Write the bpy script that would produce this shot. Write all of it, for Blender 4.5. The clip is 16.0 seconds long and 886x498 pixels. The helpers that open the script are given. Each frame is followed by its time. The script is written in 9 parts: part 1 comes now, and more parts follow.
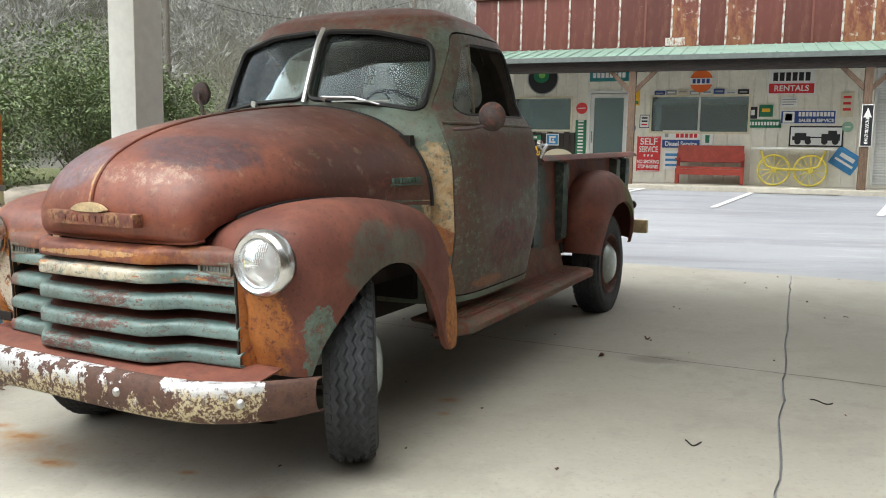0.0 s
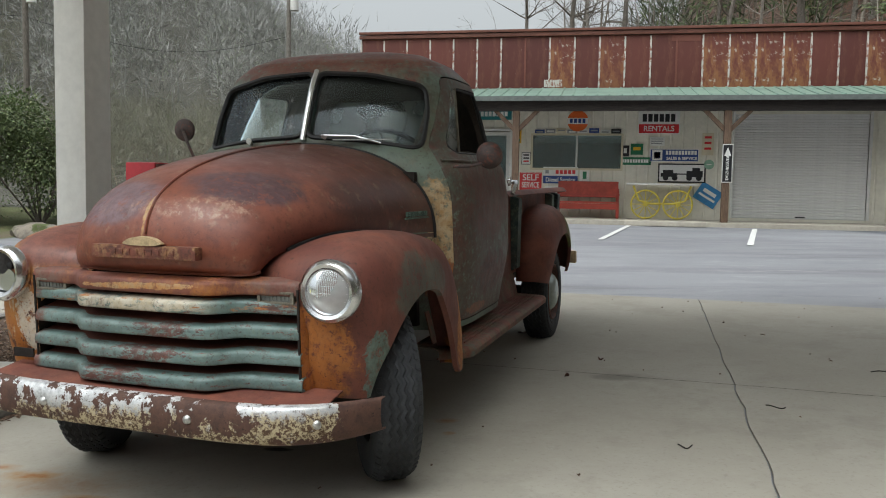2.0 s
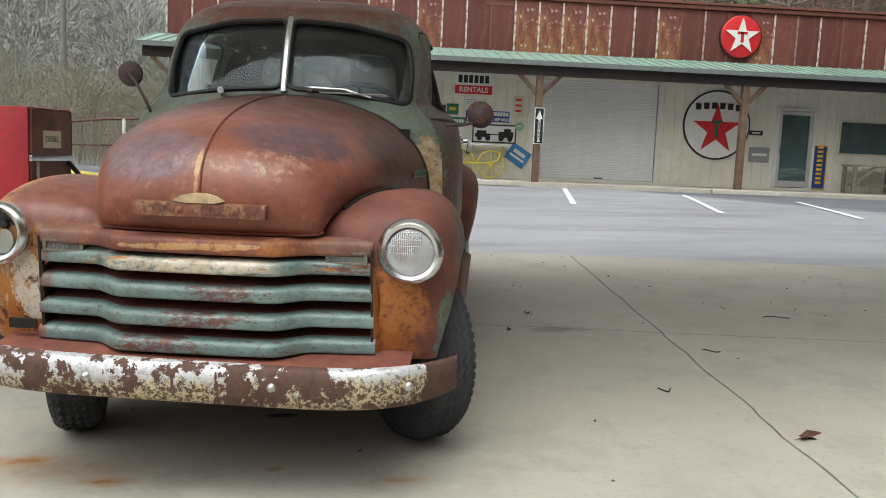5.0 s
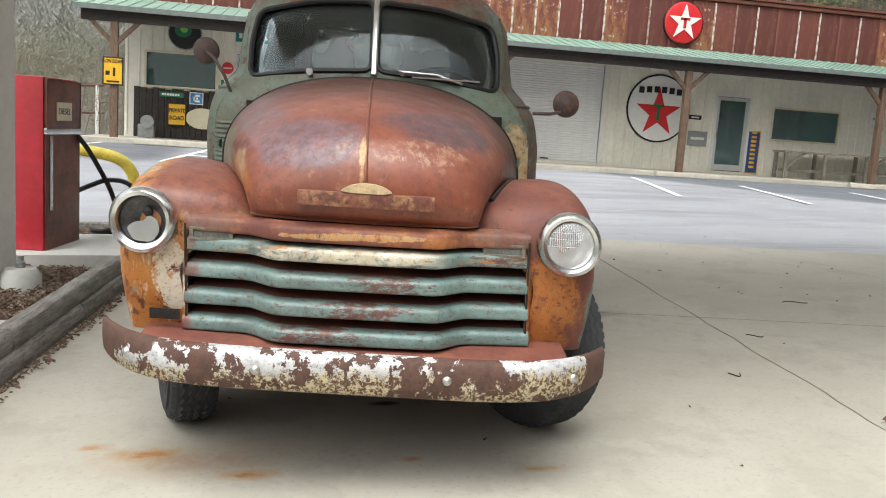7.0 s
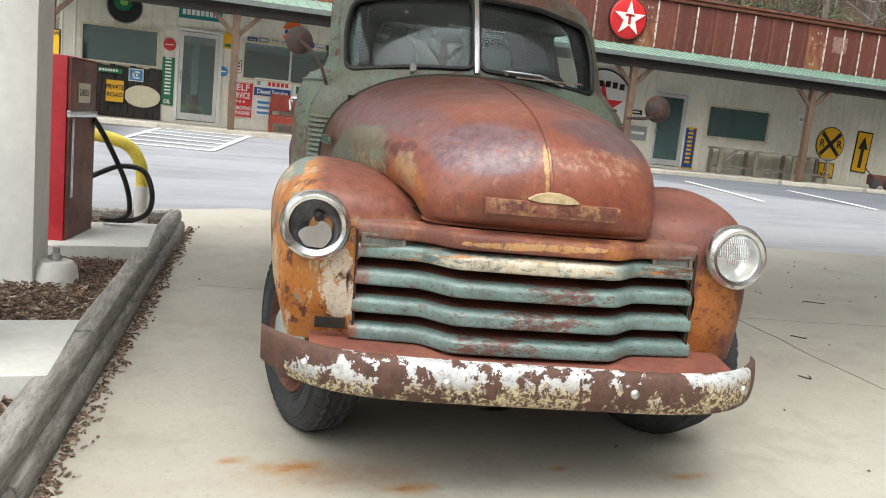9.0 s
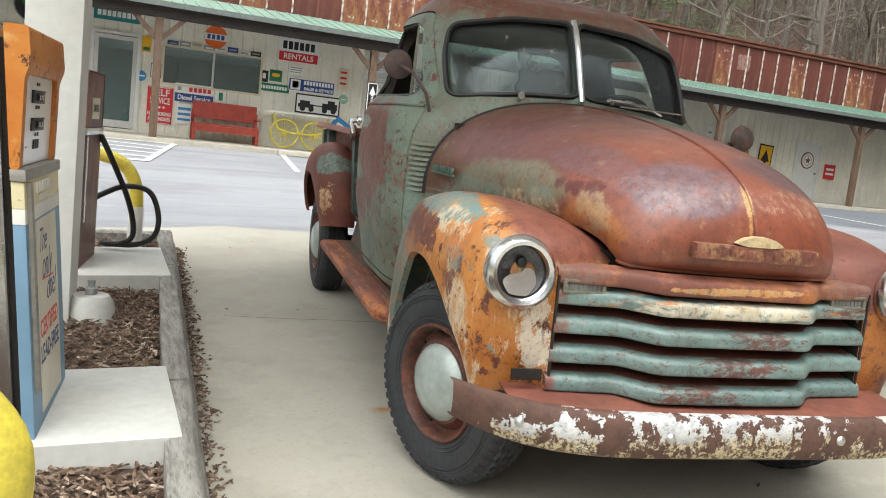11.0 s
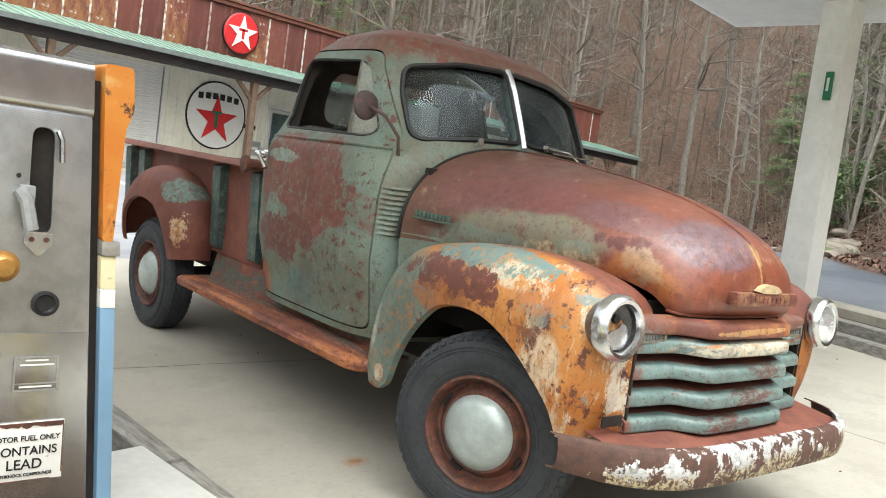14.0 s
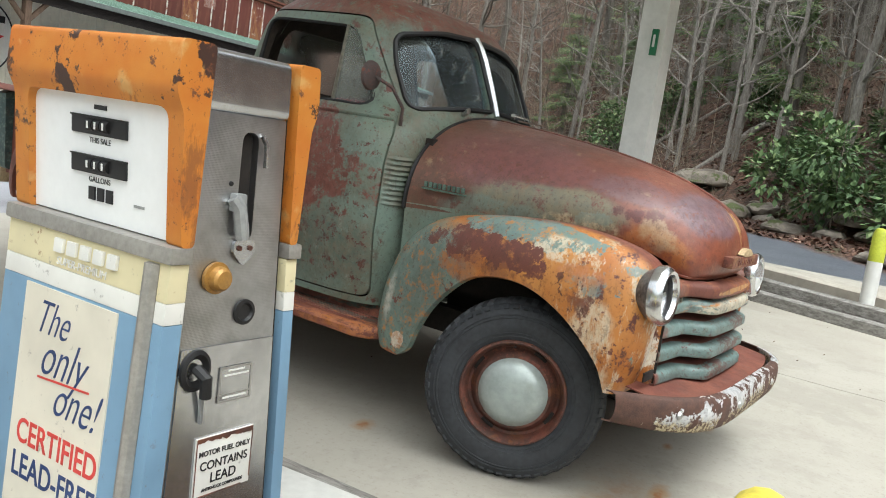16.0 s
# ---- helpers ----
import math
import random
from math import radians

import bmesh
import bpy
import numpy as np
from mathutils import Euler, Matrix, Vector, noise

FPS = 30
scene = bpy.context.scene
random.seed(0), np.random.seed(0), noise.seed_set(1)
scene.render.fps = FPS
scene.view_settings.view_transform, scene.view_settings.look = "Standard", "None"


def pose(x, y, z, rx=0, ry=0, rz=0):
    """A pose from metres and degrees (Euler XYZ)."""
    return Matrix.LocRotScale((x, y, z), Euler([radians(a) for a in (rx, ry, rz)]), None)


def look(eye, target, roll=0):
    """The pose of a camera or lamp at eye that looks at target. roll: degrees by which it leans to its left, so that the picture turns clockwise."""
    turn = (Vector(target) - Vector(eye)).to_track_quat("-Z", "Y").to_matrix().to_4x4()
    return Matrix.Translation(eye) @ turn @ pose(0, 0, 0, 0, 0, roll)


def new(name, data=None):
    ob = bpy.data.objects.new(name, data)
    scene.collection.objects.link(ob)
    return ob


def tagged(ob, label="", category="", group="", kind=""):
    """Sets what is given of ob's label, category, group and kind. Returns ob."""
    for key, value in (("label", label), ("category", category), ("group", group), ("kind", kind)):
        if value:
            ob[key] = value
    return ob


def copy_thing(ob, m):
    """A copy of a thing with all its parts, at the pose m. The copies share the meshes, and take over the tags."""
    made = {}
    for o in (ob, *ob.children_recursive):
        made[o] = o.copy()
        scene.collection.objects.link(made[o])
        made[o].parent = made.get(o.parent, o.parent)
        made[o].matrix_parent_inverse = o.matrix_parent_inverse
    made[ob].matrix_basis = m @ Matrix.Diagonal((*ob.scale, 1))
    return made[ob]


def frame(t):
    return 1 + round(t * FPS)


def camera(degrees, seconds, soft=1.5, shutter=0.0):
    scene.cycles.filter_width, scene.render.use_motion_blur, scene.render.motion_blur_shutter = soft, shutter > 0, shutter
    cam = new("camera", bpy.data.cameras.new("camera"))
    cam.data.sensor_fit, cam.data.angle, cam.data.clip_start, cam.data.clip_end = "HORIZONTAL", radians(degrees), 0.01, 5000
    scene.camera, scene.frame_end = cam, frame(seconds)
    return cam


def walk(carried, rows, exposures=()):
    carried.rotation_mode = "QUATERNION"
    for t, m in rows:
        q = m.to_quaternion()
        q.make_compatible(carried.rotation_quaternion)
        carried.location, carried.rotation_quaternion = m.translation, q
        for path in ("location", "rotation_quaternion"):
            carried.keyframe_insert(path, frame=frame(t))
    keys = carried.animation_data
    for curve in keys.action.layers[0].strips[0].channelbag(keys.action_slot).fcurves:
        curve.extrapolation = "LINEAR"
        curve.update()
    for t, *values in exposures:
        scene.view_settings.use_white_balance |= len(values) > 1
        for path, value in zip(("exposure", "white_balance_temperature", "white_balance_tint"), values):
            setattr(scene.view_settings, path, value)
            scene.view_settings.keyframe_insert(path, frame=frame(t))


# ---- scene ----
cam = camera(57.1, 16.0, 1.0)
PATH = [
    (0, (2.079, -2.931, 1.16), (1.385, -1.07, 0.928), 1.0),
    (0.5, (1.897, -3.038, 1.161), (1.287, -1.144, 0.959), 0.2),
    (1, (1.771, -3.175, 1.141), (1.256, -1.252, 0.954), -0.1),
    (1.5, (1.667, -3.289, 1.155), (1.222, -1.346, 0.987), 0.1),
    (2, (1.54, -3.352, 1.15), (1.156, -1.395, 1.009), 1.0),
    (2.5, (1.327, -3.402, 1.144), (1.095, -1.42, 1.01), 0.6),
    (3, (1.167, -3.424, 1.14), (1.036, -1.433, 1.001), 0.5),
    (3.5, (0.995, -3.42, 1.119), (0.929, -1.427, 0.961), 0.5),
    (3.7, (0.941, -3.431, 1.127), (0.917, -1.44, 0.944), 0.9),
    (5.8, (0.252, -3.402, 1.136), (0.465, -1.427, 0.902), 3.5),
    (6, (0.181, -3.379, 1.143), (0.415, -1.407, 0.908), 3.9),
    (6.5, (-0.065, -3.347, 1.148), (0.251, -1.389, 0.893), 3.9),
    (7, (-0.285, -3.333, 1.149), (0.065, -1.384, 0.867), 3.9),
    (7.5, (-0.445, -3.274, 1.13), (-0.059, -1.333, 0.84), 4.3),
    (8, (-0.635, -3.196, 1.148), (-0.211, -1.262, 0.861), 5.4),
    (8.5, (-0.868, -3.147, 1.154), (-0.367, -1.232, 0.868), 5.7),
    (9, (-1.117, -3.082, 1.149), (-0.563, -1.183, 0.848), 5.8),
    (9.5, (-1.32, -2.945, 1.137), (-0.716, -1.062, 0.837), 5.8),
    (10, (-1.514, -2.826, 1.151), (-0.863, -0.957, 0.865), 6.1),
    (10.2, (-1.609, -2.783, 1.151), (-0.928, -0.923, 0.873), 6.3),
    (12.3, (-2.528, -2.294, 1.166), (-1.503, -0.586, 0.984), 6.7),
    (12.5, (-2.618, -2.235, 1.18), (-1.546, -0.552, 1.041), 6.8),
    (13, (-2.788, -2.074, 1.163), (-1.579, -0.485, 1.042), 7.2),
    (13.5, (-2.916, -1.921, 1.176), (-1.579, -0.439, 1.047), 7.4),
    (14, (-3.101, -1.813, 1.176), (-1.623, -0.475, 1.019), 7.7),
    (14.5, (-3.309, -1.676, 1.176), (-1.753, -0.433, 0.991), 8.3),
    (15, (-3.467, -1.475, 1.182), (-1.845, -0.322, 0.982), 8.5),
    (15.3, (-3.57, -1.374, 1.193), (-1.909, -0.281, 0.972), 8.7),
    (15.5, (-3.61, -1.275, 1.19), (-1.913, -0.242, 0.951), 8.5),
    (16, (-3.779, -1.054, 1.217), (-1.991, -0.194, 0.967), 8.4),
]
LIGHTNESS = [(0, 1.20, 6400, 5), (0.5, 1.12, 6400, 5), (1.0, 0.72, 6350, 5), (1.5, 0.50, 6300, 5), (2.5, 0.37, 6300, 5), (3.7, 0.32, 6300, 5), (5.8, 1.06, 6500, 7),
             (8.5, 1.2, 6500, 7), (10.2, 1.22, 6500, 6), (12.5, 1.36, 6450, 5), (14.5, 1.52, 6400, 5), (16, 1.10, 6250, 5)]
walk(cam, [(t, look(eye, target, roll)) for t, eye, target, roll in PATH], LIGHTNESS)

# ---- light ----
world = bpy.data.worlds.new("world")
scene.world = world
world.use_nodes = True
wn = world.node_tree
bg = wn.nodes["Background"]
sky = wn.nodes.new("ShaderNodeTexSky")
sky.sky_type = "NISHITA"
sky.sun_disc = False
sky.sun_elevation = radians(72)
sky.sun_rotation = radians(200)
sky.dust_density = 6.0
grey_sky = wn.nodes.new("ShaderNodeHueSaturation")     # overcast: the same sky with little colour
grey_sky.inputs["Saturation"].default_value = 0.12
wn.links.new(sky.outputs[0], grey_sky.inputs["Color"])
wn.links.new(grey_sky.outputs[0], bg.inputs[0])
bg.inputs[1].default_value = 0.15
sun = new("sun", bpy.data.lights.new("sun", "SUN"))
sun.data.energy = 0.5
sun.data.angle = radians(60)
sun.data.color = (1.0, 0.97, 0.93)
sun.matrix_world = look((-14, -12, 22), (0, 0, 0))


# ---- small builders ----
class Nodes:
    """Short hand for a node material."""

    def __init__(self, name, rough=0.6, metal=0.0, spec=0.5):
        self.m = bpy.data.materials.new(name)
        self.m.use_nodes = True
        self.t = self.m.node_tree
        self.b = self.t.nodes["Principled BSDF"]
        self.b.inputs["Roughness"].default_value = rough
        self.b.inputs["Metallic"].default_value = metal
        self.b.inputs["Specular IOR Level"].default_value = spec
        self.co = self.t.nodes.new("ShaderNodeTexCoord").outputs["Object"]
        s = self.t.nodes.new("ShaderNodeSeparateXYZ")
        self.t.links.new(self.co, s.inputs[0])
        self.x, self.y, self.z = s.outputs

    def put(self, inp, v):
        if isinstance(v, (int, float)):
            inp.default_value = v
        elif isinstance(v, tuple):
            inp.default_value = (*v, 1) if len(v) == 3 and len(inp.default_value) == 4 else v
        else:
            self.t.links.new(v, inp)

    def noise(self, scale, detail=4, rough=0.6, stretch=None, seed=0.0):
        n = self.t.nodes.new("ShaderNodeTexNoise")
        n.inputs["Scale"].default_value, n.inputs["Detail"].default_value, n.inputs["Roughness"].default_value = scale, detail, rough
        mp = self.t.nodes.new("ShaderNodeMapping")
        mp.inputs["Location"].default_value = (seed, seed * 1.7, seed * 0.6)
        if stretch:
            mp.inputs["Scale"].default_value = stretch
        self.t.links.new(self.co, mp.inputs[0])
        self.t.links.new(mp.outputs[0], n.inputs[0])
        return n.outputs[0]

    def voronoi(self, scale, stretch=None):
        n = self.t.nodes.new("ShaderNodeTexVoronoi")
        n.inputs["Scale"].default_value = scale
        if stretch:
            mp = self.t.nodes.new("ShaderNodeMapping")
            mp.inputs["Scale"].default_value = stretch
            self.t.links.new(self.co, mp.inputs[0])
            self.t.links.new(mp.outputs[0], n.inputs[0])
        else:
            self.t.links.new(self.co, n.inputs[0])
        return n.outputs[0]

    def step(self, v, a, b):
        """0 at a, 1 at b, smooth between."""
        n = self.t.nodes.new("ShaderNodeMapRange")
        n.interpolation_type = "SMOOTHSTEP"
        self.put(n.inputs[0], v)
        n.inputs[1].default_value, n.inputs[2].default_value = a, b
        return n.outputs[0]

    def calc(self, op, a, b=0.0):
        n = self.t.nodes.new("ShaderNodeMath")
        n.operation = op
        self.put(n.inputs[0], a)
        self.put(n.inputs[1], b)
        return n.outputs[0]

    def mix(self, f, a, b):
        n = self.t.nodes.new("ShaderNodeMix")
        n.data_type = "RGBA"
        self.put(n.inputs[0], f)
        self.put(n.inputs[6], a)
        self.put(n.inputs[7], b)
        return n.outputs[2]

    def random(self):
        return self.t.nodes.new("ShaderNodeObjectInfo").outputs["Random"]

    def island(self):
        return self.t.nodes.new("ShaderNodeNewGeometry").outputs["Random Per Island"]

    def bump(self, h, strength=0.3, dist=0.01):
        n = self.t.nodes.new("ShaderNodeBump")
        n.inputs["Strength"].default_value, n.inputs["Distance"].default_value = strength, dist
        self.put(n.inputs["Height"], h)
        self.t.links.new(n.outputs[0], self.b.inputs["Normal"])

    def done(self, col, rough=None, metal=None):
        self.put(self.b.inputs["Base Color"], col)
        if rough is not None:
            self.put(self.b.inputs["Roughness"], rough)
        if metal is not None:
            self.put(self.b.inputs["Metallic"], metal)
        return self.m


def plain(name, col, rough=0.6, metal=0.0, vary=0.25, scale=8.0, bump=0.1, dark=None):
    """A one-colour surface with grain and soft stains at two scales."""
    n = Nodes(name, rough, metal)
    d = dark or tuple(c * (1 - vary) for c in col)
    l = tuple(min(1.0, c * (1 + vary * 0.6)) for c in col)
    f = n.calc("ADD", n.calc("MULTIPLY", n.noise(scale, 5), 0.6), n.calc("MULTIPLY", n.noise(scale * 7, 3, seed=3), 0.4))
    c = n.mix(n.step(f, 0.3, 0.7), d, l)
    if bump:
        n.bump(n.noise(scale * 12, 4), bump, 0.004)
    return n.done(c)


def mesh(name, verts, faces, material, smooth=None):
    me = bpy.data.meshes.new(name)
    me.from_pydata([tuple(v) for v in verts], [], faces)
    me.update()
    if material:
        me.materials.append(material)
    if smooth is not None:
        me.polygons.foreach_set("use_smooth", [True] * len(me.polygons))
        me.set_sharp_from_angle(angle=radians(smooth))
    return me


def under(ob, parent):
    ob.parent = parent
    return ob


def part(name, geo, material, parent=None, label="", smooth=35):
    """Link (verts, faces) or a mesh as one object, under a thing or a part."""
    me = geo if isinstance(geo, bpy.types.Mesh) else mesh(name, geo[0], geo[1], material, smooth)
    ob = new(name, me)
    if parent is not None:
        ob.parent = parent
    if label:
        tagged(ob, label)
    return ob


def thing(name, label, category, m=None, group="", kind=""):
    ob = new(name)
    ob.empty_display_size = 0.1
    if m is not None:
        ob.matrix_world = m
    return tagged(ob, label, category, group, kind)


def join(*geos):
    vs, fs = [], []
    for v, f in geos:
        o = len(vs)
        vs += list(v)
        fs += [tuple(i + o for i in q) for q in f]
    return vs, fs


def moved(geo, m):
    return [m @ Vector(v) for v in geo[0]], geo[1]


def cuboid(x0, x1, y0, y1, z0, z1, bevel=0.0):
    if bevel <= 0:
        v = [(x, y, z) for x in (x0, x1) for y in (y0, y1) for z in (z0, z1)]
        return v, [(0, 1, 3, 2), (4, 6, 7, 5), (0, 4, 5, 1), (2, 3, 7, 6), (0, 2, 6, 4), (1, 5, 7, 3)]
    bm = bmesh.new()
    bmesh.ops.create_cube(bm, size=1)
    for w in bm.verts:
        w.co = Vector(((x0 + x1) / 2 + w.co.x * (x1 - x0), (y0 + y1) / 2 + w.co.y * (y1 - y0), (z0 + z1) / 2 + w.co.z * (z1 - z0)))
    bmesh.ops.bevel(bm, geom=bm.edges[:], offset=bevel, segments=2, affect="EDGES", profile=0.7)
    bm.verts.index_update()
    g = [tuple(w.co) for w in bm.verts], [tuple(w.index for w in f.verts) for f in bm.faces]
    bm.free()
    return g


def grid(rows, close_u=False, close_v=False):
    """A sheet through rows of points."""
    nu, nv = len(rows), len(rows[0])
    v = [p for r in rows for p in r]
    f = []
    for i in range(nu if close_u else nu - 1):
        for j in range(nv if close_v else nv - 1):
            a, b = i * nv + j, i * nv + (j + 1) % nv
            c, d = ((i + 1) % nu) * nv + (j + 1) % nv, ((i + 1) % nu) * nv + j
            f.append((a, b, c, d))
    return v, f


def capped(rows):
    """Closed rings, with both ends filled."""
    v, f = grid(rows, close_v=True)
    n = len(rows[0])
    f.append(tuple(range(n))[::-1])
    f.append(tuple(range(len(v) - n, len(v))))
    return v, f


def tube(pts, r, n=10, radii=None):
    pts = [Vector(p) for p in pts]
    rows = []
    for i, p in enumerate(pts):
        d = (pts[min(i + 1, len(pts) - 1)] - pts[max(i - 1, 0)]).normalized()
        a = d.orthogonal().normalized() if i == 0 else (a - d * a.dot(d)).normalized()
        b = d.cross(a)
        q = radii[i] if radii else r
        rows.append([p + (a * math.cos(k * math.tau / n) + b * math.sin(k * math.tau / n)) * q for k in range(n)])
    return capped(rows)


def smoothline(pts, n):
    """n points on a smooth line through the given ones (any number of values each)."""
    pts = [np.array(p, float) for p in pts]
    out = []
    for k in range(n):
        s = k / (n - 1) * (len(pts) - 1)
        i = min(int(s), len(pts) - 2)
        u = s - i
        p0, p1, p2, p3 = pts[max(i - 1, 0)], pts[i], pts[i + 1], pts[min(i + 2, len(pts) - 1)]
        out.append(0.5 * (2 * p1 + (p2 - p0) * u + (2 * p0 - 5 * p1 + 4 * p2 - p3) * u * u + (3 * p1 - p0 - 3 * p2 + p3) * u ** 3))
    return out


def lathe(profile, n=32, axis="x", m=None):
    """Turn (along, radius) pairs round an axis."""
    rows = []
    for k in range(n):
        a = math.tau * k / n
        c, s = math.cos(a), math.sin(a)
        rows.append([(t, r * c, r * s) if axis == "x" else (r * c, r * s, t) if axis == "z" else (r * s, t, r * c) for t, r in profile])
    g = grid(rows, close_u=True)
    return moved(g, m) if m else g


def prism(poly, a0, a1, axis="x"):
    """A closed outline in the plane across an axis, drawn out along it."""
    def at(p, a):
        return (a, p[0], p[1]) if axis == "x" else (p[0], a, p[1]) if axis == "y" else (p[0], p[1], a)
    n = len(poly)
    v = [at(p, a0) for p in poly] + [at(p, a1) for p in poly]
    f = [(i, (i + 1) % n, n + (i + 1) % n, n + i) for i in range(n)]
    return v, f + [tuple(range(n))[::-1], tuple(range(n, 2 * n))]


def rounded(poly, r, n=5):
    """An outline with its corners rounded."""
    out = []
    for i, p in enumerate(poly):
        p, a, b = Vector(p), Vector(poly[i - 1]), Vector(poly[(i + 1) % len(poly)])
        ra = min(r, (a - p).length * 0.45)
        rb = min(r, (b - p).length * 0.45)
        s, e = p + (a - p).normalized() * ra, p + (b - p).normalized() * rb
        for k in range(n + 1):
            u = k / n
            out.append(tuple(s * (1 - u) ** 2 + p * (2 * u * (1 - u)) + e * u * u))
    return out


def cut(geo, cutters, op="DIFFERENCE"):
    """A solid with other solids taken away (or kept)."""
    a = bpy.data.objects.new("work", mesh("work", *geo, None) if not isinstance(geo, bpy.types.Mesh) else geo)
    scene.collection.objects.link(a)
    tools = []
    for g, kind in cutters:
        me = mesh("tool", *g, None)
        bm = bmesh.new()
        bm.from_mesh(me)
        bmesh.ops.recalc_face_normals(bm, faces=bm.faces)
        bm.to_mesh(me)
        bm.free()
        t = bpy.data.objects.new("tool", me)
        scene.collection.objects.link(t)
        md = a.modifiers.new("cut", "BOOLEAN")
        md.operation, md.object, md.solver = kind, t, "EXACT"
        tools.append(t)
    me = bpy.data.meshes.new_from_object(a.evaluated_get(bpy.context.evaluated_depsgraph_get()))
    for o in (a, *tools):
        bpy.data.objects.remove(o)
    return me


def finish(me, material, angle=35):
    me.materials.clear()
    me.materials.append(material)
    me.polygons.foreach_set("use_smooth", [True] * len(me.polygons))
    me.set_sharp_from_angle(angle=radians(angle))
    return me


def letters(name, body, size, material, parent, m, depth=0.002, bold=0.0, shear=0.0, squeeze=1.0, label=""):
    """Words in the built-in font, as a mesh, centred on m: x to the right, y up."""
    cu = bpy.data.curves.new(name, "FONT")
    cu.body, cu.size, cu.align_x, cu.align_y, cu.extrude, cu.offset, cu.shear = body, size, "CENTER", "CENTER", depth, bold, shear
    ob = bpy.data.objects.new("work", cu)
    scene.collection.objects.link(ob)
    me = bpy.data.meshes.new_from_object(ob.evaluated_get(bpy.context.evaluated_depsgraph_get()))
    bpy.data.objects.remove(ob)
    me.transform(m @ Matrix.Diagonal((squeeze, 1, 1, 1)))
    me.materials.clear()
    me.materials.append(material)
    return part(name, me, None, parent, label)


def gz(x, y):
    """The concrete apron's height."""
    return -0.045 + 0.036 * x + 0.02 * y


# ---- materials of the truck ----
RUST_D, RUST, RUST_L = (0.065, 0.024, 0.018), (0.145, 0.045, 0.032), (0.235, 0.078, 0.05)
ORANGE, ORANGE_L = (0.40, 0.135, 0.025), (0.52, 0.23, 0.06)
TEAL, TEAL_D, CREAM = (0.165, 0.23, 0.195), (0.08, 0.11, 0.09), (0.62, 0.52, 0.38)


def blob(n, c, r):
    """1 in the middle of a round region, 0 outside it."""
    d = None
    for s, cc, rr in zip((n.x, n.y, n.z), c, r):
        q = n.calc("POWER", n.calc("DIVIDE", n.calc("SUBTRACT", s, cc), rr), 2.0)
        d = q if d is None else n.calc("ADD", d, q)
    return n.calc("SUBTRACT", 1.0, n.step(n.calc("SQRT", d), 0.15, 1.0))


def patch(n, c, r, scale=9.0, seed=0.0, sharp=0.1, amp=1.0):
    """A ragged patch of flaked paint or rust round a place."""
    w = n.calc("ADD", blob(n, c, r), n.calc("MULTIPLY", n.calc("SUBTRACT", n.noise(scale, 7, 0.68, seed=seed), 0.5), 2.1 * amp))
    return n.step(w, 0.45, 0.45 + sharp)


def flakes(n, level, scale=9.0, seed=0.0, sharp=0.06):
    return n.step(n.noise(scale, 8, 0.7, seed=seed), level, level + sharp)


def rusty(name, base, layers, rough=0.62):
    """Weathered paint: base is 'rust' or 'teal'; layers are (colour, other colour, mask)."""
    n = Nodes(name, rough)
    big, fine = n.noise(3.0, 5, seed=1), n.noise(26.0, 6, 0.7, seed=5)
    if base == "rust":
        c = n.mix(n.step(big, 0.36, 0.64), RUST, RUST_L)
        c = n.mix(n.calc("MULTIPLY", n.step(fine, 0.5, 0.8), 0.7), c, RUST_D)
    elif base == "orange":
        c = n.mix(n.step(big, 0.35, 0.65), ORANGE, ORANGE_L)
        c = n.mix(n.step(fine, 0.58, 0.72), c, RUST)
    else:
        c = n.mix(n.step(big, 0.3, 0.7), TEAL, (0.14, 0.175, 0.125))
        c = n.mix(n.calc("MULTIPLY", n.step(fine, 0.5, 0.75), 0.6), c, TEAL_D)
    for i, (col, col2, mask) in enumerate(layers):
        f = n.calc("MULTIPLY", mask(n), n.step(n.noise(34 - 2 * i, 7, 0.76, seed=2.3 * i), 0.34, 0.50))
        c = n.mix(f, c, n.mix(n.step(fine, 0.35, 0.7), col, col2))
    c = n.mix(n.calc("MULTIPLY", n.step(n.noise(1.7, 7, 0.7, (1, 1, 0.6), 27), 0.48, 0.70), 0.38), c, (0.05, 0.03, 0.024))
    c = n.mix(n.calc("MULTIPLY", n.step(n.noise(16, 8, 0.8, (1, 1, 0.35), 33), 0.55, 0.66), 0.45), c, RUST_D)
    c = n.mix(n.calc("MULTIPLY", n.step(n.noise(70, 3, seed=9), 0.58, 0.68), 0.42), c, RUST_D)
    n.bump(n.calc("ADD", n.noise(30, 6, 0.7, seed=5), n.calc("MULTIPLY", n.noise(140, 3), 0.5)), 0.16, 0.006)
    return n.done(c, n.calc("ADD", rough - 0.16, n.calc("MULTIPLY", n.noise(11, 5), 0.34)))


def cloud(n, c, r, scale=3.0, seed=0.0, amp=1.0):
    """A broad, soft-edged patch of tone."""
    w = n.calc("ADD", blob(n, c, r), n.calc("MULTIPLY", n.calc("SUBTRACT", n.noise(scale, 6, 0.62, seed=seed), 0.5), 1.1 * amp))
    return n.step(w, 0.18, 0.55)


def along(n, axis, a, b):
    return n.step(n.calc("ADD", axis, n.calc("MULTIPLY", n.calc("SUBTRACT", n.noise(3.2, 6, 0.65, seed=a * 7), 0.5), 0.5)), a, b)


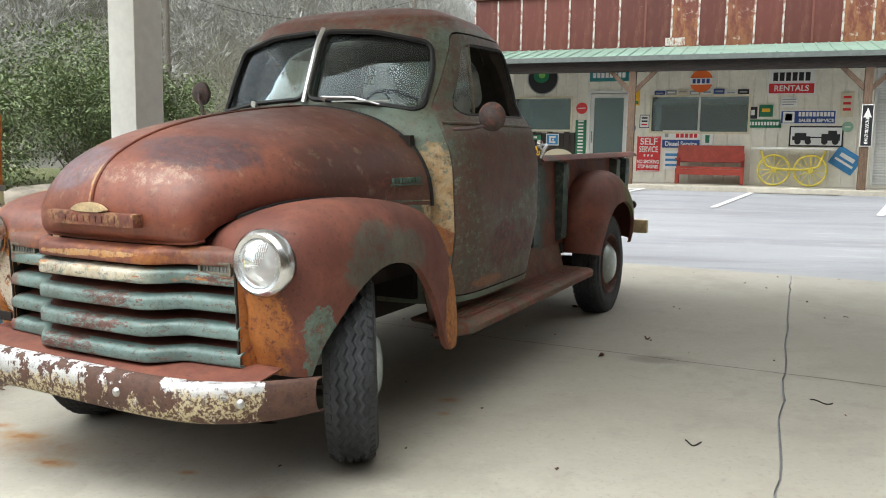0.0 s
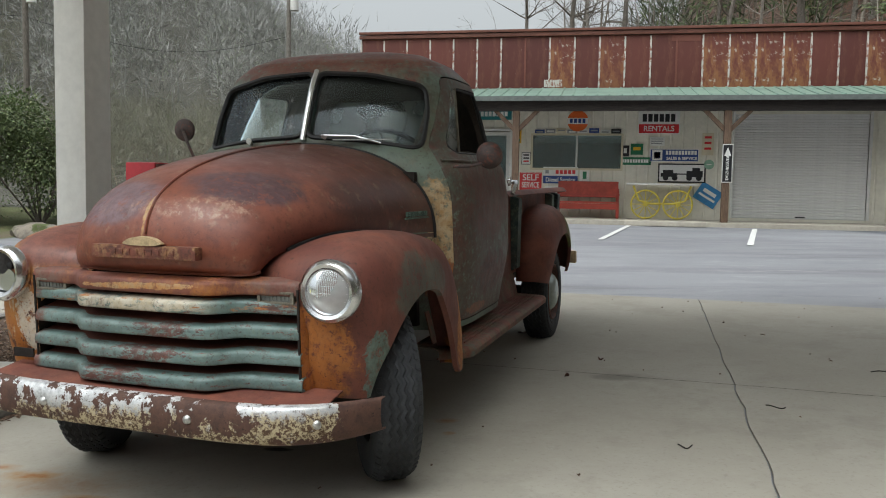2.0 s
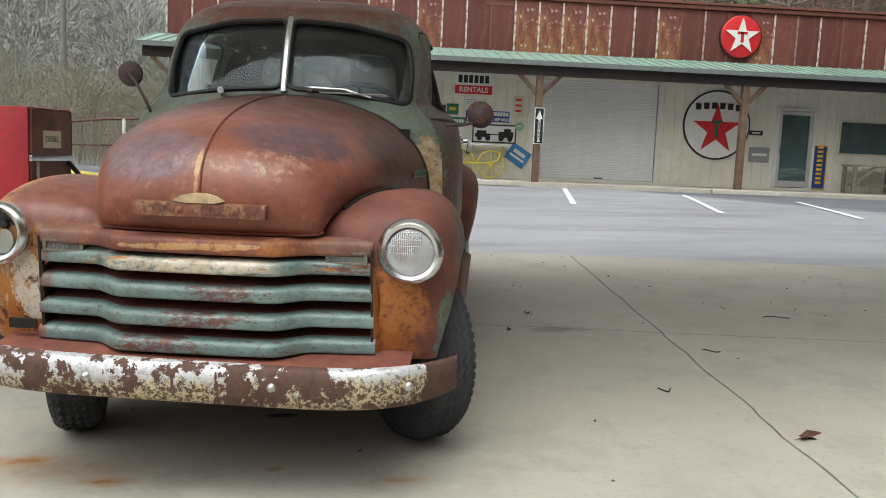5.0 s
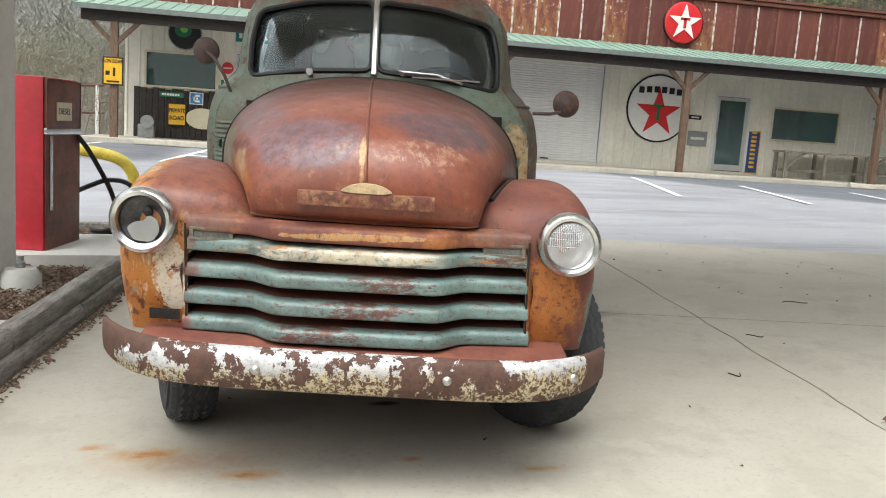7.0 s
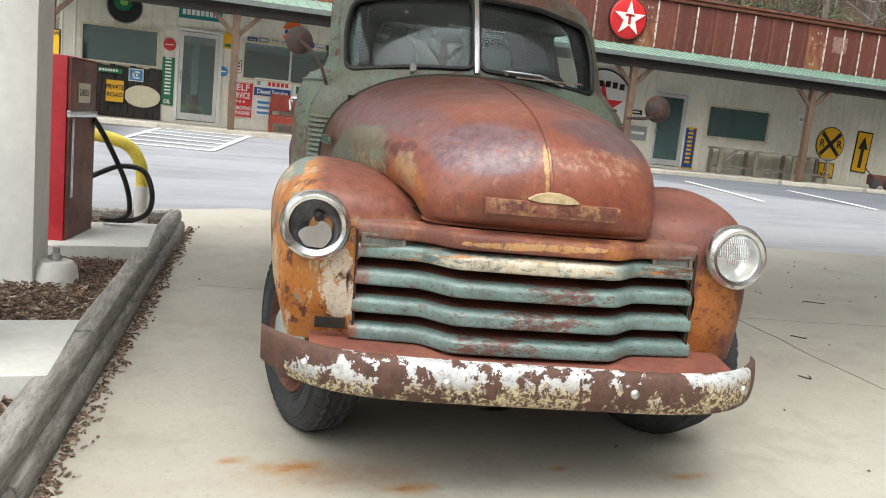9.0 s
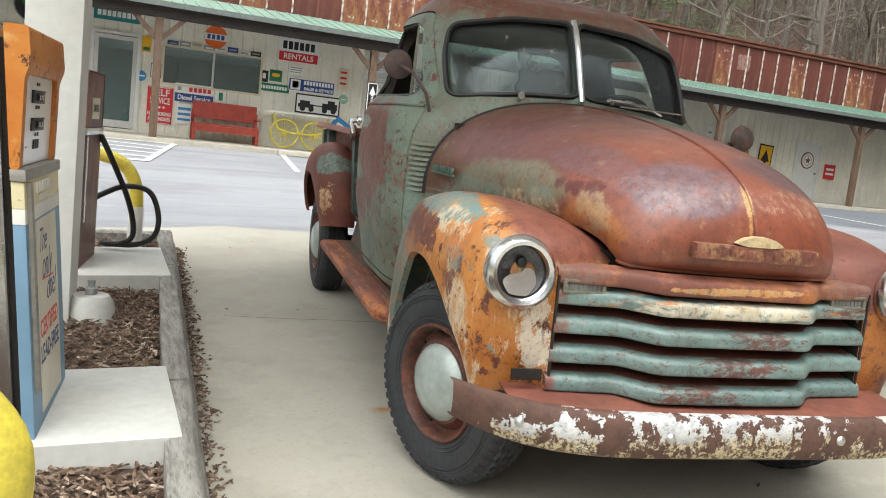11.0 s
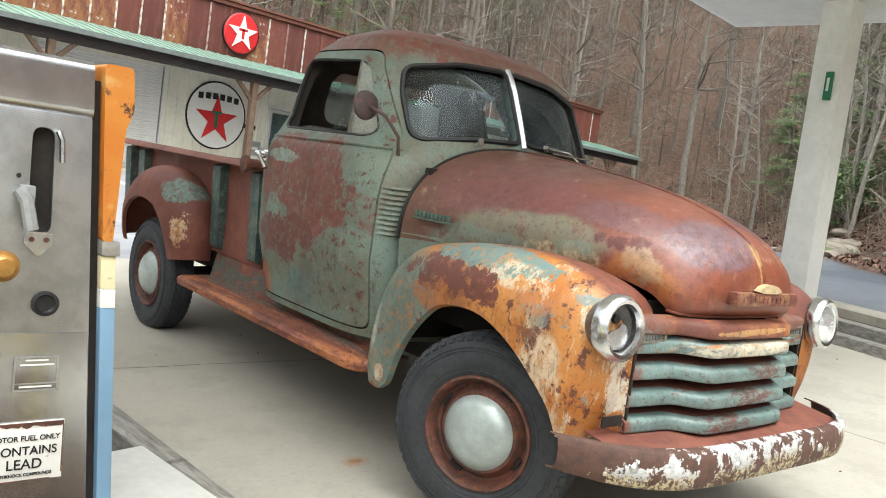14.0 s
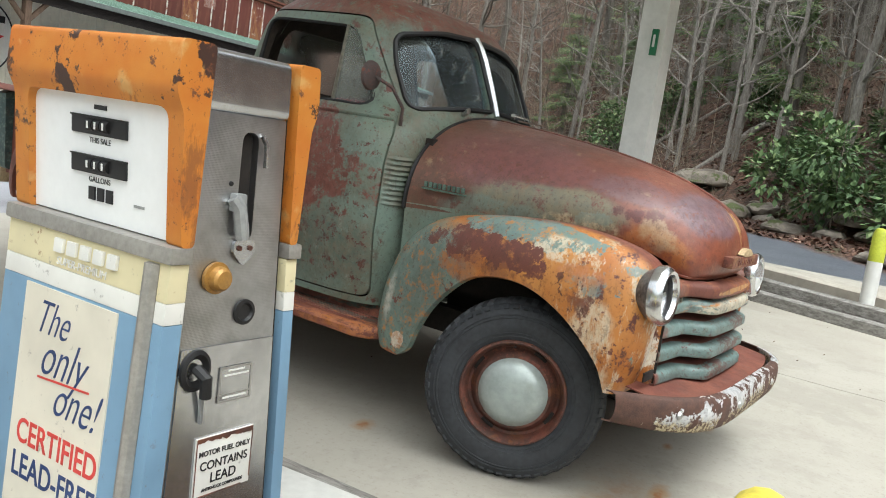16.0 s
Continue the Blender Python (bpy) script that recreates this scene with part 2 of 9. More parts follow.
M_HOOD = rusty("hood_paint", "rust", [
    ((0.24, 0.070, 0.036), (0.19, 0.052, 0.03), lambda n: n.calc("MULTIPLY", along(n, n.y, -0.30, -0.60), 0.9)),
    ((0.082, 0.034, 0.026), (0.115, 0.045, 0.03), lambda n: n.calc("MULTIPLY", along(n, n.y, -0.30, 0.20), 0.8)),
    ((0.17, 0.066, 0.062), (0.12, 0.05, 0.05), lambda n: n.calc("MULTIPLY", cloud(n, (-0.45, 0.30, 1.24), (0.40, 0.65, 0.22), 3, 52), 0.85)),
    ((0.10, 0.082, 0.045), (0.13, 0.075, 0.045), lambda n: n.calc("MULTIPLY", along(n, n.y, 0.30, 0.75), 0.4)),
    ((0.065, 0.038, 0.046), (0.115, 0.075, 0.09), lambda n: n.calc("MULTIPLY", cloud(n, (0.30, -0.34, 1.19), (0.42, 0.26, 0.13), 4, 2, 1.2), 0.9)),
    ((0.20, 0.14, 0.165), (0.12, 0.075, 0.09), lambda n: n.calc("MULTIPLY", cloud(n, (-0.17, -0.46, 1.14), (0.32, 0.28, 0.15), 4, 12, 1.1), 0.85)),
    ((0.12, 0.07, 0.085), (0.18, 0.11, 0.12), lambda n: n.calc("MULTIPLY", cloud(n, (-0.34, -0.20, 1.20), (0.20, 0.34, 0.10), 5, 61, 1.2), 0.6)),
    ((0.42, 0.26, 0.18), (0.31, 0.16, 0.11), lambda n: n.calc("MULTIPLY", n.calc("MULTIPLY", cloud(n, (0.12, -0.49, 1.12), (0.50, 0.14, 0.075), 7, 22), n.step(n.noise(30, 8, 0.8, (1, 1, 0.5), 4), 0.47, 0.6)), 0.85)),
    (RUST_D, (0.045, 0.02, 0.018), lambda n: n.calc("MULTIPLY", cloud(n, (0.52, 0.25, 1.14), (0.30, 0.6, 0.14), 3, 7), 0.6)),
    ((0.19, 0.18, 0.115), (0.14, 0.155, 0.115), lambda n: n.calc("MULTIPLY", cloud(n, (-0.56, 0.05, 1.09), (0.26, 0.62, 0.15), 3, 6), 0.85)),
    ((0.13, 0.18, 0.15), TEAL, lambda n: n.calc("MULTIPLY", cloud(n, (-0.62, 0.26, 1.03), (0.14, 0.40, 0.10), 5, 16), 0.7)),
    ((0.50, 0.43, 0.29), (0.34, 0.27, 0.15), lambda n: n.calc("MULTIPLY", n.calc("MULTIPLY", cloud(n, (-0.52, -0.10, 1.04), (0.16, 0.26, 0.08), 9, 8, 1.5), n.step(n.noise(22, 7, 0.75, (1, 1, 0.7), 6), 0.42, 0.58)), 0.8)),
    ((0.40, 0.16, 0.05), ORANGE, lambda n: n.calc("MULTIPLY", cloud(n, (-0.42, -0.38, 0.99), (0.16, 0.30, 0.13), 6, 3, 1.5), 0.6)),
    ((0.17, 0.20, 0.16), TEAL, lambda n: n.calc("MULTIPLY", patch(n, (-0.50, -0.14, 1.08), (0.10, 0.16, 0.05), 16, 18, 0.25, 1.5), 0.7)),
    ((0.46, 0.38, 0.24), (0.33, 0.25, 0.13), lambda n: n.calc("MULTIPLY", cloud(n, (-0.42, -0.42, 1.06), (0.06, 0.16, 0.14), 12, 31, 1.8), 0.45)),
    ((0.10, 0.022, 0.025), (0.08, 0.02, 0.02), lambda n: n.calc("MULTIPLY", patch(n, (-0.40, -0.24, 1.12), (0.14, 0.22, 0.06), 14, 9, 0.3, 1.3), 0.8)),
    ((0.52, 0.38, 0.19), ORANGE_L, lambda n: n.calc("MULTIPLY", patch(n, (0.025, -0.50, 1.08), (0.026, 0.24, 0.19), 14, 2, 0.3, 0.8), 0.9)),
], 0.40)
M_FENDER_R = rusty("fender_paint_worn", "orange", [
    ((0.46, 0.24, 0.085), (0.36, 0.15, 0.04), lambda n: n.calc("MULTIPLY", flakes(n, 0.46, 4, 23, 0.25), 0.8)),
    (CREAM, (0.60, 0.50, 0.34), lambda n: n.calc("MULTIPLY", n.calc("MULTIPLY", cloud(n, (-0.84, -0.33, 0.62), (0.22, 0.13, 0.30), 5, 1, 1.3), n.step(n.noise(13, 8, 0.75, (1.6, 1.6, 0.35), 41), 0.40, 0.56)), 0.85)),
    ((0.58, 0.50, 0.38), (0.48, 0.30, 0.14), lambda n: n.calc("MULTIPLY", n.step(n.noise(16, 7, 0.75, (1.4, 1.4, 0.35), 3), 0.54, 0.62), n.step(n.y, -0.02, -0.3))),
    ((0.68, 0.63, 0.54), CREAM, lambda n: patch(n, (-0.62, -0.52, 0.66), (0.09, 0.2, 0.20), 9, 4, 0.06, 1.1)),
    (RUST, RUST_D, lambda n: n.calc("MULTIPLY", n.step(n.noise(15, 8, 0.76, (1, 1, 0.7), 9), 0.555, 0.60), n.step(n.y, -0.1, -0.36))),
    (TEAL, (0.12, 0.17, 0.14), lambda n: cloud(n, (-0.84, 0.50, 0.66), (0.5, 0.50, 0.62), 4, 12, 0.9)),
    ((0.15, 0.23, 0.225), TEAL, lambda n: patch(n, (-0.78, 0.0, 1.02), (0.20, 0.52, 0.10), 7, 5, 0.07, 1.3)),
    ((0.16, 0.25, 0.25), TEAL, lambda n: n.calc("MULTIPLY", patch(n, (-0.85, -0.30, 0.88), (0.09, 0.14, 0.08), 16, 15, 0.2, 1.5), 0.7)),
    ((0.16, 0.25, 0.25), TEAL, lambda n: n.calc("MULTIPLY", patch(n, (-0.74, -0.36, 0.95), (0.10, 0.20, 0.05), 13, 55, 0.15, 1.3), 0.85)),
    ((0.62, 0.54, 0.40), CREAM, lambda n: n.calc("MULTIPLY", n.calc("MULTIPLY", cloud(n, (-0.80, -0.16, 0.97), (0.14, 0.26, 0.07), 8, 45, 1.3), n.step(n.noise(26, 8, 0.78, (1, 1, 0.5), 48), 0.46, 0.54)), 0.8)),
    ((0.46, 0.20, 0.10), ORANGE, lambda n: n.calc("MULTIPLY", cloud(n, (-0.85, -0.26, 0.90), (0.10, 0.16, 0.06), 8, 51, 1.2), 0.7)),
    ((0.13, 0.045, 0.028), RUST_D, lambda n: n.calc("MULTIPLY", n.calc("MULTIPLY", n.step(n.noise(24, 6, 0.7, (1, 1, 0.6), 66), 0.575, 0.60), cloud(n, (-0.85, -0.20, 0.80), (0.3, 0.34, 0.20), 5, 68)), 0.9)),
    (RUST, (0.12, 0.042, 0.028), lambda n: patch(n, (-0.83, 0.14, 0.91), (0.2, 0.42, 0.13), 9, 14, 0.06, 1.7)),
    ((0.24, 0.10, 0.05), ORANGE, lambda n: n.calc("MULTIPLY", patch(n, (-0.85, 0.16, 0.82), (0.14, 0.34, 0.10), 11, 24, 0.15, 1.3), 0.75)),
    ((0.58, 0.56, 0.49), (0.34, 0.36, 0.30), lambda n: n.calc("MULTIPLY", cloud(n, (-0.86, 0.60, 0.64), (0.08, 0.07, 0.24), 6, 2, 0.7), 0.85)),
    ((0.60, 0.56, 0.46), ORANGE, lambda n: patch(n, (-0.86, 0.50, 0.44), (0.08, 0.06, 0.06), 10, 6, 0.1, 0.9)),
    (ORANGE, RUST, lambda n: patch(n, (-0.83, 0.56, 0.36), (0.1, 0.14, 0.06), 12, 6, 0.15)),
    ((0.23, 0.078, 0.05), RUST, lambda n: n.calc("MULTIPLY", n.step(n.calc("ADD", n.calc("ABSOLUTE", n.x), n.calc("MULTIPLY", n.noise(6, 5), 0.12)), 0.80, 0.72), n.step(n.z, 0.86, 0.92))),
], 0.48)
M_FENDER_L = rusty("fender_paint_dull", "rust", [
    (TEAL_D, (0.12, 0.14, 0.105), lambda n: n.calc("MULTIPLY", patch(n, (0.88, -0.05, 0.78), (0.12, 0.5, 0.26), 5, 3, 0.3), 0.8)),
    (ORANGE, (0.44, 0.17, 0.045), lambda n: patch(n, (0.64, -0.50, 0.58), (0.30, 0.26, 0.36), 8, 4, 0.25)),
    (TEAL, TEAL_D, lambda n: patch(n, (0.85, -0.40, 0.55), (0.1, 0.12, 0.2), 10, 8, 0.1)),
    (RUST_D, RUST, lambda n: n.calc("MULTIPLY", flakes(n, 0.60, 22, 6), n.step(n.y, -0.3, -0.45))),
    (ORANGE, ORANGE_L, lambda n: patch(n, (0.85, 0.60, 0.46), (0.16, 0.24, 0.42), 8, 1, 0.2, 0.8)),
])
M_CAB = rusty("cab_paint", "teal", [
    ((0.15, 0.11, 0.075), (0.11, 0.115, 0.08), lambda n: n.calc("MULTIPLY", n.step(n.noise(3.0, 6, 0.65, seed=75), 0.46, 0.62), 0.65)),
    ((0.10, 0.075, 0.055), (0.075, 0.07, 0.05), lambda n: n.calc("MULTIPLY", flakes(n, 0.46, 3.5, 21, 0.3), n.step(n.x, -0.3, 0.3))),
    ((0.20, 0.075, 0.05), RUST, lambda n: n.step(n.calc("ADD", n.z, n.calc("MULTIPLY", n.noise(5, 6, 0.7), 0.26)), 1.86, 1.97)),
    ((0.30, 0.14, 0.075), RUST_L, lambda n: n.calc("MULTIPLY", flakes(n, 0.56, 5, 14, 0.2), n.step(n.z, 1.74, 1.82))),
    (RUST, RUST_L, lambda n: n.calc("MULTIPLY", flakes(n, 0.50, 8, 4, 0.12), n.step(n.z, 1.3, 1.75))),
    (RUST, RUST_D, lambda n: flakes(n, 0.60, 10, 8, 0.08)),
    ((0.54, 0.42, 0.26), (0.42, 0.25, 0.10), lambda n: n.calc("MULTIPLY", patch(n, (0.75, 0.70, 0.98), (0.30, 0.16, 0.48), 11, 3, 0.25, 0.9), n.step(n.x, 0.45, 0.6))),
    (ORANGE, RUST_L, lambda n: n.calc("MULTIPLY", patch(n, (0.78, 0.72, 0.72), (0.20, 0.12, 0.26), 8, 5, 0.2, 1.2), 0.9)),
], 0.5)
M_DOOR_R = rusty("door_paint_patched", "teal", [
    ((0.145, 0.115, 0.08), (0.11, 0.12, 0.085), lambda n: n.calc("MULTIPLY", n.step(n.noise(2.6, 6, 0.65, seed=71), 0.44, 0.62), 0.7)),
    ((0.22, 0.09, 0.045), RUST, lambda n: n.calc("MULTIPLY", cloud(n, (-0.82, 1.66, 0.64), (0.4, 0.16, 0.14), 6, 73), 0.8)),
    ((0.20, 0.20, 0.145), TEAL, lambda n: n.calc("MULTIPLY", flakes(n, 0.5, 3, 31, 0.3), 0.7)),
    ((0.07, 0.17, 0.16), TEAL, lambda n: patch(n, (-0.82, 1.25, 0.66), (0.4, 0.2, 0.12), 8, 28, 0.15)),
    (RUST, (0.20, 0.075, 0.055), lambda n: patch(n, (-0.82, 1.26, 1.16), (0.4, 0.74, 0.40), 4.0, 21, 0.14, 1.3)),
    ((0.12, 0.038, 0.026), RUST, lambda n: patch(n, (-0.82, 1.42, 0.88), (0.4, 0.42, 0.20), 5.5, 5, 0.08, 1.6)),
    ((0.15, 0.115, 0.08), TEAL_D, lambda n: n.calc("MULTIPLY", patch(n, (-0.82, 1.0, 0.75), (0.4, 0.5, 0.3), 3, 44, 0.5, 0.9), 0.6)),
    (RUST_L, ORANGE, lambda n: n.calc("MULTIPLY", patch(n, (-0.82, 1.65, 0.62), (0.4, 0.16, 0.16), 6, 2, 0.2), 0.8)),
    (RUST, RUST_D, lambda n: n.calc("MULTIPLY", flakes(n, 0.55, 16, 7), n.step(n.y, 1.5, 0.9))),
    ((0.30, 0.31, 0.26), TEAL, lambda n: n.calc("MULTIPLY", n.step(n.noise(20, 7, 0.75, (1, 1, 0.4), 9), 0.58, 0.66), 0.6)),
    ((0.27, 0.30, 0.26), TEAL, lambda n: patch(n, (-0.8, 1.5, 1.26), (0.4, 0.3, 0.05), 8, 9, 0.2)),
], 0.5)
M_DOOR_L = rusty("door_paint_dull", "teal", [
    ((0.10, 0.075, 0.058), (0.12, 0.075, 0.055), lambda n: n.step(n.noise(2.5, 6, 0.7, seed=41), 0.30, 0.44)),
    ((0.105, 0.06, 0.045), RUST, lambda n: patch(n, (0.82, 1.2, 1.12), (0.4, 0.9, 0.34), 4, 5, 0.4)),
    ((0.09, 0.045, 0.035), RUST, lambda n: flakes(n, 0.46, 4, 15, 0.3)),
    (RUST_D, RUST, lambda n: patch(n, (0.82, 1.3, 0.72), (0.4, 0.6, 0.22), 6, 9, 0.25)),
    (TEAL_D, (0.1, 0.12, 0.09), lambda n: n.calc("MULTIPLY", flakes(n, 0.50, 5, 11, 0.2), 0.8)),
    ((0.24, 0.12, 0.06), RUST_L, lambda n: patch(n, (0.82, 1.05, 0.55), (0.4, 0.3, 0.05), 10, 19, 0.2)),
], 0.5)
M_BED = rusty("bed_paint", "rust", [
    (TEAL_D, (0.05, 0.085, 0.08), lambda n: patch(n, (0.6, 2.1, 0.85), (2.0, 0.45, 0.5), 5, 2, 0.3)),
    ((0.10, 0.055, 0.04), RUST, lambda n: flakes(n, 0.5, 5, 4, 0.2)),
])
M_REAR_FENDER_R = rusty("rear_fender_paint", "rust", [
    (TEAL, TEAL_D, lambda n: patch(n, (-0.8, 2.7, 0.95), (0.3, 0.3, 0.12), 7, 3, 0.2)),
    ((0.55, 0.40, 0.26), ORANGE, lambda n: patch(n, (-0.9, 2.6, 0.72), (0.15, 0.14, 0.25), 16, 6, 0.05)),
])
M_REAR_FENDER_L = rusty("rear_fender_paint_mossy", "rust", [
    ((0.14, 0.16, 0.035), (0.10, 0.10, 0.03), lambda n: patch(n, (0.9, 3.3, 0.85), (0.25, 0.35, 0.35), 6, 3, 0.35)),
    ((0.10, 0.055, 0.045), RUST, lambda n: flakes(n, 0.48, 5, 4, 0.25)),
    (CREAM, ORANGE, lambda n: patch(n, (0.9, 2.55, 0.5), (0.12, 0.12, 0.06), 14, 2, 0.1)),
])
M_BOARD_R = rusty("running_board_rust", "rust", [
    ((0.34, 0.12, 0.06), RUST_L, lambda n: flakes(n, 0.47, 7, 2, 0.2)),
    ((0.40, 0.15, 0.07), ORANGE, lambda n: n.calc("MULTIPLY", n.step(n.noise(9, 7, 0.72, (2.5, 0.35, 2), 5), 0.47, 0.58), n.step(n.x, -0.70, -0.80))),
    (TEAL_D, (0.06, 0.055, 0.045), lambda n: n.calc("MULTIPLY", n.step(n.noise(8, 7, 0.72, (2.5, 0.35, 2), 6), 0.46, 0.54), n.step(n.x, -0.84, -0.70))),
])
M_BOARD_L = rusty("running_board_brown", "rust", [
    ((0.16, 0.12, 0.07), (0.10, 0.07, 0.045), lambda n: flakes(n, 0.42, 8, 3, 0.2)),
    (TEAL_D, (0.1, 0.1, 0.07), lambda n: n.calc("MULTIPLY", flakes(n, 0.5, 9, 6, 0.15), n.step(n.y, 1.3, 0.7))),
])
M_GRILLE_TOP = rusty("grille_crown_paint", "rust", [
    ((0.40, 0.17, 0.05), ORANGE, lambda n: flakes(n, 0.47, 7, 3, 0.2)),
    ((0.15, 0.11, 0.09), RUST, lambda n: n.calc("MULTIPLY", n.step(n.calc("ABSOLUTE", n.x), 0.33, 0.5), 0.8)),
    ((0.45, 0.30, 0.15), ORANGE_L, lambda n: patch(n, (0.0, -0.62, 0.85), (0.4, 0.1, 0.02), 16, 5, 0.1)),
])


def bar_paint(name, white, rust_x, seed):
    return rusty(name, "teal", [
        ((0.15, 0.225, 0.215), (0.11, 0.17, 0.16), lambda n: n.step(n.noise(5, 6, 0.7, (0.5, 1, 2), seed + 12), 0.2, 0.4)),
        ((0.20, 0.29, 0.275), (0.15, 0.22, 0.21), lambda n: n.step(n.noise(6, 6, 0.7, (0.6, 1, 3), seed), 0.42, 0.6)),
        (RUST, RUST_D, lambda n: n.calc("MULTIPLY", n.step(n.calc("ADD", n.noise(30, 7, 0.78, (0.5, 1, 1.4), seed), n.calc("MULTIPLY", blob(n, (rust_x, -0.6, 0.65), (0.22, 0.4, 0.6)), 0.14)), 0.57, 0.63), 0.9)),
        (RUST_L, RUST, lambda n: n.step(n.noise(11, 8, 0.75, (0.5, 1, 3.5), seed + 3), 0.585, 0.64)),
        (RUST, RUST_D, lambda n: n.calc("MULTIPLY", n.step(n.noise(34, 6, 0.75, (0.6, 1, 1.6), seed + 8), 0.6, 0.66), 0.8)),
        (RUST, RUST_L, lambda n: n.step(n.calc("ADD", n.calc("MULTIPLY", n.x, -1), n.calc("MULTIPLY", n.noise(12, 5), 0.3)), 0.64, 0.74)),
        ((0.60, 0.56, 0.46), (0.50, 0.42, 0.28), lambda n: n.calc("MULTIPLY", n.calc("MULTIPLY", n.step(n.noise(8, 8, 0.72, (0.5, 1, 2.5), seed + 1), 0.44, 0.52), n.step(n.calc("ABSOLUTE", n.calc("ADD", n.x, 0.04)), 0.40, 0.22)), white)),
        (ORANGE, ORANGE_L, lambda n: n.calc("MULTIPLY", n.step(n.noise(9, 8, 0.72, (0.5, 1, 3), seed + 6), 0.56, 0.62), white)),
    ], 0.42)


M_PAN = rusty("splash_pan_rust", "rust", [(RUST_L, (0.28, 0.1, 0.06), lambda n: flakes(n, 0.42, 4, 3, 0.3))])


def bumper_mat():
    n = Nodes("peeling_bumper", 0.4)
    big, fine, grit = n.noise(3.6, 9, 0.70, (1.1, 1, 1.0), 4), n.noise(24, 8, 0.78, seed=2), n.noise(75, 5, 0.75, seed=7)
    c = n.mix(n.step(fine, 0.4, 0.62), (0.74, 0.75, 0.76), (0.44, 0.45, 0.46))
    low = n.step(n.calc("ADD", n.z, n.calc("MULTIPLY", fine, 0.20)), 0.560, 0.525)
    c = n.mix(n.calc("MULTIPLY", low, n.step(fine, 0.30, 0.42)), c, n.mix(n.step(grit, 0.46, 0.54), (0.50, 0.42, 0.27), (0.10, 0.055, 0.03)))
    r1 = n.step(n.calc("ADD", n.calc("ADD", big, n.calc("MULTIPLY", n.step(n.x, -0.42, -0.62), 0.06)), n.calc("MULTIPLY", n.step(n.calc("ABSOLUTE", n.x), 0.70, 0.86), 0.12)), 0.522, 0.530)
    c = n.mix(r1, c, n.mix(n.step(fine, 0.35, 0.65), (0.065, 0.034, 0.026), (0.115, 0.055, 0.038)))
    c = n.mix(n.step(fine, 0.60, 0.615), c, (0.08, 0.04, 0.025))
    pits = n.calc("MULTIPLY", n.step(n.noise(58, 6, 0.8, (1, 1, 1.5), 21), 0.60, 0.63), n.step(n.calc("ADD", n.noise(5, 5, seed=17), n.calc("MULTIPLY", low, 0.15)), 0.46, 0.56))
    c = n.mix(pits, c, (0.035, 0.02, 0.014))
    n.bump(n.calc("ADD", n.calc("MULTIPLY", r1, -0.7), fine), 0.5, 0.004)
    bare = n.calc("MAXIMUM", r1, low)
    return n.done(c, n.calc("ADD", 0.3, n.calc("MULTIPLY", bare, 0.45)), n.calc("MULTIPLY", n.calc("SUBTRACT", 1.0, bare), 0.35))


M_BUMPER = bumper_mat()
M_CHROME = plain("dull_chrome", (0.72, 0.73, 0.74), 0.22, 1.0, 0.15, 20, 0.05)
M_CHROME_PIT = plain("pitted_chrome", (0.6, 0.6, 0.58), 0.35, 0.9, 0.35, 30, 0.2)
M_RUBBER = plain("tyre_rubber", (0.034, 0.037, 0.042), 0.7, 0, 0.45, 7, 0.2)
M_BLACK = plain("black_rubber", (0.012, 0.012, 0.013), 0.5, 0, 0.3, 30, 0.1)
M_BUCKET = plain("tarnished_bucket", (0.20, 0.18, 0.17), 0.4, 0.6, 0.6, 14, 0.2)
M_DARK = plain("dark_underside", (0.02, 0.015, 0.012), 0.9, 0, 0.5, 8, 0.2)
M_RIM = rusty("rim_rust", "rust", [((0.055, 0.028, 0.020), (0.035, 0.02, 0.016), lambda n: n.calc("MULTIPLY", flakes(n, 0.30, 6, 8, 0.25), 0.85)), ((0.19, 0.07, 0.025), (0.11, 0.045, 0.025), lambda n: flakes(n, 0.53, 12, 3, 0.12))])
M_CAP = plain("hubcap_enamel", (0.40, 0.45, 0.43), 0.24, 0.25, 0.22, 5, 0.06)
M_BADGE = rusty("badge_rust", "rust", [((0.36, 0.21, 0.10), (0.28, 0.13, 0.06), lambda n: flakes(n, 0.45, 18, 2, 0.15)), (RUST, RUST_D, lambda n: flakes(n, 0.5, 22, 5, 0.1))])
M_BADGE_PALE = plain("badge_pale", (0.50, 0.38, 0.22), 0.6, 0, 0.4, 20, 0.2)
M_TARNISH = plain("tarnished_steel", (0.20, 0.185, 0.145), 0.5, 0.3, 0.5, 40, 0.2)
M_FLUTE = plain("lens_flute", (0.75, 0.77, 0.77), 0.2, 0, 0.1, 20, 0.0)
M_BUCKET_D = plain("dark_bucket", (0.10, 0.10, 0.105), 0.35, 0.7, 0.5, 16, 0.1)
M_POCKET = rusty("stake_paint", "teal", [((0.03, 0.06, 0.06), (0.05, 0.085, 0.08), lambda n: flakes(n, 0.25, 5, 3, 0.3))], 0.5)
M_NAME = plain("nameplate_green", (0.10, 0.16, 0.13), 0.5, 0.3, 0.5, 30, 0.2)
M_SEAT = plain("seat_cloth", (0.16, 0.145, 0.125), 0.9, 0, 0.4, 12, 0.2)
M_MIRROR_BACK = rusty("mirror_rust", "rust", [((0.085, 0.062, 0.058), (0.05, 0.036, 0.034), lambda n: flakes(n, 0.25, 10, 3, 0.2))])
M_OLD_LENS = plain("lamp_lens_grey", (0.17, 0.18, 0.17), 0.3, 0, 0.3, 40, 0.1)


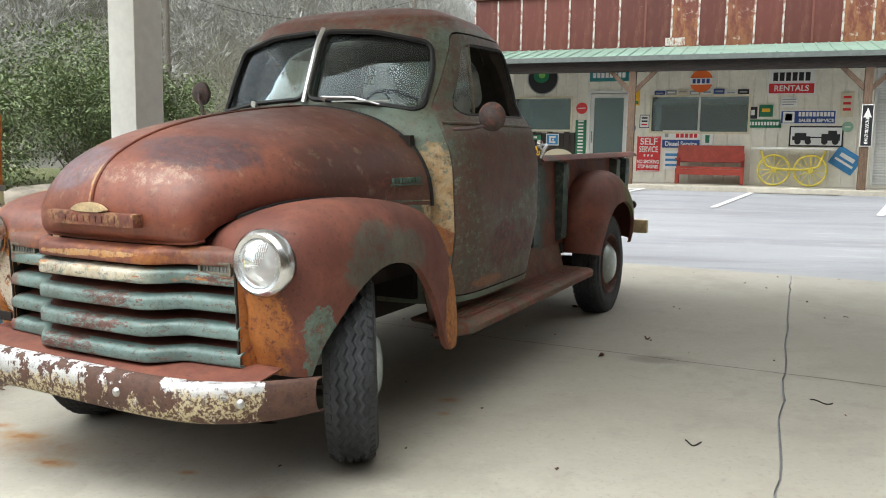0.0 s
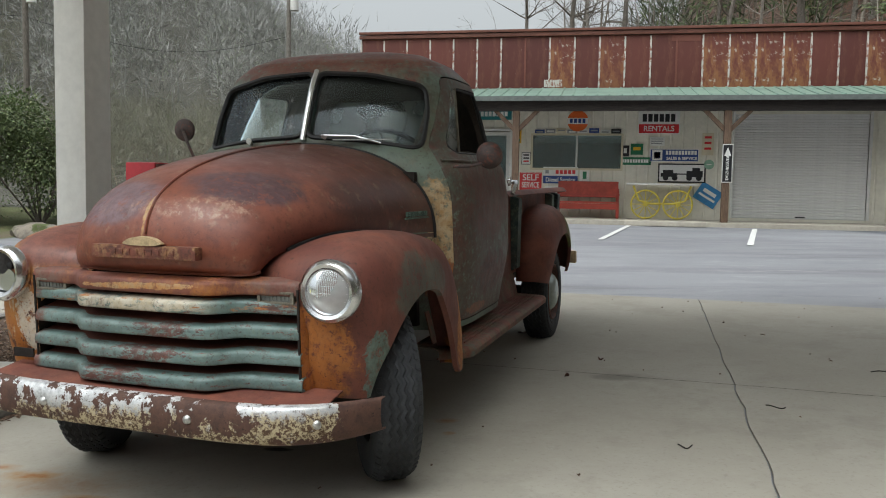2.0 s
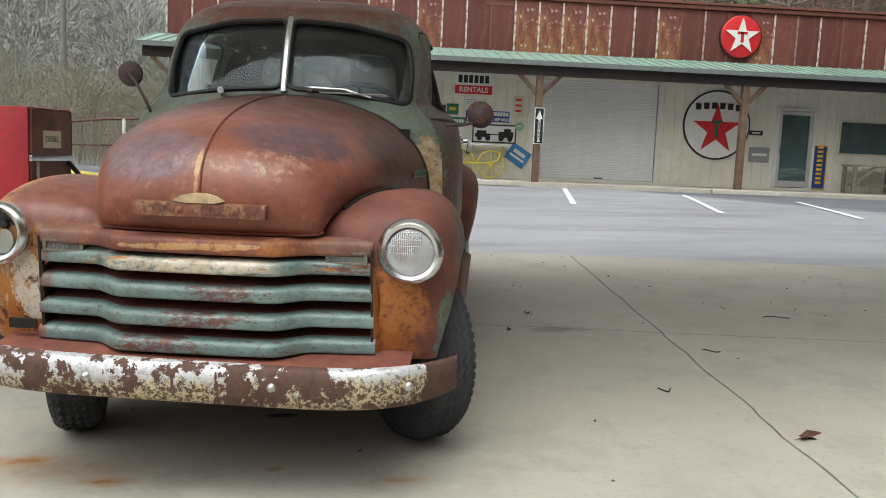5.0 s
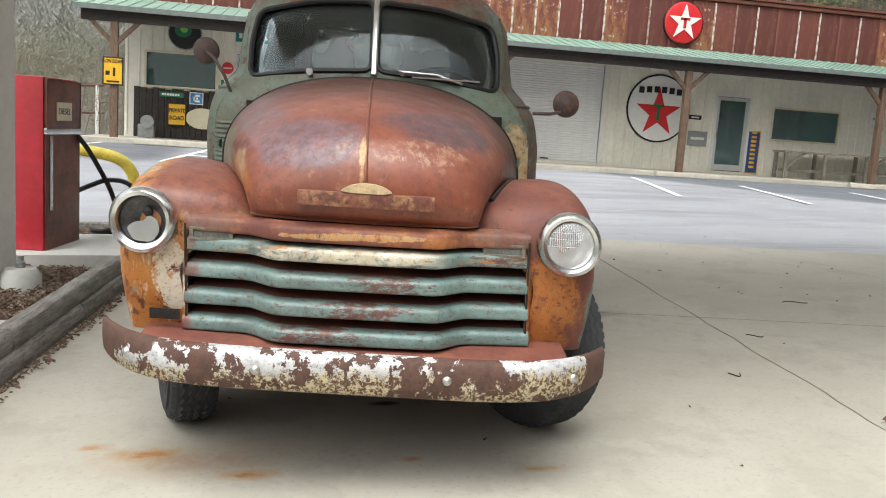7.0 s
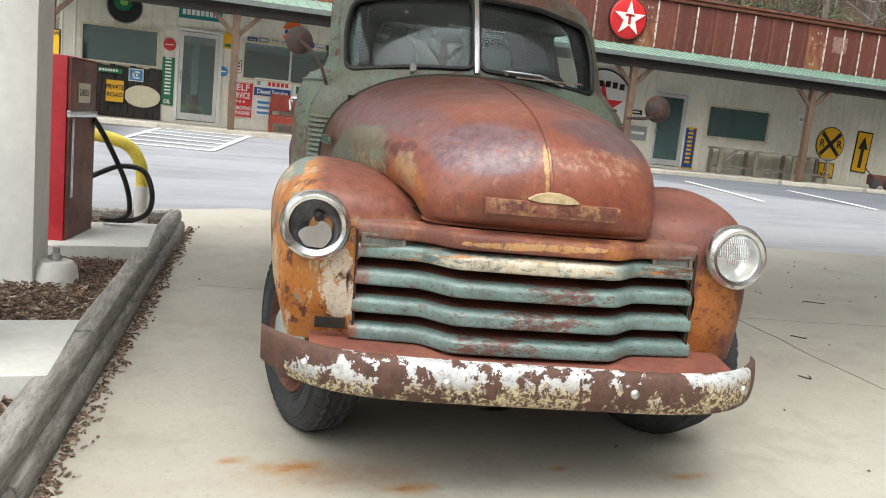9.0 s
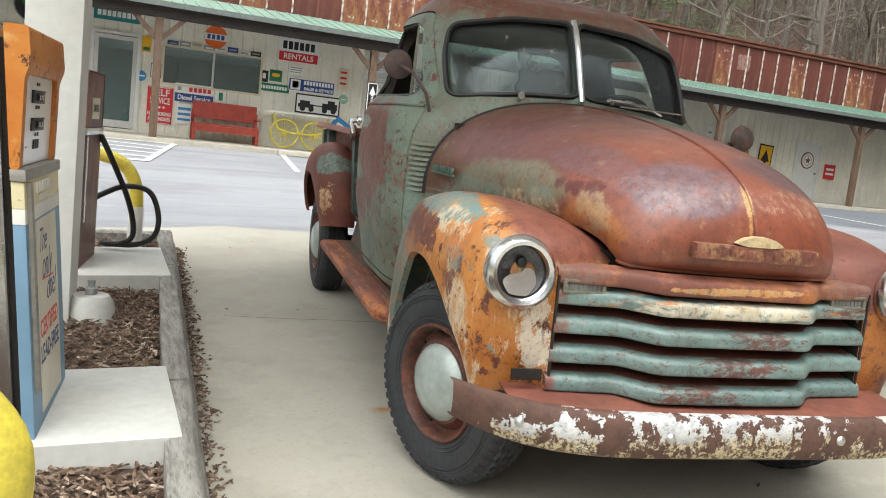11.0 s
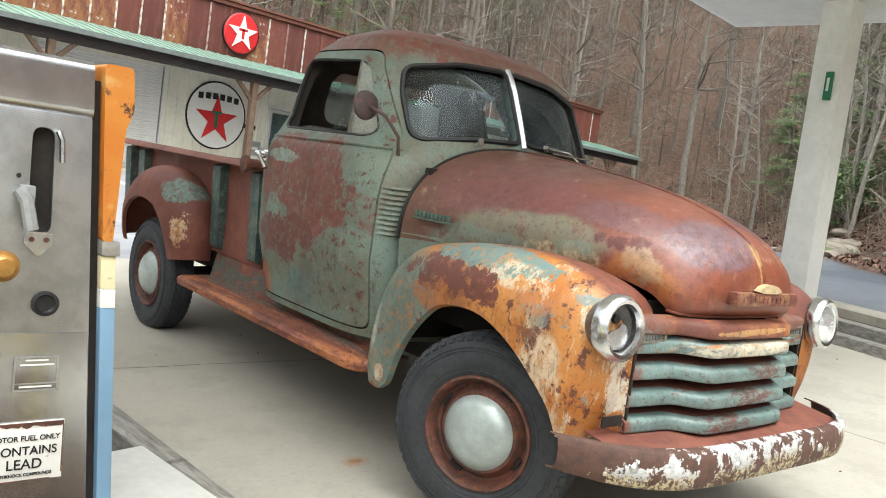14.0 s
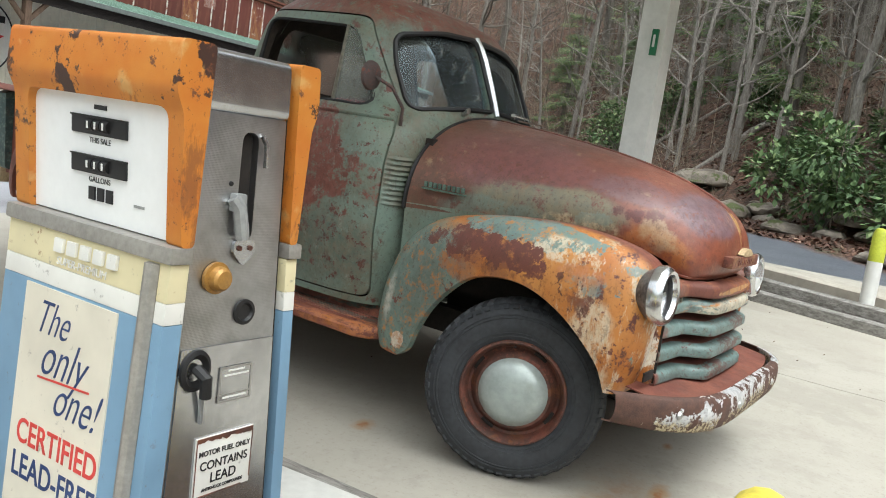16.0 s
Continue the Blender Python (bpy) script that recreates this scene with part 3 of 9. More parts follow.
def glass(name, tint, rough=0.05, veil=0.12, ior=1.6):
    """Window glass: see-through, glossy by its angle, with a dusty film that also carries painted shine."""
    m = bpy.data.materials.new(name)
    m.use_nodes = True
    t = m.node_tree
    t.nodes.clear()
    out, a, g, d = (t.nodes.new("ShaderNode" + k) for k in ("OutputMaterial", "BsdfTransparent", "BsdfGlossy", "BsdfDiffuse"))
    m1, m2, fr, nz, rp = (t.nodes.new("ShaderNode" + k) for k in ("MixShader", "MixShader", "Fresnel", "TexNoise", "MapRange"))
    co = t.nodes.new("ShaderNodeTexCoord")
    a.inputs[0].default_value = (*tint, 1)
    g.inputs["Roughness"].default_value = rough
    g.inputs["Color"].default_value = (0.9, 0.95, 1.0, 1)
    d.inputs[0].default_value = (0.5, 0.52, 0.5, 1)
    fr.inputs[0].default_value = ior
    nz.inputs["Scale"].default_value, nz.inputs["Detail"].default_value = 4.0, 8.0
    rp.inputs[1].default_value, rp.inputs[2].default_value, rp.inputs[3].default_value, rp.inputs[4].default_value = 0.3, 0.75, veil * 0.2, veil * 1.6
    t.links.new(co.outputs["Object"], nz.inputs[0])
    t.links.new(nz.outputs[0], rp.inputs[0])
    t.links.new(fr.outputs[0], m1.inputs[0])
    t.links.new(a.outputs[0], m1.inputs[1])
    t.links.new(g.outputs[0], m1.inputs[2])
    t.links.new(rp.outputs[0], m2.inputs[0])
    t.links.new(m1.outputs[0], m2.inputs[1])
    t.links.new(d.outputs[0], m2.inputs[2])
    t.links.new(m2.outputs[0], out.inputs[0])
    return m


M_GLASS = glass("dusty_glass", (0.80, 0.86, 0.86), 0.02, 0.03, 1.30)
M_VENT = glass("vent_glass", (0.75, 0.78, 0.78), 0.03, 0.30, 1.45)
M_GLASS_HAZE = glass("hazy_glass", (0.72, 0.76, 0.76), 0.12, 0.42, 1.4)
# near-white film paints the lamp's bright gleam into the lens
M_LENS = glass("headlamp_glass", (0.97, 0.98, 0.98), 0.05, 0.40, 1.5)
M_LENS.node_tree.nodes["Diffuse BSDF"].inputs[0].default_value = (0.78, 0.80, 0.80, 1)
from mathutils.bvhtree import BVHTree


# ---- the truck ----
# own axes: x to its left side, y to its tail, z up; it stands on the sloping apron
YAW = radians(-7.0)
ax = Vector((math.cos(YAW), math.sin(YAW), 0.030)).normalized()
ay = Vector((-math.sin(YAW), math.cos(YAW), 0.018))
ay = (ay - ax * ay.dot(ax)).normalized()
az = ax.cross(ay)
TRUCK = Matrix(((ax.x, ay.x, az.x, -0.011), (ax.y, ay.y, az.y, -0.065), (ax.z, ay.z, az.z, gz(-0.011, -0.065)), (0, 0, 0, 1)))
truck = thing("pickup_truck", "rusty old pickup truck with teal paint patches on concrete", "truck", TRUCK)


def thicken(geo, t):
    bm = bmesh.new()
    vs = [bm.verts.new(v) for v in geo[0]]
    for f in geo[1]:
        try:
            bm.faces.new([vs[i] for i in f])
        except ValueError:
            pass
    bmesh.ops.remove_doubles(bm, verts=bm.verts, dist=0.0004)
    bmesh.ops.recalc_face_normals(bm, faces=bm.faces)
    bmesh.ops.solidify(bm, geom=bm.faces[:], thickness=t)
    bm.verts.index_update()
    g = [tuple(w.co) for w in bm.verts], [tuple(w.index for w in f.verts) for f in bm.faces]
    bm.free()
    return g


def flip(geo):
    """Mirror to the truck's other side."""
    return [(-v[0], v[1], v[2]) for v in geo[0]], [f[::-1] for f in geo[1]]


# cab: stacked rounded outlines (height, half width, front, back)
RINGS = [(0.47, 0.785, 0.665, 1.84), (0.80, 0.842, 0.66, 1.91), (1.10, 0.845, 0.66, 1.925), (1.27, 0.818, 0.665, 1.915),
         (1.35, 0.765, 0.675, 1.905), (1.42, 0.726, 0.695, 1.90), (1.56, 0.704, 0.755, 1.895), (1.68, 0.683, 0.81, 1.88),
         (1.765, 0.645, 0.865, 1.845), (1.84, 0.570, 0.96, 1.765), (1.89, 0.448, 1.085, 1.64), (1.915, 0.28, 1.20, 1.48), (1.922, 0.06, 1.30, 1.34)]
YC = 1.28


def cab_at(z):
    i = max(0, min(len(RINGS) - 2, sum(r[0] <= z for r in RINGS) - 1))
    a, b = RINGS[i], RINGS[i + 1]
    u = (z - a[0]) / (b[0] - a[0])
    rear = 4.6 - 1.6 * min(1, max(0, (z - 1.4) / 0.45))
    front = 5.2 - 2.0 * min(1, max(0, (z - 1.20) / 0.18)) - 0.4 * min(1, max(0, (z - 1.5) / 0.3))
    return [p + (q - p) * u for p, q in zip(a[1:], b[1:])] + [front, rear]


def cab_front(x, z):
    hw, yf, yr, n, _ = cab_at(z)
    return YC - (YC - yf) * max(0.0, 1 - (abs(x) / hw) ** n) ** (1 / n)


def cab_side(y, z):
    hw, yf, yr, front, rear = cab_at(z)
    n = front if y < YC else rear
    return hw * max(0.0, 1 - (abs(y - YC) / ((YC - yf) if y < YC else (yr - YC))) ** n) ** (1 / n)


def cab_loft(sx, sy, sz, z0):
    rows = []
    for z in [z0] + [p[0] for p in smoothline(RINGS, 60) if p[0] > z0 + 0.01]:
        hw, yf, yr, front, rear = cab_at(z)
        ring = []
        for k in range(112):
            a = math.tau * k / 112
            c, s = math.cos(a), math.sin(a)
            h = (YC - yf) if s < 0 else (yr - YC)
            n = front if s < 0 else rear
            x = hw * math.copysign(abs(c) ** (2 / n), c)
            y = YC + h * math.copysign(abs(s) ** (2 / n), s)
            ring.append((x * sx, YC + (y - YC) * sy, z * sz))
        rows.append(ring)
    return capped(rows)


WINDOW = rounded([(0.90, 1.345), (1.675, 1.345), (1.695, 1.715), (1.09, 1.70)], 0.075)
DOOR = [(0.77, 0.50), (1.76, 0.50), (1.86, 0.85), (1.85, 1.2), (1.80, 1.45), (1.765, 1.755), (1.05, 1.755), (0.79, 1.33), (0.755, 1.25)]
PANE = [(0.012, 1.425), (0.30, 1.408), (0.60, 1.365), (0.605, 1.55), (0.575, 1.69), (0.30, 1.748), (0.012, 1.765)]
SHELL = cab_loft(1, 1, 1, 0.47)
HOLLOW = cab_loft(0.945, 0.93, 0.972, 0.53)
PANE_R = rounded([(-x, z) for x, z in PANE[::-1]], 0.05)
PANE_L = rounded(PANE, 0.05)
holes = [(HOLLOW, "DIFFERENCE"), (prism(WINDOW, -1.2, 1.2, "x"), "DIFFERENCE"),
         (prism(PANE_L, 0.45, 1.1, "y"), "DIFFERENCE"), (prism(PANE_R, 0.45, 1.1, "y"), "DIFFERENCE"),
         (prism(rounded([(-0.43, 1.41), (0.43, 1.41), (0.40, 1.70), (-0.40, 1.70)], 0.1), 1.6, 2.1, "y"), "DIFFERENCE")]
wide = rounded(DOOR, 0.05)
M_CAB_INSIDE = plain("cab_inside_brown", (0.055, 0.042, 0.034), 0.8, 0, 0.4, 8, 0.2)


def browned_inside(me, angle=40):
    """Give the faces that look inward a dark brown."""
    me.materials.append(M_CAB_INSIDE)
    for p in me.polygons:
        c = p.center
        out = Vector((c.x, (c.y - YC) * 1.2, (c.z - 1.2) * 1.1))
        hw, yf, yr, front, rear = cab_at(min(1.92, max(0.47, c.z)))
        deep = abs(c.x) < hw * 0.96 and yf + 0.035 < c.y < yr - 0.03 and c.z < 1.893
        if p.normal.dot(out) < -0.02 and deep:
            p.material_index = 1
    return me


cab_me = cut(SHELL, holes + [(prism(wide, 0.46, 1.2, "x"), "DIFFERENCE"), (prism(wide, -1.2, -0.46, "x"), "DIFFERENCE")])
part("cab", browned_inside(finish(cab_me, M_CAB, 40)), None, truck, "green and rust pickup cab with rounded roof")
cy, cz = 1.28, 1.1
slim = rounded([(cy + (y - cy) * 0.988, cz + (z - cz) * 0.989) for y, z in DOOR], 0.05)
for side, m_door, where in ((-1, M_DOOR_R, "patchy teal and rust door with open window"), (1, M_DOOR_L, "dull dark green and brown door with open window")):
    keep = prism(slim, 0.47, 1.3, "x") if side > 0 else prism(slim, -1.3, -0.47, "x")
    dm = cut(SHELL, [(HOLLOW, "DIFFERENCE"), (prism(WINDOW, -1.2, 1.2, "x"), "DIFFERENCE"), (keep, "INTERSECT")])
    door = part("door", browned_inside(finish(dm, m_door, 40)), None, truck, where)
    # raised belt line, handle, vent wing
    belt = [(side * (cab_side(y, 1.305) + 0.004), y, 1.305 - 0.01 * (y - 1.2)) for y in np.linspace(0.79, 1.77, 16)]
    part("belt_moulding", tube(belt, 0.008, 6), m_door, door)
    hx = side * 0.845
    handle = join(tube([(hx - side * 0.03, 1.705, 1.20), (hx + side * 0.025, 1.70, 1.20), (hx + side * 0.032, 1.645, 1.18), (hx + side * 0.024, 1.60, 1.13)], 0.012, 8),
                  lathe([(-0.004, 0.03), (0.012, 0.026), (0.016, 0.0)], 14, "x", Matrix.Translation((hx - side * 0.02, 1.705, 1.205)) @ Matrix.Scale(side, 4, (1, 0, 0))))
    part("door_handle", handle, M_CHROME, door, "chrome door handle")
    vent = [(0.905, 1.345), (1.175, 1.345), (1.135, 1.69), (1.07, 1.67)]
    part("vent_window", prism(rounded(vent, 0.02), side * 0.665, side * 0.67, "x"), M_VENT, door, "hazy quarter window glass")
    part("vent_frame", tube([(side * 0.675, 1.18, 1.34), (side * 0.665, 1.14, 1.70)], 0.009, 8), M_TARNISH, door)
    part("window_frame", tube([(side * (cab_side(y, z) - 0.012), y, z) for y, z in WINDOW] + [(side * (cab_side(*WINDOW[0]) - 0.012), *WINDOW[0])], 0.011, 6), M_BLACK, door)
# windscreen
for side, pane in ((-1, PANE_R), (1, PANE_L)):
    rows = [[(side * x, cab_front(x, z) + 0.026, z) for x in np.linspace(0.0, 0.625, 14)] for z in np.linspace(1.345, 1.785, 12)]
    g = part("windscreen_pane", thicken(grid(rows), 0.005), M_GLASS, truck, "dusty windscreen glass with stone chips")
    g.visible_shadow = False
    seal = [(x, cab_front(x, z) - 0.002, z) for x, z in pane]
    part("windscreen_seal", tube(seal + seal[:1], 0.0125, 6), M_BLACK, truck, "black rubber windscreen seal")
part("windscreen_divider", tube([(0, cab_front(0, z) - 0.010, z) for z in np.linspace(1.405, 1.775, 8)], 0.016, 10), M_CHROME, truck, "chrome windscreen divider strip")
rw = part("rear_window", prism(rounded([(-0.45, 1.39), (0.45, 1.39), (0.42, 1.72), (-0.42, 1.72)], 0.1), 1.85, 1.855, "y"), M_GLASS_HAZE, truck, "dusty rear cab window")
rw.visible_shadow = False
# stone chips in the glass
for i, (x, z) in enumerate([(-0.33, 1.66), (-0.26, 1.60), (-0.12, 1.62), (-0.20, 1.56), (-0.10, 1.48)]):
    y = cab_front(x, z) + 0.0215
    rays = [tube([(x, y, z), (x + 0.028 * math.cos(a), cab_front(x, z) + 0.021, z + 0.028 * math.sin(a))], 0.0012, 4) for a in np.linspace(0.4 * i, 0.4 * i + 5.5, 6)]
    part("glass_chip", join(lathe([(-0.001, 0.0), (-0.001, 0.007), (0.001, 0.007)], 10, "y", Matrix.Translation((x, y, z))), *rays), M_OLD_LENS, truck)
# cowl louvres: ten hooded slots pressed into the right side
for i in range(10):
    z = 0.945 + i * 0.0222
    hw = cab_at(z)[0]
    rows = []
    for u in np.linspace(0, 1, 9):
        x = hw * (0.735 + 0.165 * u)
        swell = 0.009 * math.sin(math.pi * min(1, max(0, u))) ** 0.4
        y = cab_front(x, z)
        rows.append([(-(x + swell * a * 0.8), y - swell * a, z + b - 0.004 * u) for a, b in ((-0.2, 0.010), (0.5, 0.004), (1.0, -0.005), (0.8, -0.007), (-0.3, -0.006))])
    part("louvre", grid(rows), M_CAB, truck, "", 60)
# cowl top vent lip and wipers
part("wiper", join(tube([(0.14, 0.665, 1.415), (0.12, 0.655, 1.43)], 0.012, 8), tube([(0.12, 0.655, 1.43), (0.30, 0.662, 1.425), (0.42, 0.70, 1.392)], 0.006, 8),
     cuboid(0.18, 0.50, 0.655, 0.664, 1.404, 1.411)), M_CHROME, truck, "chrome windscreen wiper")
part("wiper_stub", join(tube([(-0.30, 0.69, 1.385), (-0.30, 0.665, 1.40)], 0.010, 8), lathe([(0, 0.0), (0, 0.016), (0.012, 0.012)], 12, "y", Matrix.Translation((-0.30, 0.66, 1.402)))), M_CHROME_PIT, truck)
# inside: bench seat, dash, steering wheel, column
seat = part("bench_seat", join(cuboid(-0.62, 0.62, 1.30, 1.74, 0.80, 0.98, 0.05), moved(cuboid(-0.62, 0.62, -0.07, 0.07, -0.22, 0.22, 0.05), Matrix.Translation((0, 1.70, 1.16)) @ Matrix.Rotation(radians(-8), 4, "X"))), M_SEAT, truck, "dark worn bench seat")
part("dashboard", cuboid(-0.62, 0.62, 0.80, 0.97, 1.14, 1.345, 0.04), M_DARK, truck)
wheel_m = Matrix.Translation((0.33, 1.06, 1.34)) @ Matrix.Rotation(radians(-38), 4, "X")
ring = [wheel_m @ Vector((0.205 * math.cos(a), 0.205 * math.sin(a), 0)) for a in np.linspace(0, math.tau, 40)]
spokes = [tube([wheel_m @ Vector((0, 0, -0.02)), wheel_m @ Vector((0.2 * math.cos(a), 0.2 * math.sin(a), 0))], 0.008, 6) for a in (0.5, 2.64, 4.71)]
part("steering_wheel", join(tube(ring, 0.013, 8), *spokes, tube([wheel_m @ Vector((0, 0, 0.02)), wheel_m @ Vector((0, 0, -0.5))], 0.022, 8)), M_BLACK, truck, "black steering wheel")

# hood: centre line (y, z) and side edge (x, y, z) from the lip to the cowl
HOOD = [(-0.556, 0.874, 0.385, -0.470, 0.880), (-0.590, 0.905, 0.395, -0.452, 0.897), (-0.607, 0.985, 0.415, -0.405, 0.930), (-0.575, 1.085, 0.45, -0.31, 0.958),
        (-0.485, 1.172, 0.495, -0.18, 0.972), (-0.29, 1.255, 0.55, -0.01, 0.975), (-0.01, 1.318, 0.605, 0.21, 0.965), (0.33, 1.362, 0.655, 0.45, 0.952), (0.655, 1.388, 0.70, 0.665, 0.94)]


def hood_point(s, v):
    """s along the hood, v from -1 (right edge) over 0 (middle) to 1."""
    p = s
    a = abs(v) * math.pi / 2
    k = 1 - max(0.0, math.cos(a)) ** (0.50 + 0.30 * min(1.0, max(0.0, (p[1] - 0.88) / 0.25)))
    y = p[0] + (p[3] - p[0]) * k
    return Vector((math.copysign(p[2] * math.sin(a) ** 0.92, v) + 0.026 * (0.66 - y), y, p[1] + (p[4] - p[1]) * k))


hood_rows = [[hood_point(p, v) for v in np.linspace(-1, 1, 61)] for p in smoothline(HOOD, 60)]
part("hood", thicken(grid(hood_rows), 0.012), M_HOOD, truck, "faded red-brown rounded hood", 50)
ridge = [hood_point(p, 0) + Vector((0, -0.001, 0.002)) for p in smoothline(HOOD, 50)][14:]
part("hood_seam", tube(ridge, 0.006, 6), M_HOOD, truck)
part("hood_lip", tube([p + Vector((0, 0.004, 0)) for p in hood_rows[0]], 0.007, 6), M_HOOD, truck)
# black tube stands in for the dark of the open gap
part("cowl_gap", tube([p + Vector((0, 0.006, -0.004)) for p in hood_rows[-1]], 0.011, 6), M_BLACK, truck, "black tube in the dark gap between hood and cowl")
crest = rounded([(-0.085, 0.0), (-0.055, 0.018), (-0.02, 0.026), (0.02, 0.026), (0.055, 0.018), (0.085, 0.0), (0.05, -0.006), (-0.05, -0.006)], 0.008, 3)
badge = part("hood_badge", moved(cuboid(-0.222, 0.222, -0.016, 0.028, -0.024, 0.024, 0.008), Matrix.Translation((0.038, -0.616, 0.953))), M_BADGE, truck, "corroded bar badge on the hood")
part("badge_crest", moved(prism(crest, -0.014, 0.012, "y"), Matrix.Translation((0.038, -0.621, 0.983))), M_BADGE_PALE, badge)
for i in range(9):
    part("raised_mark", moved(cuboid(-0.011, 0.011, -0.003, 0.003, -0.011, 0.011, 0.002), Matrix.Translation((-0.086 + i * 0.031, -0.632, 0.953))), M_BADGE, badge)
for side in (-1, 1):
    a, b = Vector((side * 0.662, 0.385, 1.052)), Vector((side * 0.695, 0.59, 1.052))
    d = (b - a).normalized()
    rot = Matrix.Translation((a + b) / 2) @ Matrix.Rotation(math.atan2(d.y, d.x), 4, "Z")
    nm = part("side_nameplate", moved(cuboid(-0.105, 0.105, -0.006, 0.006, -0.017, -0.009, 0.002), rot), M_NAME, truck, "corroded green raised nameplate")
    for i in range(9):
        part("raised_mark", moved(cuboid(-0.0075, 0.0075, -0.005, 0.005, -0.006, 0.017, 0.002), rot @ Matrix.Translation((-0.088 + i * 0.022, 0, 0))), M_NAME, nm)

# fenders: crown (y, z), wheel-arch edge (y, z), inner x, crown x, outer x
FRONT = [(-0.455, 0.44, -0.405, 0.44, 0.60, 0.66, 0.80), (-0.495, 0.58, -0.375, 0.53, 0.60, 0.665, 0.825), (-0.51, 0.72, -0.315, 0.61, 0.595, 0.67, 0.85), (-0.505, 0.86, -0.225, 0.69, 0.44, 0.67, 0.865),
         (-0.44, 0.955, -0.13, 0.745, 0.34, 0.67, 0.875), (-0.26, 1.005, -0.04, 0.772, 0.34, 0.675, 0.88), (-0.02, 1.015, 0.06, 0.775, 0.40, 0.69, 0.885), (0.24, 0.985, 0.17, 0.75, 0.50, 0.71, 0.88),
         (0.45, 0.925, 0.26, 0.69, 0.64, 0.73, 0.87), (0.59, 0.80, 0.35, 0.59, 0.66, 0.74, 0.865), (0.66, 0.62, 0.41, 0.475, 0.67, 0.75, 0.865), (0.672, 0.42, 0.445, 0.375, 0.70, 0.76, 0.865), (0.635, 0.335, 0.50, 0.33, 0.72, 0.77, 0.86)]
REAR = [(2.57, 0.49, 2.75, 0.46, 0.655, 0.72, 0.86), (2.56, 0.66, 2.755, 0.58, 0.655, 0.73, 0.89), (2.59, 0.83, 2.81, 0.7, 0.655, 0.73, 0.91), (2.73, 0.96, 2.91, 0.775, 0.655, 0.735, 0.92), (2.95, 1.02, 3.03, 0.8, 0.655, 0.74, 0.925), (3.19, 1.01, 3.17, 0.8, 0.655, 0.74, 0.925), (3.4, 0.93, 3.32, 0.75, 0.655, 0.735, 0.92), (3.54, 0.8, 3.43, 0.66, 0.655, 0.73, 0.91), (3.61, 0.62, 3.48, 0.54, 0.655, 0.72, 0.89), (3.62, 0.5, 3.49, 0.47, 0.655, 0.72, 0.87)]


def fender(stations, n):
    rows = []
    for cy_, cz_, ey, ez, xi, xc, xo in smoothline(stations, n):
        drop = 0.16 + 0.20 * max(0.0, 0.585 - xi) / 0.25
        row = [(xi + (xc - xi) * u, cy_ + (ey - cy_) * drop * 0.6 * (1 - u) ** 2, cz_ + (ez - cz_) * drop * (1 - u) ** 2) for u in (0, 0.2, 0.4, 0.6, 0.8)]
        for k in range(15):
            a = k / 14 * math.pi / 2
            q = 1 - math.cos(a) ** 0.9
            row.append((xc + (xo - xc) * math.sin(a) ** 0.85, cy_ + (ey - cy_) * q, cz_ + (ez - cz_) * q))
        row.append((xo - 0.022, ey + (ey - cy_) * 0.03, ez + (ez - cz_) * 0.03))
        rows.append(row)
    return grid(rows)


f_front = thicken(fender(FRONT, 64), 0.008)
f_rear = thicken(fender(REAR, 48), 0.008)
fl = part("front_fender", f_front, M_FENDER_L, truck, "brown and grey-green front fender with orange rust", 45)
fr = part("front_fender", flip(f_front), M_FENDER_R, truck, "orange, white and teal flaking front fender", 45)
part("rear_fender", f_rear, M_REAR_FENDER_L, truck, "brown rear fender tinged with yellow-green moss", 45)
part("rear_fender", flip(f_rear), M_REAR_FENDER_R, truck, "rusty rear fender with pale scraped streaks", 45)

# panel that closes the side below the hood, ahead of the cowl
for sgn in (-1, 1):
    edge = [hood_point(p, sgn * 0.985) for p in smoothline(HOOD, 60)]
    edge = [p for p in edge if p.y > 0.22]
    part("side_panel", thicken(grid([[p + Vector((-sgn * 0.012 * t, 0, -0.22 * t)) for t in np.linspace(0, 1, 5)] for p in edge]), 0.006), M_CAB, truck, "green panel below the hood", 50)

# dark seam where the hood meets each fender
for mesh_of, sgn in ((f_front, 1), (flip(f_front), -1)):
    tree = BVHTree.FromPolygons([Vector(v) for v in mesh_of[0]], mesh_of[1])
    seam = []
    for p in smoothline(HOOD, 60):
        for u in np.linspace(0.55, 0.995, 60):
            a, b = hood_point(p, sgn * u), hood_point(p, sgn * min(1.0, u + 0.0076))
            if (b - a).length > 1e-6:
                h = tree.ray_cast(a, (b - a).normalized(), (b - a).length)[0]
                if h is not None:
                    seam.append(h + Vector((0, -0.001, 0.003)))
                    break
    if len(seam) > 3:
        part("fender_seam", tube(seam, 0.01, 6, [max(0.0065, (0.021 if sgn < 0 else 0.012) - 0.030 * max(0.0, p.y + 0.42)) for p in seam]), M_BLACK, truck, "dark joint between hood and fender")

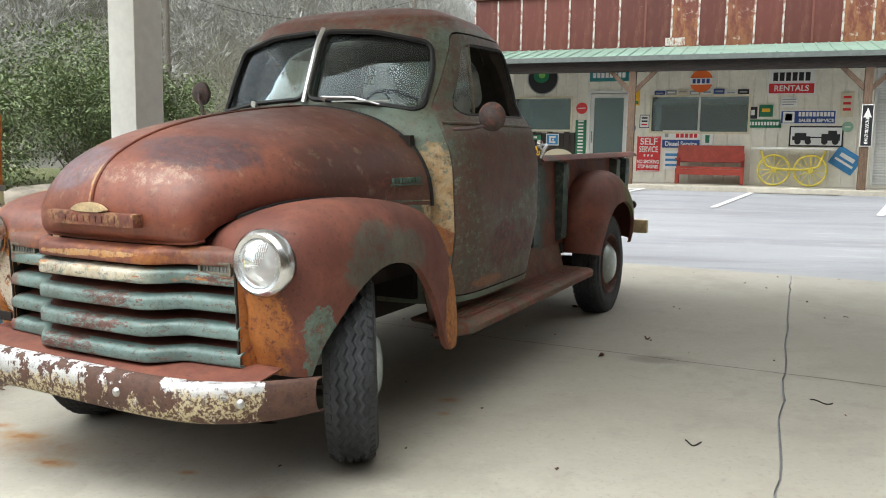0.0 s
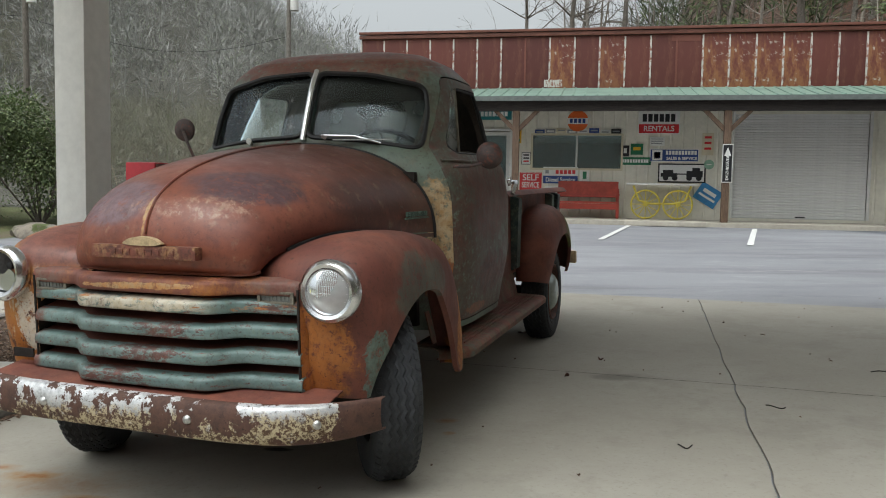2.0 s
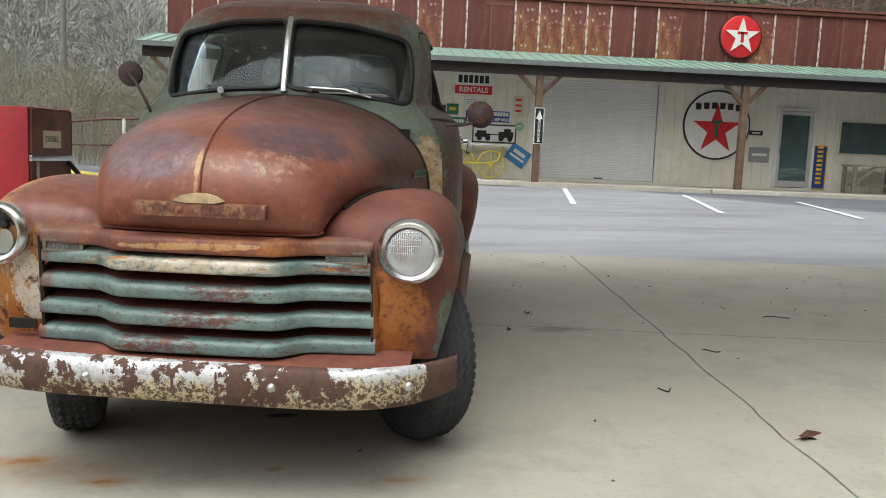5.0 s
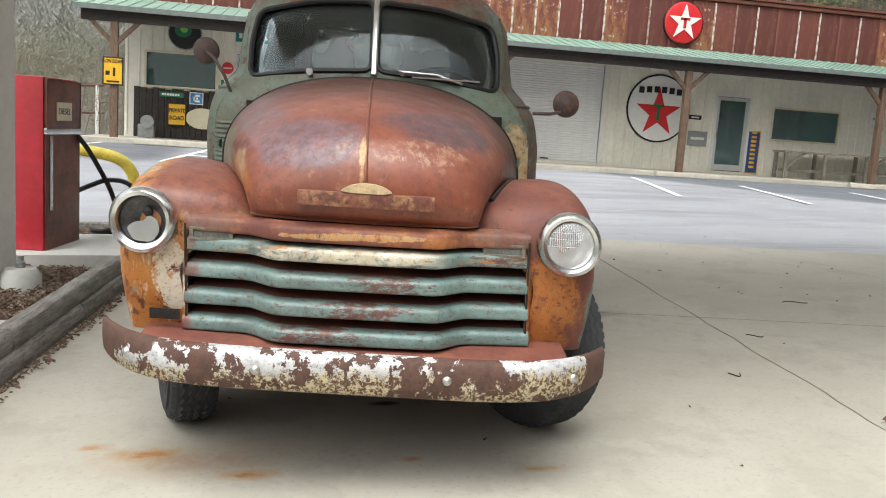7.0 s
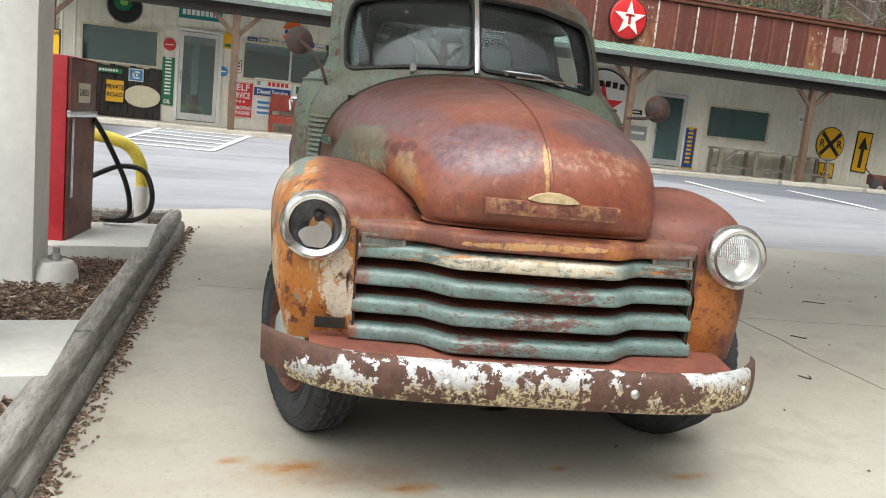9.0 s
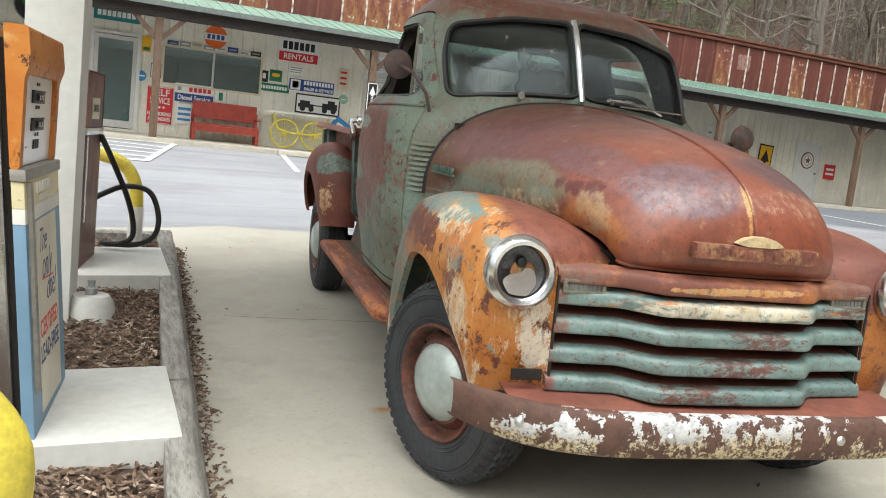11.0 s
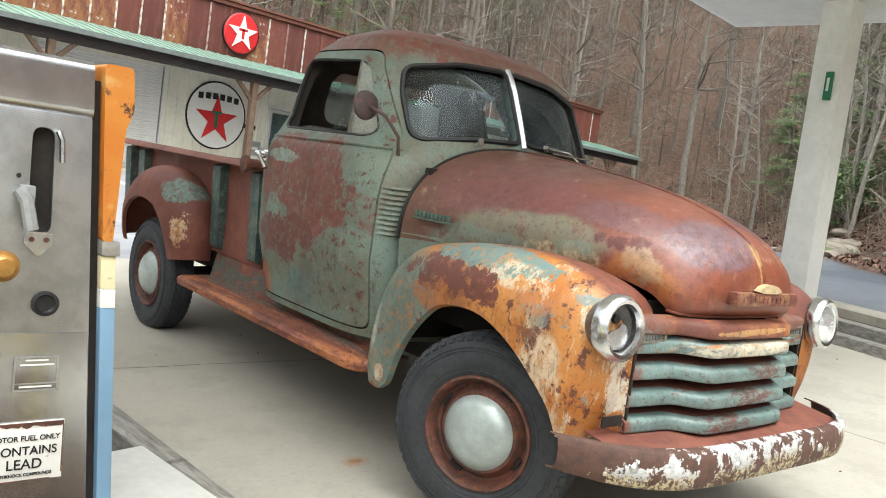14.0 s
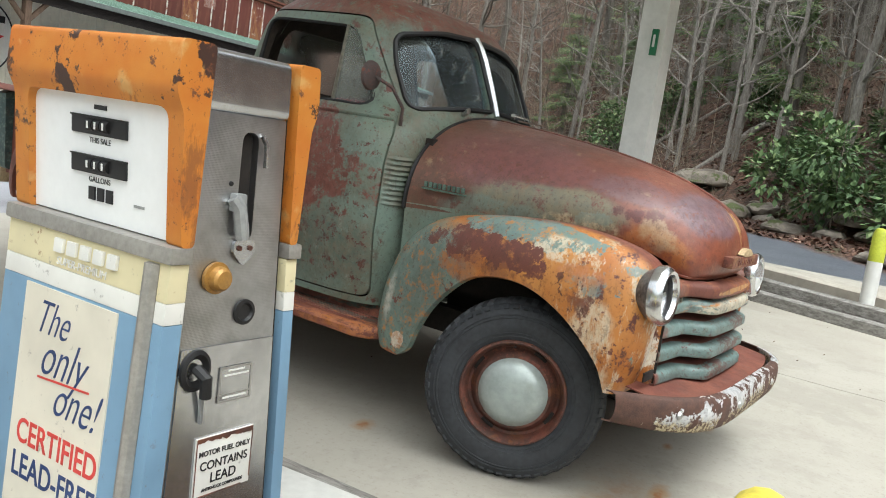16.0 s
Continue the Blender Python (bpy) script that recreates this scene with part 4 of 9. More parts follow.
# headlamps
for side, fd in ((-1, fr), (1, fl)):
    at = Matrix.Translation((side * 0.715, -0.53, 0.834)) @ Matrix.Rotation(radians(1 * side), 4, "Z") @ Matrix.Rotation(radians(-4), 4, "X") @ Matrix.Diagonal((0.93, 1, 0.93, 1))
    lamp = part("headlamp", lathe([(0.14, 0.0), (0.10, 0.07), (0.02, 0.112), (-0.004, 0.117)], 36, "y", at), M_BUCKET, truck, "round headlamp, glass intact" if side > 0 else "round headlamp with its glass broken out")
    part("bezel", lathe([(0.02, 0.118), (-0.006, 0.121), (-0.022, 0.114), (-0.032, 0.102), (-0.028, 0.089), (-0.012, 0.084)], 40, "y", at), M_CHROME, lamp, "dull chrome headlamp ring")
    if side > 0:
        part("reflector", lathe([(0.06, 0.0), (0.045, 0.045), (0.0, 0.082)], 32, "y", at), M_CHROME, lamp)
        ln = part("lens", lathe([(-0.046, 0.0), (-0.044, 0.03), (-0.036, 0.06), (-0.02, 0.086)], 36, "y", at), M_LENS, lamp, "ribbed clear headlamp lens")
        flutes = []
        for i in range(21):
            x = -0.075 + i * 0.0075
            h = math.sqrt(max(0, 0.080 ** 2 - x * x))
            flutes.append(moved(tube([(x, -0.0455 + 0.026 * ((x * x + z * z) / 0.0074), z) for z in np.linspace(-h, h, 8)], 0.0007, 4), at))
        for z in (-0.035, -0.005, 0.022, 0.045):
            h = math.sqrt(0.080 ** 2 - z * z)
            flutes.append(moved(tube([(x, -0.0458 + 0.026 * ((x * x + z * z) / 0.0074), z) for x in np.linspace(-h, h, 9)], 0.0008, 4), at))
        part("flutes", join(*flutes), M_FLUTE, ln)
        part("bulb", moved(lathe([(0.05, 0.0), (0.045, 0.012), (0.02, 0.014), (0.006, 0.0)], 14, "y"), at), M_CHROME, lamp)
    else:
        part("reflector", lathe([(0.032, 0.0), (0.028, 0.045), (0.006, 0.083), (-0.012, 0.085)], 32, "y", at), M_BUCKET_D, lamp, "dark empty headlamp bucket")
        shard = rounded([(-0.062, -0.030), (-0.035, -0.074), (0.03, -0.078), (0.058, -0.04), (0.05, 0.005), (0.018, 0.02), (0.0, -0.005), (-0.03, -0.005)], 0.016)
        part("broken_reflector", moved(prism(shard, 0.000, 0.004, "y"), at), M_CHROME, lamp, "bright broken reflector piece")
        part("bulb_socket", moved(lathe([(0.04, 0.0), (0.04, 0.018), (0.012, 0.016), (0.008, 0.0)], 12, "y"), at @ Matrix.Translation((0.01, 0, 0.03))), M_BLACK, lamp)

# grille


def bow(x, depth=0.085):
    u = min(1, max(0, (0.385 - abs(x)) / 0.135))
    return -depth * u * u * (3 - 2 * u) - 0.03 * (1 - (x / 0.6) ** 2)


def blade(z, half, y0, h, d, depth, thick=0.008):
    """A bent sheet-metal bar: rounded in section, bulging in the middle."""
    sec = [(d, 0.72 * h), (0.50 * d, 0.60 * h), (0.16 * d, 0.46 * h), (0.02 * d, 0.22 * h), (0.0, -0.22 * h), (0.03 * d, -0.46 * h), (0.20 * d, -0.52 * h), (0.5 * d, -0.50 * h)]
    rows = []
    for x in np.linspace(-half, half, 73):
        y = y0 + bow(x, depth)
        rows.append([(x, y + s, z + t) for s, t in smoothline(sec, 13)])
    return thicken(grid(rows), 0.006)


# dark sheet puts the grille cavity's shade into the colour
grille = part("grille_back", join(cuboid(-0.59, 0.59, -0.40, -0.385, 0.44, 0.90), cuboid(-0.585, -0.578, -0.52, -0.39, 0.46, 0.83), cuboid(0.578, 0.585, -0.52, -0.39, 0.46, 0.83)), M_DARK, truck, "dark sheet for the shaded grille cavity")
part("grille_crown", blade(0.830, 0.585, -0.515, 0.050, 0.055, 0.078), M_GRILLE_TOP, truck, "orange rusted top grille bar", 60)
for i, (z, white, rx) in enumerate(((0.762, 1.0, 0.55), (0.672, 0.0, 0.12), (0.580, 0.0, 0.06), (0.490, 0.0, -0.1))):
    part("grille_bar", blade(z, 0.576 + 0.006 * i, -0.515 - 0.004 * i, 0.044, 0.045, 0.085), bar_paint("grille_bar_paint_%d" % i, white, rx, 3.0 + 7 * i), truck, "teal and white chipped grille bar" if i == 0 else "teal grille bar with rust stains", 60)
    pan = [[(x, -0.478 - 0.004 * i + bow(x, 0.085 - 0.03 * t) + t * 0.075, z + 0.029 + 0.016 * t) for t in (0, 0.5, 1)] for x in np.linspace(-0.572, 0.572, 57)]
    part("grille_valley", thicken(grid(pan), 0.003), M_PAN, truck, "", 60)
for side in (-1, 1):
    xa, xb = side * 0.495 - 0.072, side * 0.495 + 0.072
    pl = part("parking_light", join(cuboid(xa, xb, -0.523, -0.47, 0.812, 0.821, 0.003), cuboid(xa, xb, -0.523, -0.47, 0.776, 0.785, 0.003), cuboid(xa, xa + 0.012, -0.5225, -0.47, 0.785, 0.812), cuboid(xb - 0.012, xb, -0.5225, -0.47, 0.785, 0.812)), M_TARNISH, truck, "small rectangular parking light, grey lens")
    part("lens", cuboid(xa + 0.012, xb - 0.012, -0.514, -0.49, 0.785, 0.812), M_OLD_LENS, pl)
    for k in range(7):
        part("lens_ridge", tube([(side * 0.495 - 0.048 + k * 0.016, -0.515, 0.787), (side * 0.495 - 0.048 + k * 0.016, -0.515, 0.810)], 0.003, 4), M_OLD_LENS, pl)
    strip = [[(side * (0.622 - 0.040 * u), -0.440 - 0.088 * u + 0.012 * u * u, z) for u in np.linspace(0, 1, 6)] for z in np.linspace(0.445, 0.835, 8)]
    part("grille_edge", thicken(grid(strip), 0.006), M_FENDER_R if side < 0 else M_FENDER_L, truck, "painted strip beside the grille", 50)
pan = [[(x, -0.43 + t * (-0.20 - 0.09 * (1 - (abs(x) / 0.8) ** 4)), 0.475 - 0.03 * t) for t in np.linspace(0, 1, 5)] for x in np.linspace(-0.72, 0.72, 33)]
part("splash_pan", thicken(grid(pan), 0.005), M_PAN, truck, "red-brown pan behind the bumper", 60)

# bumper
rows = []
for x in np.linspace(-0.875, 0.875, 71):
    y = -0.775 + 0.30 * (abs(x) / 0.875) ** 5.5
    h = 0.068 - 0.010 * (abs(x) / 0.875) ** 8
    sec = [(0.03, 1.0), (0.006, 0.97), (-0.006, 0.85), (-0.012, 0.4), (-0.014, 0.0), (-0.012, -0.4), (-0.004, -0.85), (0.008, -0.97), (0.03, -1.0)]
    rows.append([(x, y + a, 0.440 + 0.012 * (x < -0.1) * 0 + b * h) for a, b in sec])
bumper = part("front_bumper", thicken(grid(rows), 0.006), M_BUMPER, truck, "bumper with peeling white and chrome over rust", 50)
for x in (-0.728, -0.30, 0.30, 0.725):
    y = -0.775 + 0.30 * (abs(x) / 0.875) ** 5.5 - 0.013
    part("bumper_bolt", lathe([(0.004, 0.0), (0.004, 0.017), (-0.004, 0.015), (-0.010, 0.008), (-0.011, 0.0)], 14, "y", Matrix.Translation((x, y, 0.445))), M_CHROME_PIT, bumper)
for x in (-0.36, 0.36):
    part("bumper_bracket", cuboid(x - 0.025, x + 0.025, -0.76, -0.30, 0.405, 0.47), M_DARK, truck)
part("tag_plate", moved(cuboid(-0.05, 0.05, -0.004, 0.004, -0.018, 0.018, 0.002), Matrix.Translation((-0.655, -0.515, 0.515))), M_DARK, fr, "small dark corroded tag")

# wheels


def wheel(name, m, label):
    prof = [(-0.078, 0.208), (-0.088, 0.225), (-0.095, 0.262), (-0.096, 0.29), (-0.090, 0.325), (-0.078, 0.346), (-0.060, 0.357), (0.060, 0.357), (0.078, 0.346), (0.090, 0.325), (0.096, 0.29), (0.095, 0.262), (0.088, 0.225), (0.078, 0.208), (-0.078, 0.208)]
    t = part("wheel", lathe(prof, 64, "x", m), M_RUBBER, truck, label, 50)
    for i in range(4):
        x = -0.045 + i * 0.030
        zig = [m @ Vector((x + 0.006 * (1 if k % 2 else -1), 0.357 * math.cos(math.tau * k / 90), 0.357 * math.sin(math.tau * k / 90))) for k in range(91)]
        part("tread_rib", tube(zig, 0.0105, 4), M_RUBBER, t)
    lugs = []
    for k in range(56):
        for sx in (-1, 1):
            lugs.append(moved(cuboid(-0.012, 0.012, -0.012, 0.012, -0.007, 0.007, 0.003), m @ Matrix.Rotation(math.tau * (k + 0.25 * (sx + 1)) / 56, 4, "X") @ Matrix.Translation((sx * 0.073, 0, 0.345)) @ Matrix.Rotation(radians(35 * sx), 4, "Y")))
    tagged(part("shoulder_tread", join(*lugs), M_RUBBER, t), kind="stuff")
    for r, x in ((0.318, -0.092), (0.306, -0.0945), (0.246, -0.092), (0.232, -0.0895)):
        part("sidewall_ridge", tube([m @ Vector((x, r * math.cos(a), r * math.sin(a))) for a in np.linspace(0, math.tau, 73)], 0.003, 5), M_RUBBER, t)
    rim = part("rim", lathe([(-0.084, 0.216), (-0.093, 0.213), (-0.095, 0.206), (-0.086, 0.199), (-0.060, 0.193), (-0.040, 0.186), (-0.034, 0.176), (-0.040, 0.168), (-0.058, 0.160), (-0.070, 0.150), (-0.070, 0.136), (-0.05, 0.11), (-0.045, 0.0)], 56, "x", m), M_RIM, t, "rusty steel wheel rim")
    for k in range(4):
        slot = [(0.171 * math.cos(a), 0.171 * math.sin(a)) for a in np.linspace(-0.16, 0.16, 7)] + [(0.184 * math.cos(a), 0.184 * math.sin(a)) for a in np.linspace(0.16, -0.16, 7)]
        part("rim_slot", moved(prism(slot, -0.046, -0.036, "x"), m @ Matrix.Rotation(math.tau * k / 4 + 0.5, 4, "X")), M_DARK, rim)
    part("hubcap", lathe([(-0.066, 0.139), (-0.074, 0.140), (-0.080, 0.134), (-0.096, 0.122), (-0.112, 0.094), (-0.121, 0.055), (-0.124, 0.0)], 44, "x", m), M_CAP, t, "pale domed dented hubcap")
    part("valve", tube([m @ Vector((-0.050, 0.02, 0.178)), m @ Vector((-0.085, 0.02, 0.186))], 0.004, 6), M_BLACK, t)
    part("brake_drum", lathe([(0.09, 0.0), (0.09, 0.14), (-0.04, 0.14), (-0.04, 0.0)], 24, "x", m), M_DARK, t)


STEER = Matrix.Rotation(radians(21), 4, "Z")
STEER_IN = Matrix.Rotation(radians(33), 4, "Z")
half = Matrix.Rotation(math.pi, 4, "Z")
wheel("fr", Matrix.Translation((-0.70, -0.01, 0.364)) @ STEER, "front wheel turned outward, domed pale hubcap")
wheel("fl", Matrix.Translation((0.70, 0, 0.364)) @ STEER_IN @ half, "front wheel turned, worn black tyre")
wheel("rr", Matrix.Translation((-0.74, 3.12, 0.364)), "rear wheel with knobbly black tyre")
wheel("rl", Matrix.Translation((0.74, 3.12, 0.364)) @ half, "rear wheel with knobbly black tyre")

# running boards and aprons
for side, mb in ((-1, M_BOARD_R), (1, M_BOARD_L)):
    rows = []
    for y in np.linspace(0.60, 2.52, 33):
        e = 1 - 0.55 * max(0, (0.72 - y) / 0.12) ** 2
        xo = 0.62 + (0.885 - 0.62) * e
        rows.append([(side * x, y, z) for x, z in ((0.62, 0.425), (0.63, 0.415), (xo - 0.03, 0.408), (xo - 0.01, 0.402), (xo, 0.388), (xo - 0.004, 0.36), (xo - 0.015, 0.352))])
    board = part("running_board", thicken(grid(rows), 0.006), mb, truck, "orange rusted running board" if side < 0 else "brown ribbed running board", 40)
    for k in range(7):
        x = side * (0.66 + k * 0.026)
        part("board_rib", tube([(x, y, 0.4125) for y in np.linspace(0.76, 2.46, 8)], 0.004, 5), mb, board)
    part("side_apron", thicken(grid([[(side * (0.69 - 0.04 * t), y, 0.40 + 0.17 * t) for t in np.linspace(0, 1, 4)] for y in np.linspace(0.66, 2.5, 12)]), 0.006), mb, truck, "rusty side apron under cab and bed")
# bed
bed = part("cargo_bed", cut(cuboid(-0.66, 0.66, 1.93, 3.98, 0.56, 1.10), [(cuboid(-0.635, 0.635, 1.955, 3.955, 0.62, 1.3), "DIFFERENCE")]), None, truck, "brown and dark teal steel cargo bed")
finish(bed.data, M_BED, 30)
for side in (-1, 1):
    rail = [[(side * (0.655 + 0.115 * t), y, 1.10 + 0.055 * math.sin(t * 2.2) - 0.035 * t * t) for t in np.linspace(0, 1, 7)] for y in np.linspace(1.93, 4.07, 14)]
    part("bed_rail", thicken(grid(rail), 0.010), M_BED, truck, "flared rusty bed rail", 60)
    for y in (1.98, 2.47, 3.70, 3.97):
        part("stake_pocket", prism(rounded([(side * 0.6605, 0.58), (side * 0.70, 0.60), (side * 0.72, 1.08), (side * 0.655, 1.10)], 0.01, 2), y - 0.05, y + 0.05, "y"), M_POCKET, truck, "dark teal stake pocket")
    if side > 0:
        part("tail_lamp", join(tube([(side * 0.68, 4.0, 0.70), (side * 0.74, 4.03, 0.71)], 0.012, 6), lathe([(0.0, 0.0), (0.0, 0.03), (0.03, 0.034), (0.04, 0.0)], 16, "y", Matrix.Translation((side * 0.74, 4.02, 0.71)))), M_DARK, truck, "dark round tail lamp")
part("rear_bumper", cuboid(-0.62, 0.84, 4.12, 4.18, 0.47, 0.58, 0.015), M_BADGE_PALE, truck, "tan step bumper at the tail")
part("bumper_arm", join(cuboid(-0.40, -0.34, 3.7, 4.12, 0.46, 0.54), cuboid(0.34, 0.40, 3.7, 4.12, 0.46, 0.54)), M_DARK, truck)
part("fuel_filler", lathe([(0.10, 0.0), (0.10, 0.03), (0.0, 0.03), (-0.012, 0.045), (-0.035, 0.045), (-0.04, 0.0)], 16, "x", Matrix.Translation((-0.80, 1.905, 1.13))), M_RIM, truck, "rusty fuel filler cap")
# mirrors
part("side_mirror", join(lathe([(-0.02, 0.0), (-0.018, 0.03), (0.0, 0.06), (0.012, 0.064), (0.016, 0.058), (0.012, 0.0)], 28, "y", Matrix.Translation((-0.82, 0.84, 1.475))), tube([(-0.685, 0.76, 1.285), (-0.71, 0.74, 1.36), (-0.765, 0.77, 1.44), (-0.82, 0.83, 1.475)], 0.008, 8)), M_MIRROR_BACK, truck, "round rusty mirror on a bent arm")
part("side_mirror", join(lathe([(-0.028, 0.0), (-0.022, 0.035), (0.0, 0.062), (0.012, 0.066), (0.016, 0.058), (0.012, 0.0)], 28, "y", Matrix.Translation((0.945, 0.79, 1.335))), tube([(0.775, 0.755, 1.278), (0.86, 0.755, 1.282), (0.94, 0.80, 1.30)], 0.008, 8)), M_MIRROR_BACK, truck, "round rusty mirror on a straight arm")
# chassis, with dark engine box and inner wings added against see-through
part("chassis", join(cuboid(-0.40, -0.33, -0.45, 4.0, 0.40, 0.52), cuboid(0.33, 0.40, -0.45, 4.0, 0.40, 0.52), cuboid(-0.30, 0.30, -0.36, 0.62, 0.40, 0.86), cuboid(-0.33, 0.33, 1.2, 1.3, 0.40, 0.5), cuboid(-0.33, 0.33, 3.5, 3.6, 0.42, 0.52)), M_DARK, truck, "dark steel chassis and added engine box")
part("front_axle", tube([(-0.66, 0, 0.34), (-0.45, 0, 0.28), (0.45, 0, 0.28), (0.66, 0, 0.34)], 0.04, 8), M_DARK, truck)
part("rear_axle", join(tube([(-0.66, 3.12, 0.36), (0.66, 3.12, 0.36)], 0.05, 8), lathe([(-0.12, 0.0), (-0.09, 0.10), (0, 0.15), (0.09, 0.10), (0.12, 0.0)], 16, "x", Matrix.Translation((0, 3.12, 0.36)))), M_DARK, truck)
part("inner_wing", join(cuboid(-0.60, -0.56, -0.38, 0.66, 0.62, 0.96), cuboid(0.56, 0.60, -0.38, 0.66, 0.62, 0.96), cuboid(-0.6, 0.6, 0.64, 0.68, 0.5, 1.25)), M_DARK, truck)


# the body sits nearly level on its springs, a little high over the wheels on the right
LOW = {"wheel", "front_axle", "rear_axle", "chassis"}
NOSE = {"front_fender", "headlamp", "grille_back", "grille_crown", "grille_bar", "grille_valley", "parking_light", "grille_edge", "splash_pan", "fender_seam", "inner_wing"}
for o in truck.children:
    kind_name = o.name.split(".")[0]
    if kind_name in LOW:
        continue
    tip = 0.038 if kind_name in ("front_bumper", "bumper_bracket") else 0.028
    move = 0.018 if kind_name in NOSE or kind_name == "front_bumper" else 0.006
    rise = -0.005 if tip > 0.03 else 0.022
    fit = Matrix(((1, 0, 0, move), (0, 1, 0, 0), (-tip, 0.004, 1, rise), (0, 0, 0, 1)))
    for q in [o] + list(o.children_recursive):
        q.data.transform(fit)

# ---- materials of the place ----


def concrete_mat():
    n = Nodes("apron_concrete", 0.85)
    big, mid, fine = n.noise(0.5, 5), n.noise(3.2, 6, 0.65, seed=2), n.noise(45, 4, 0.7, seed=5)
    c = n.mix(n.step(big, 0.3, 0.7), (0.34, 0.315, 0.265), (0.40, 0.378, 0.325))
    c = n.mix(n.calc("MULTIPLY", n.step(mid, 0.5, 0.75), 0.4), c, (0.27, 0.245, 0.20))
    c = n.mix(n.calc("MULTIPLY", n.step(fine, 0.52, 0.72), 0.42), c, (0.24, 0.22, 0.18))
    c = n.mix(n.calc("MULTIPLY", n.step(n.noise(14, 6, 0.75, seed=12), 0.5, 0.7), 0.25), c, (0.44, 0.42, 0.37))
    c = n.mix(n.calc("MULTIPLY", n.step(n.noise(1.1, 8, 0.7, seed=19), 0.52, 0.6), 0.3), c, (0.26, 0.24, 0.20))
    for x, y, rx, ry, s in ((-0.80, -0.38, 0.20, 0.07, 0.9), (-0.42, -0.58, 0.16, 0.05, 0.8), (-0.6, -0.45, 0.5, 0.2, 0.3), (0.85, 0.42, 0.05, 0.04, 0.9), (0.62, -0.62, 0.14, 0.04, 0.6), (0.16, -0.5, 0.06, 0.03, 0.6), (-0.73, 0.68, 0.10, 0.06, 0.7), (0.80, 0.62, 0.09, 0.05, 0.5), (-1.0, -0.30, 0.1, 0.05, 0.5)):
        f = patch(n, (x, y, 0), (rx * 1.7, ry * 1.8, 3), 9, x, 0.9, 0.7)
        c = n.mix(n.calc("MULTIPLY", f, min(1.0, s * 0.95)), c, (0.36, 0.19, 0.055))
        c = n.mix(n.calc("MULTIPLY", patch(n, (x, y, 0), (rx * 0.9, ry * 0.8, 3), 16, x + 3, 0.9, 1.1), s), c, (0.30, 0.10, 0.014))
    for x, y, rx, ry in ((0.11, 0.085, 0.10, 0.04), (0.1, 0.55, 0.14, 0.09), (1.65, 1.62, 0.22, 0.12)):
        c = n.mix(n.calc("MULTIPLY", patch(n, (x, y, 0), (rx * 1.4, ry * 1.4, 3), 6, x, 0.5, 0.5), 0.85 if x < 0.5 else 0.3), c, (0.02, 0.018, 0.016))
    n.bump(n.calc("ADD", fine, n.noise(180, 2)), 0.12, 0.004)
    return n.done(c)


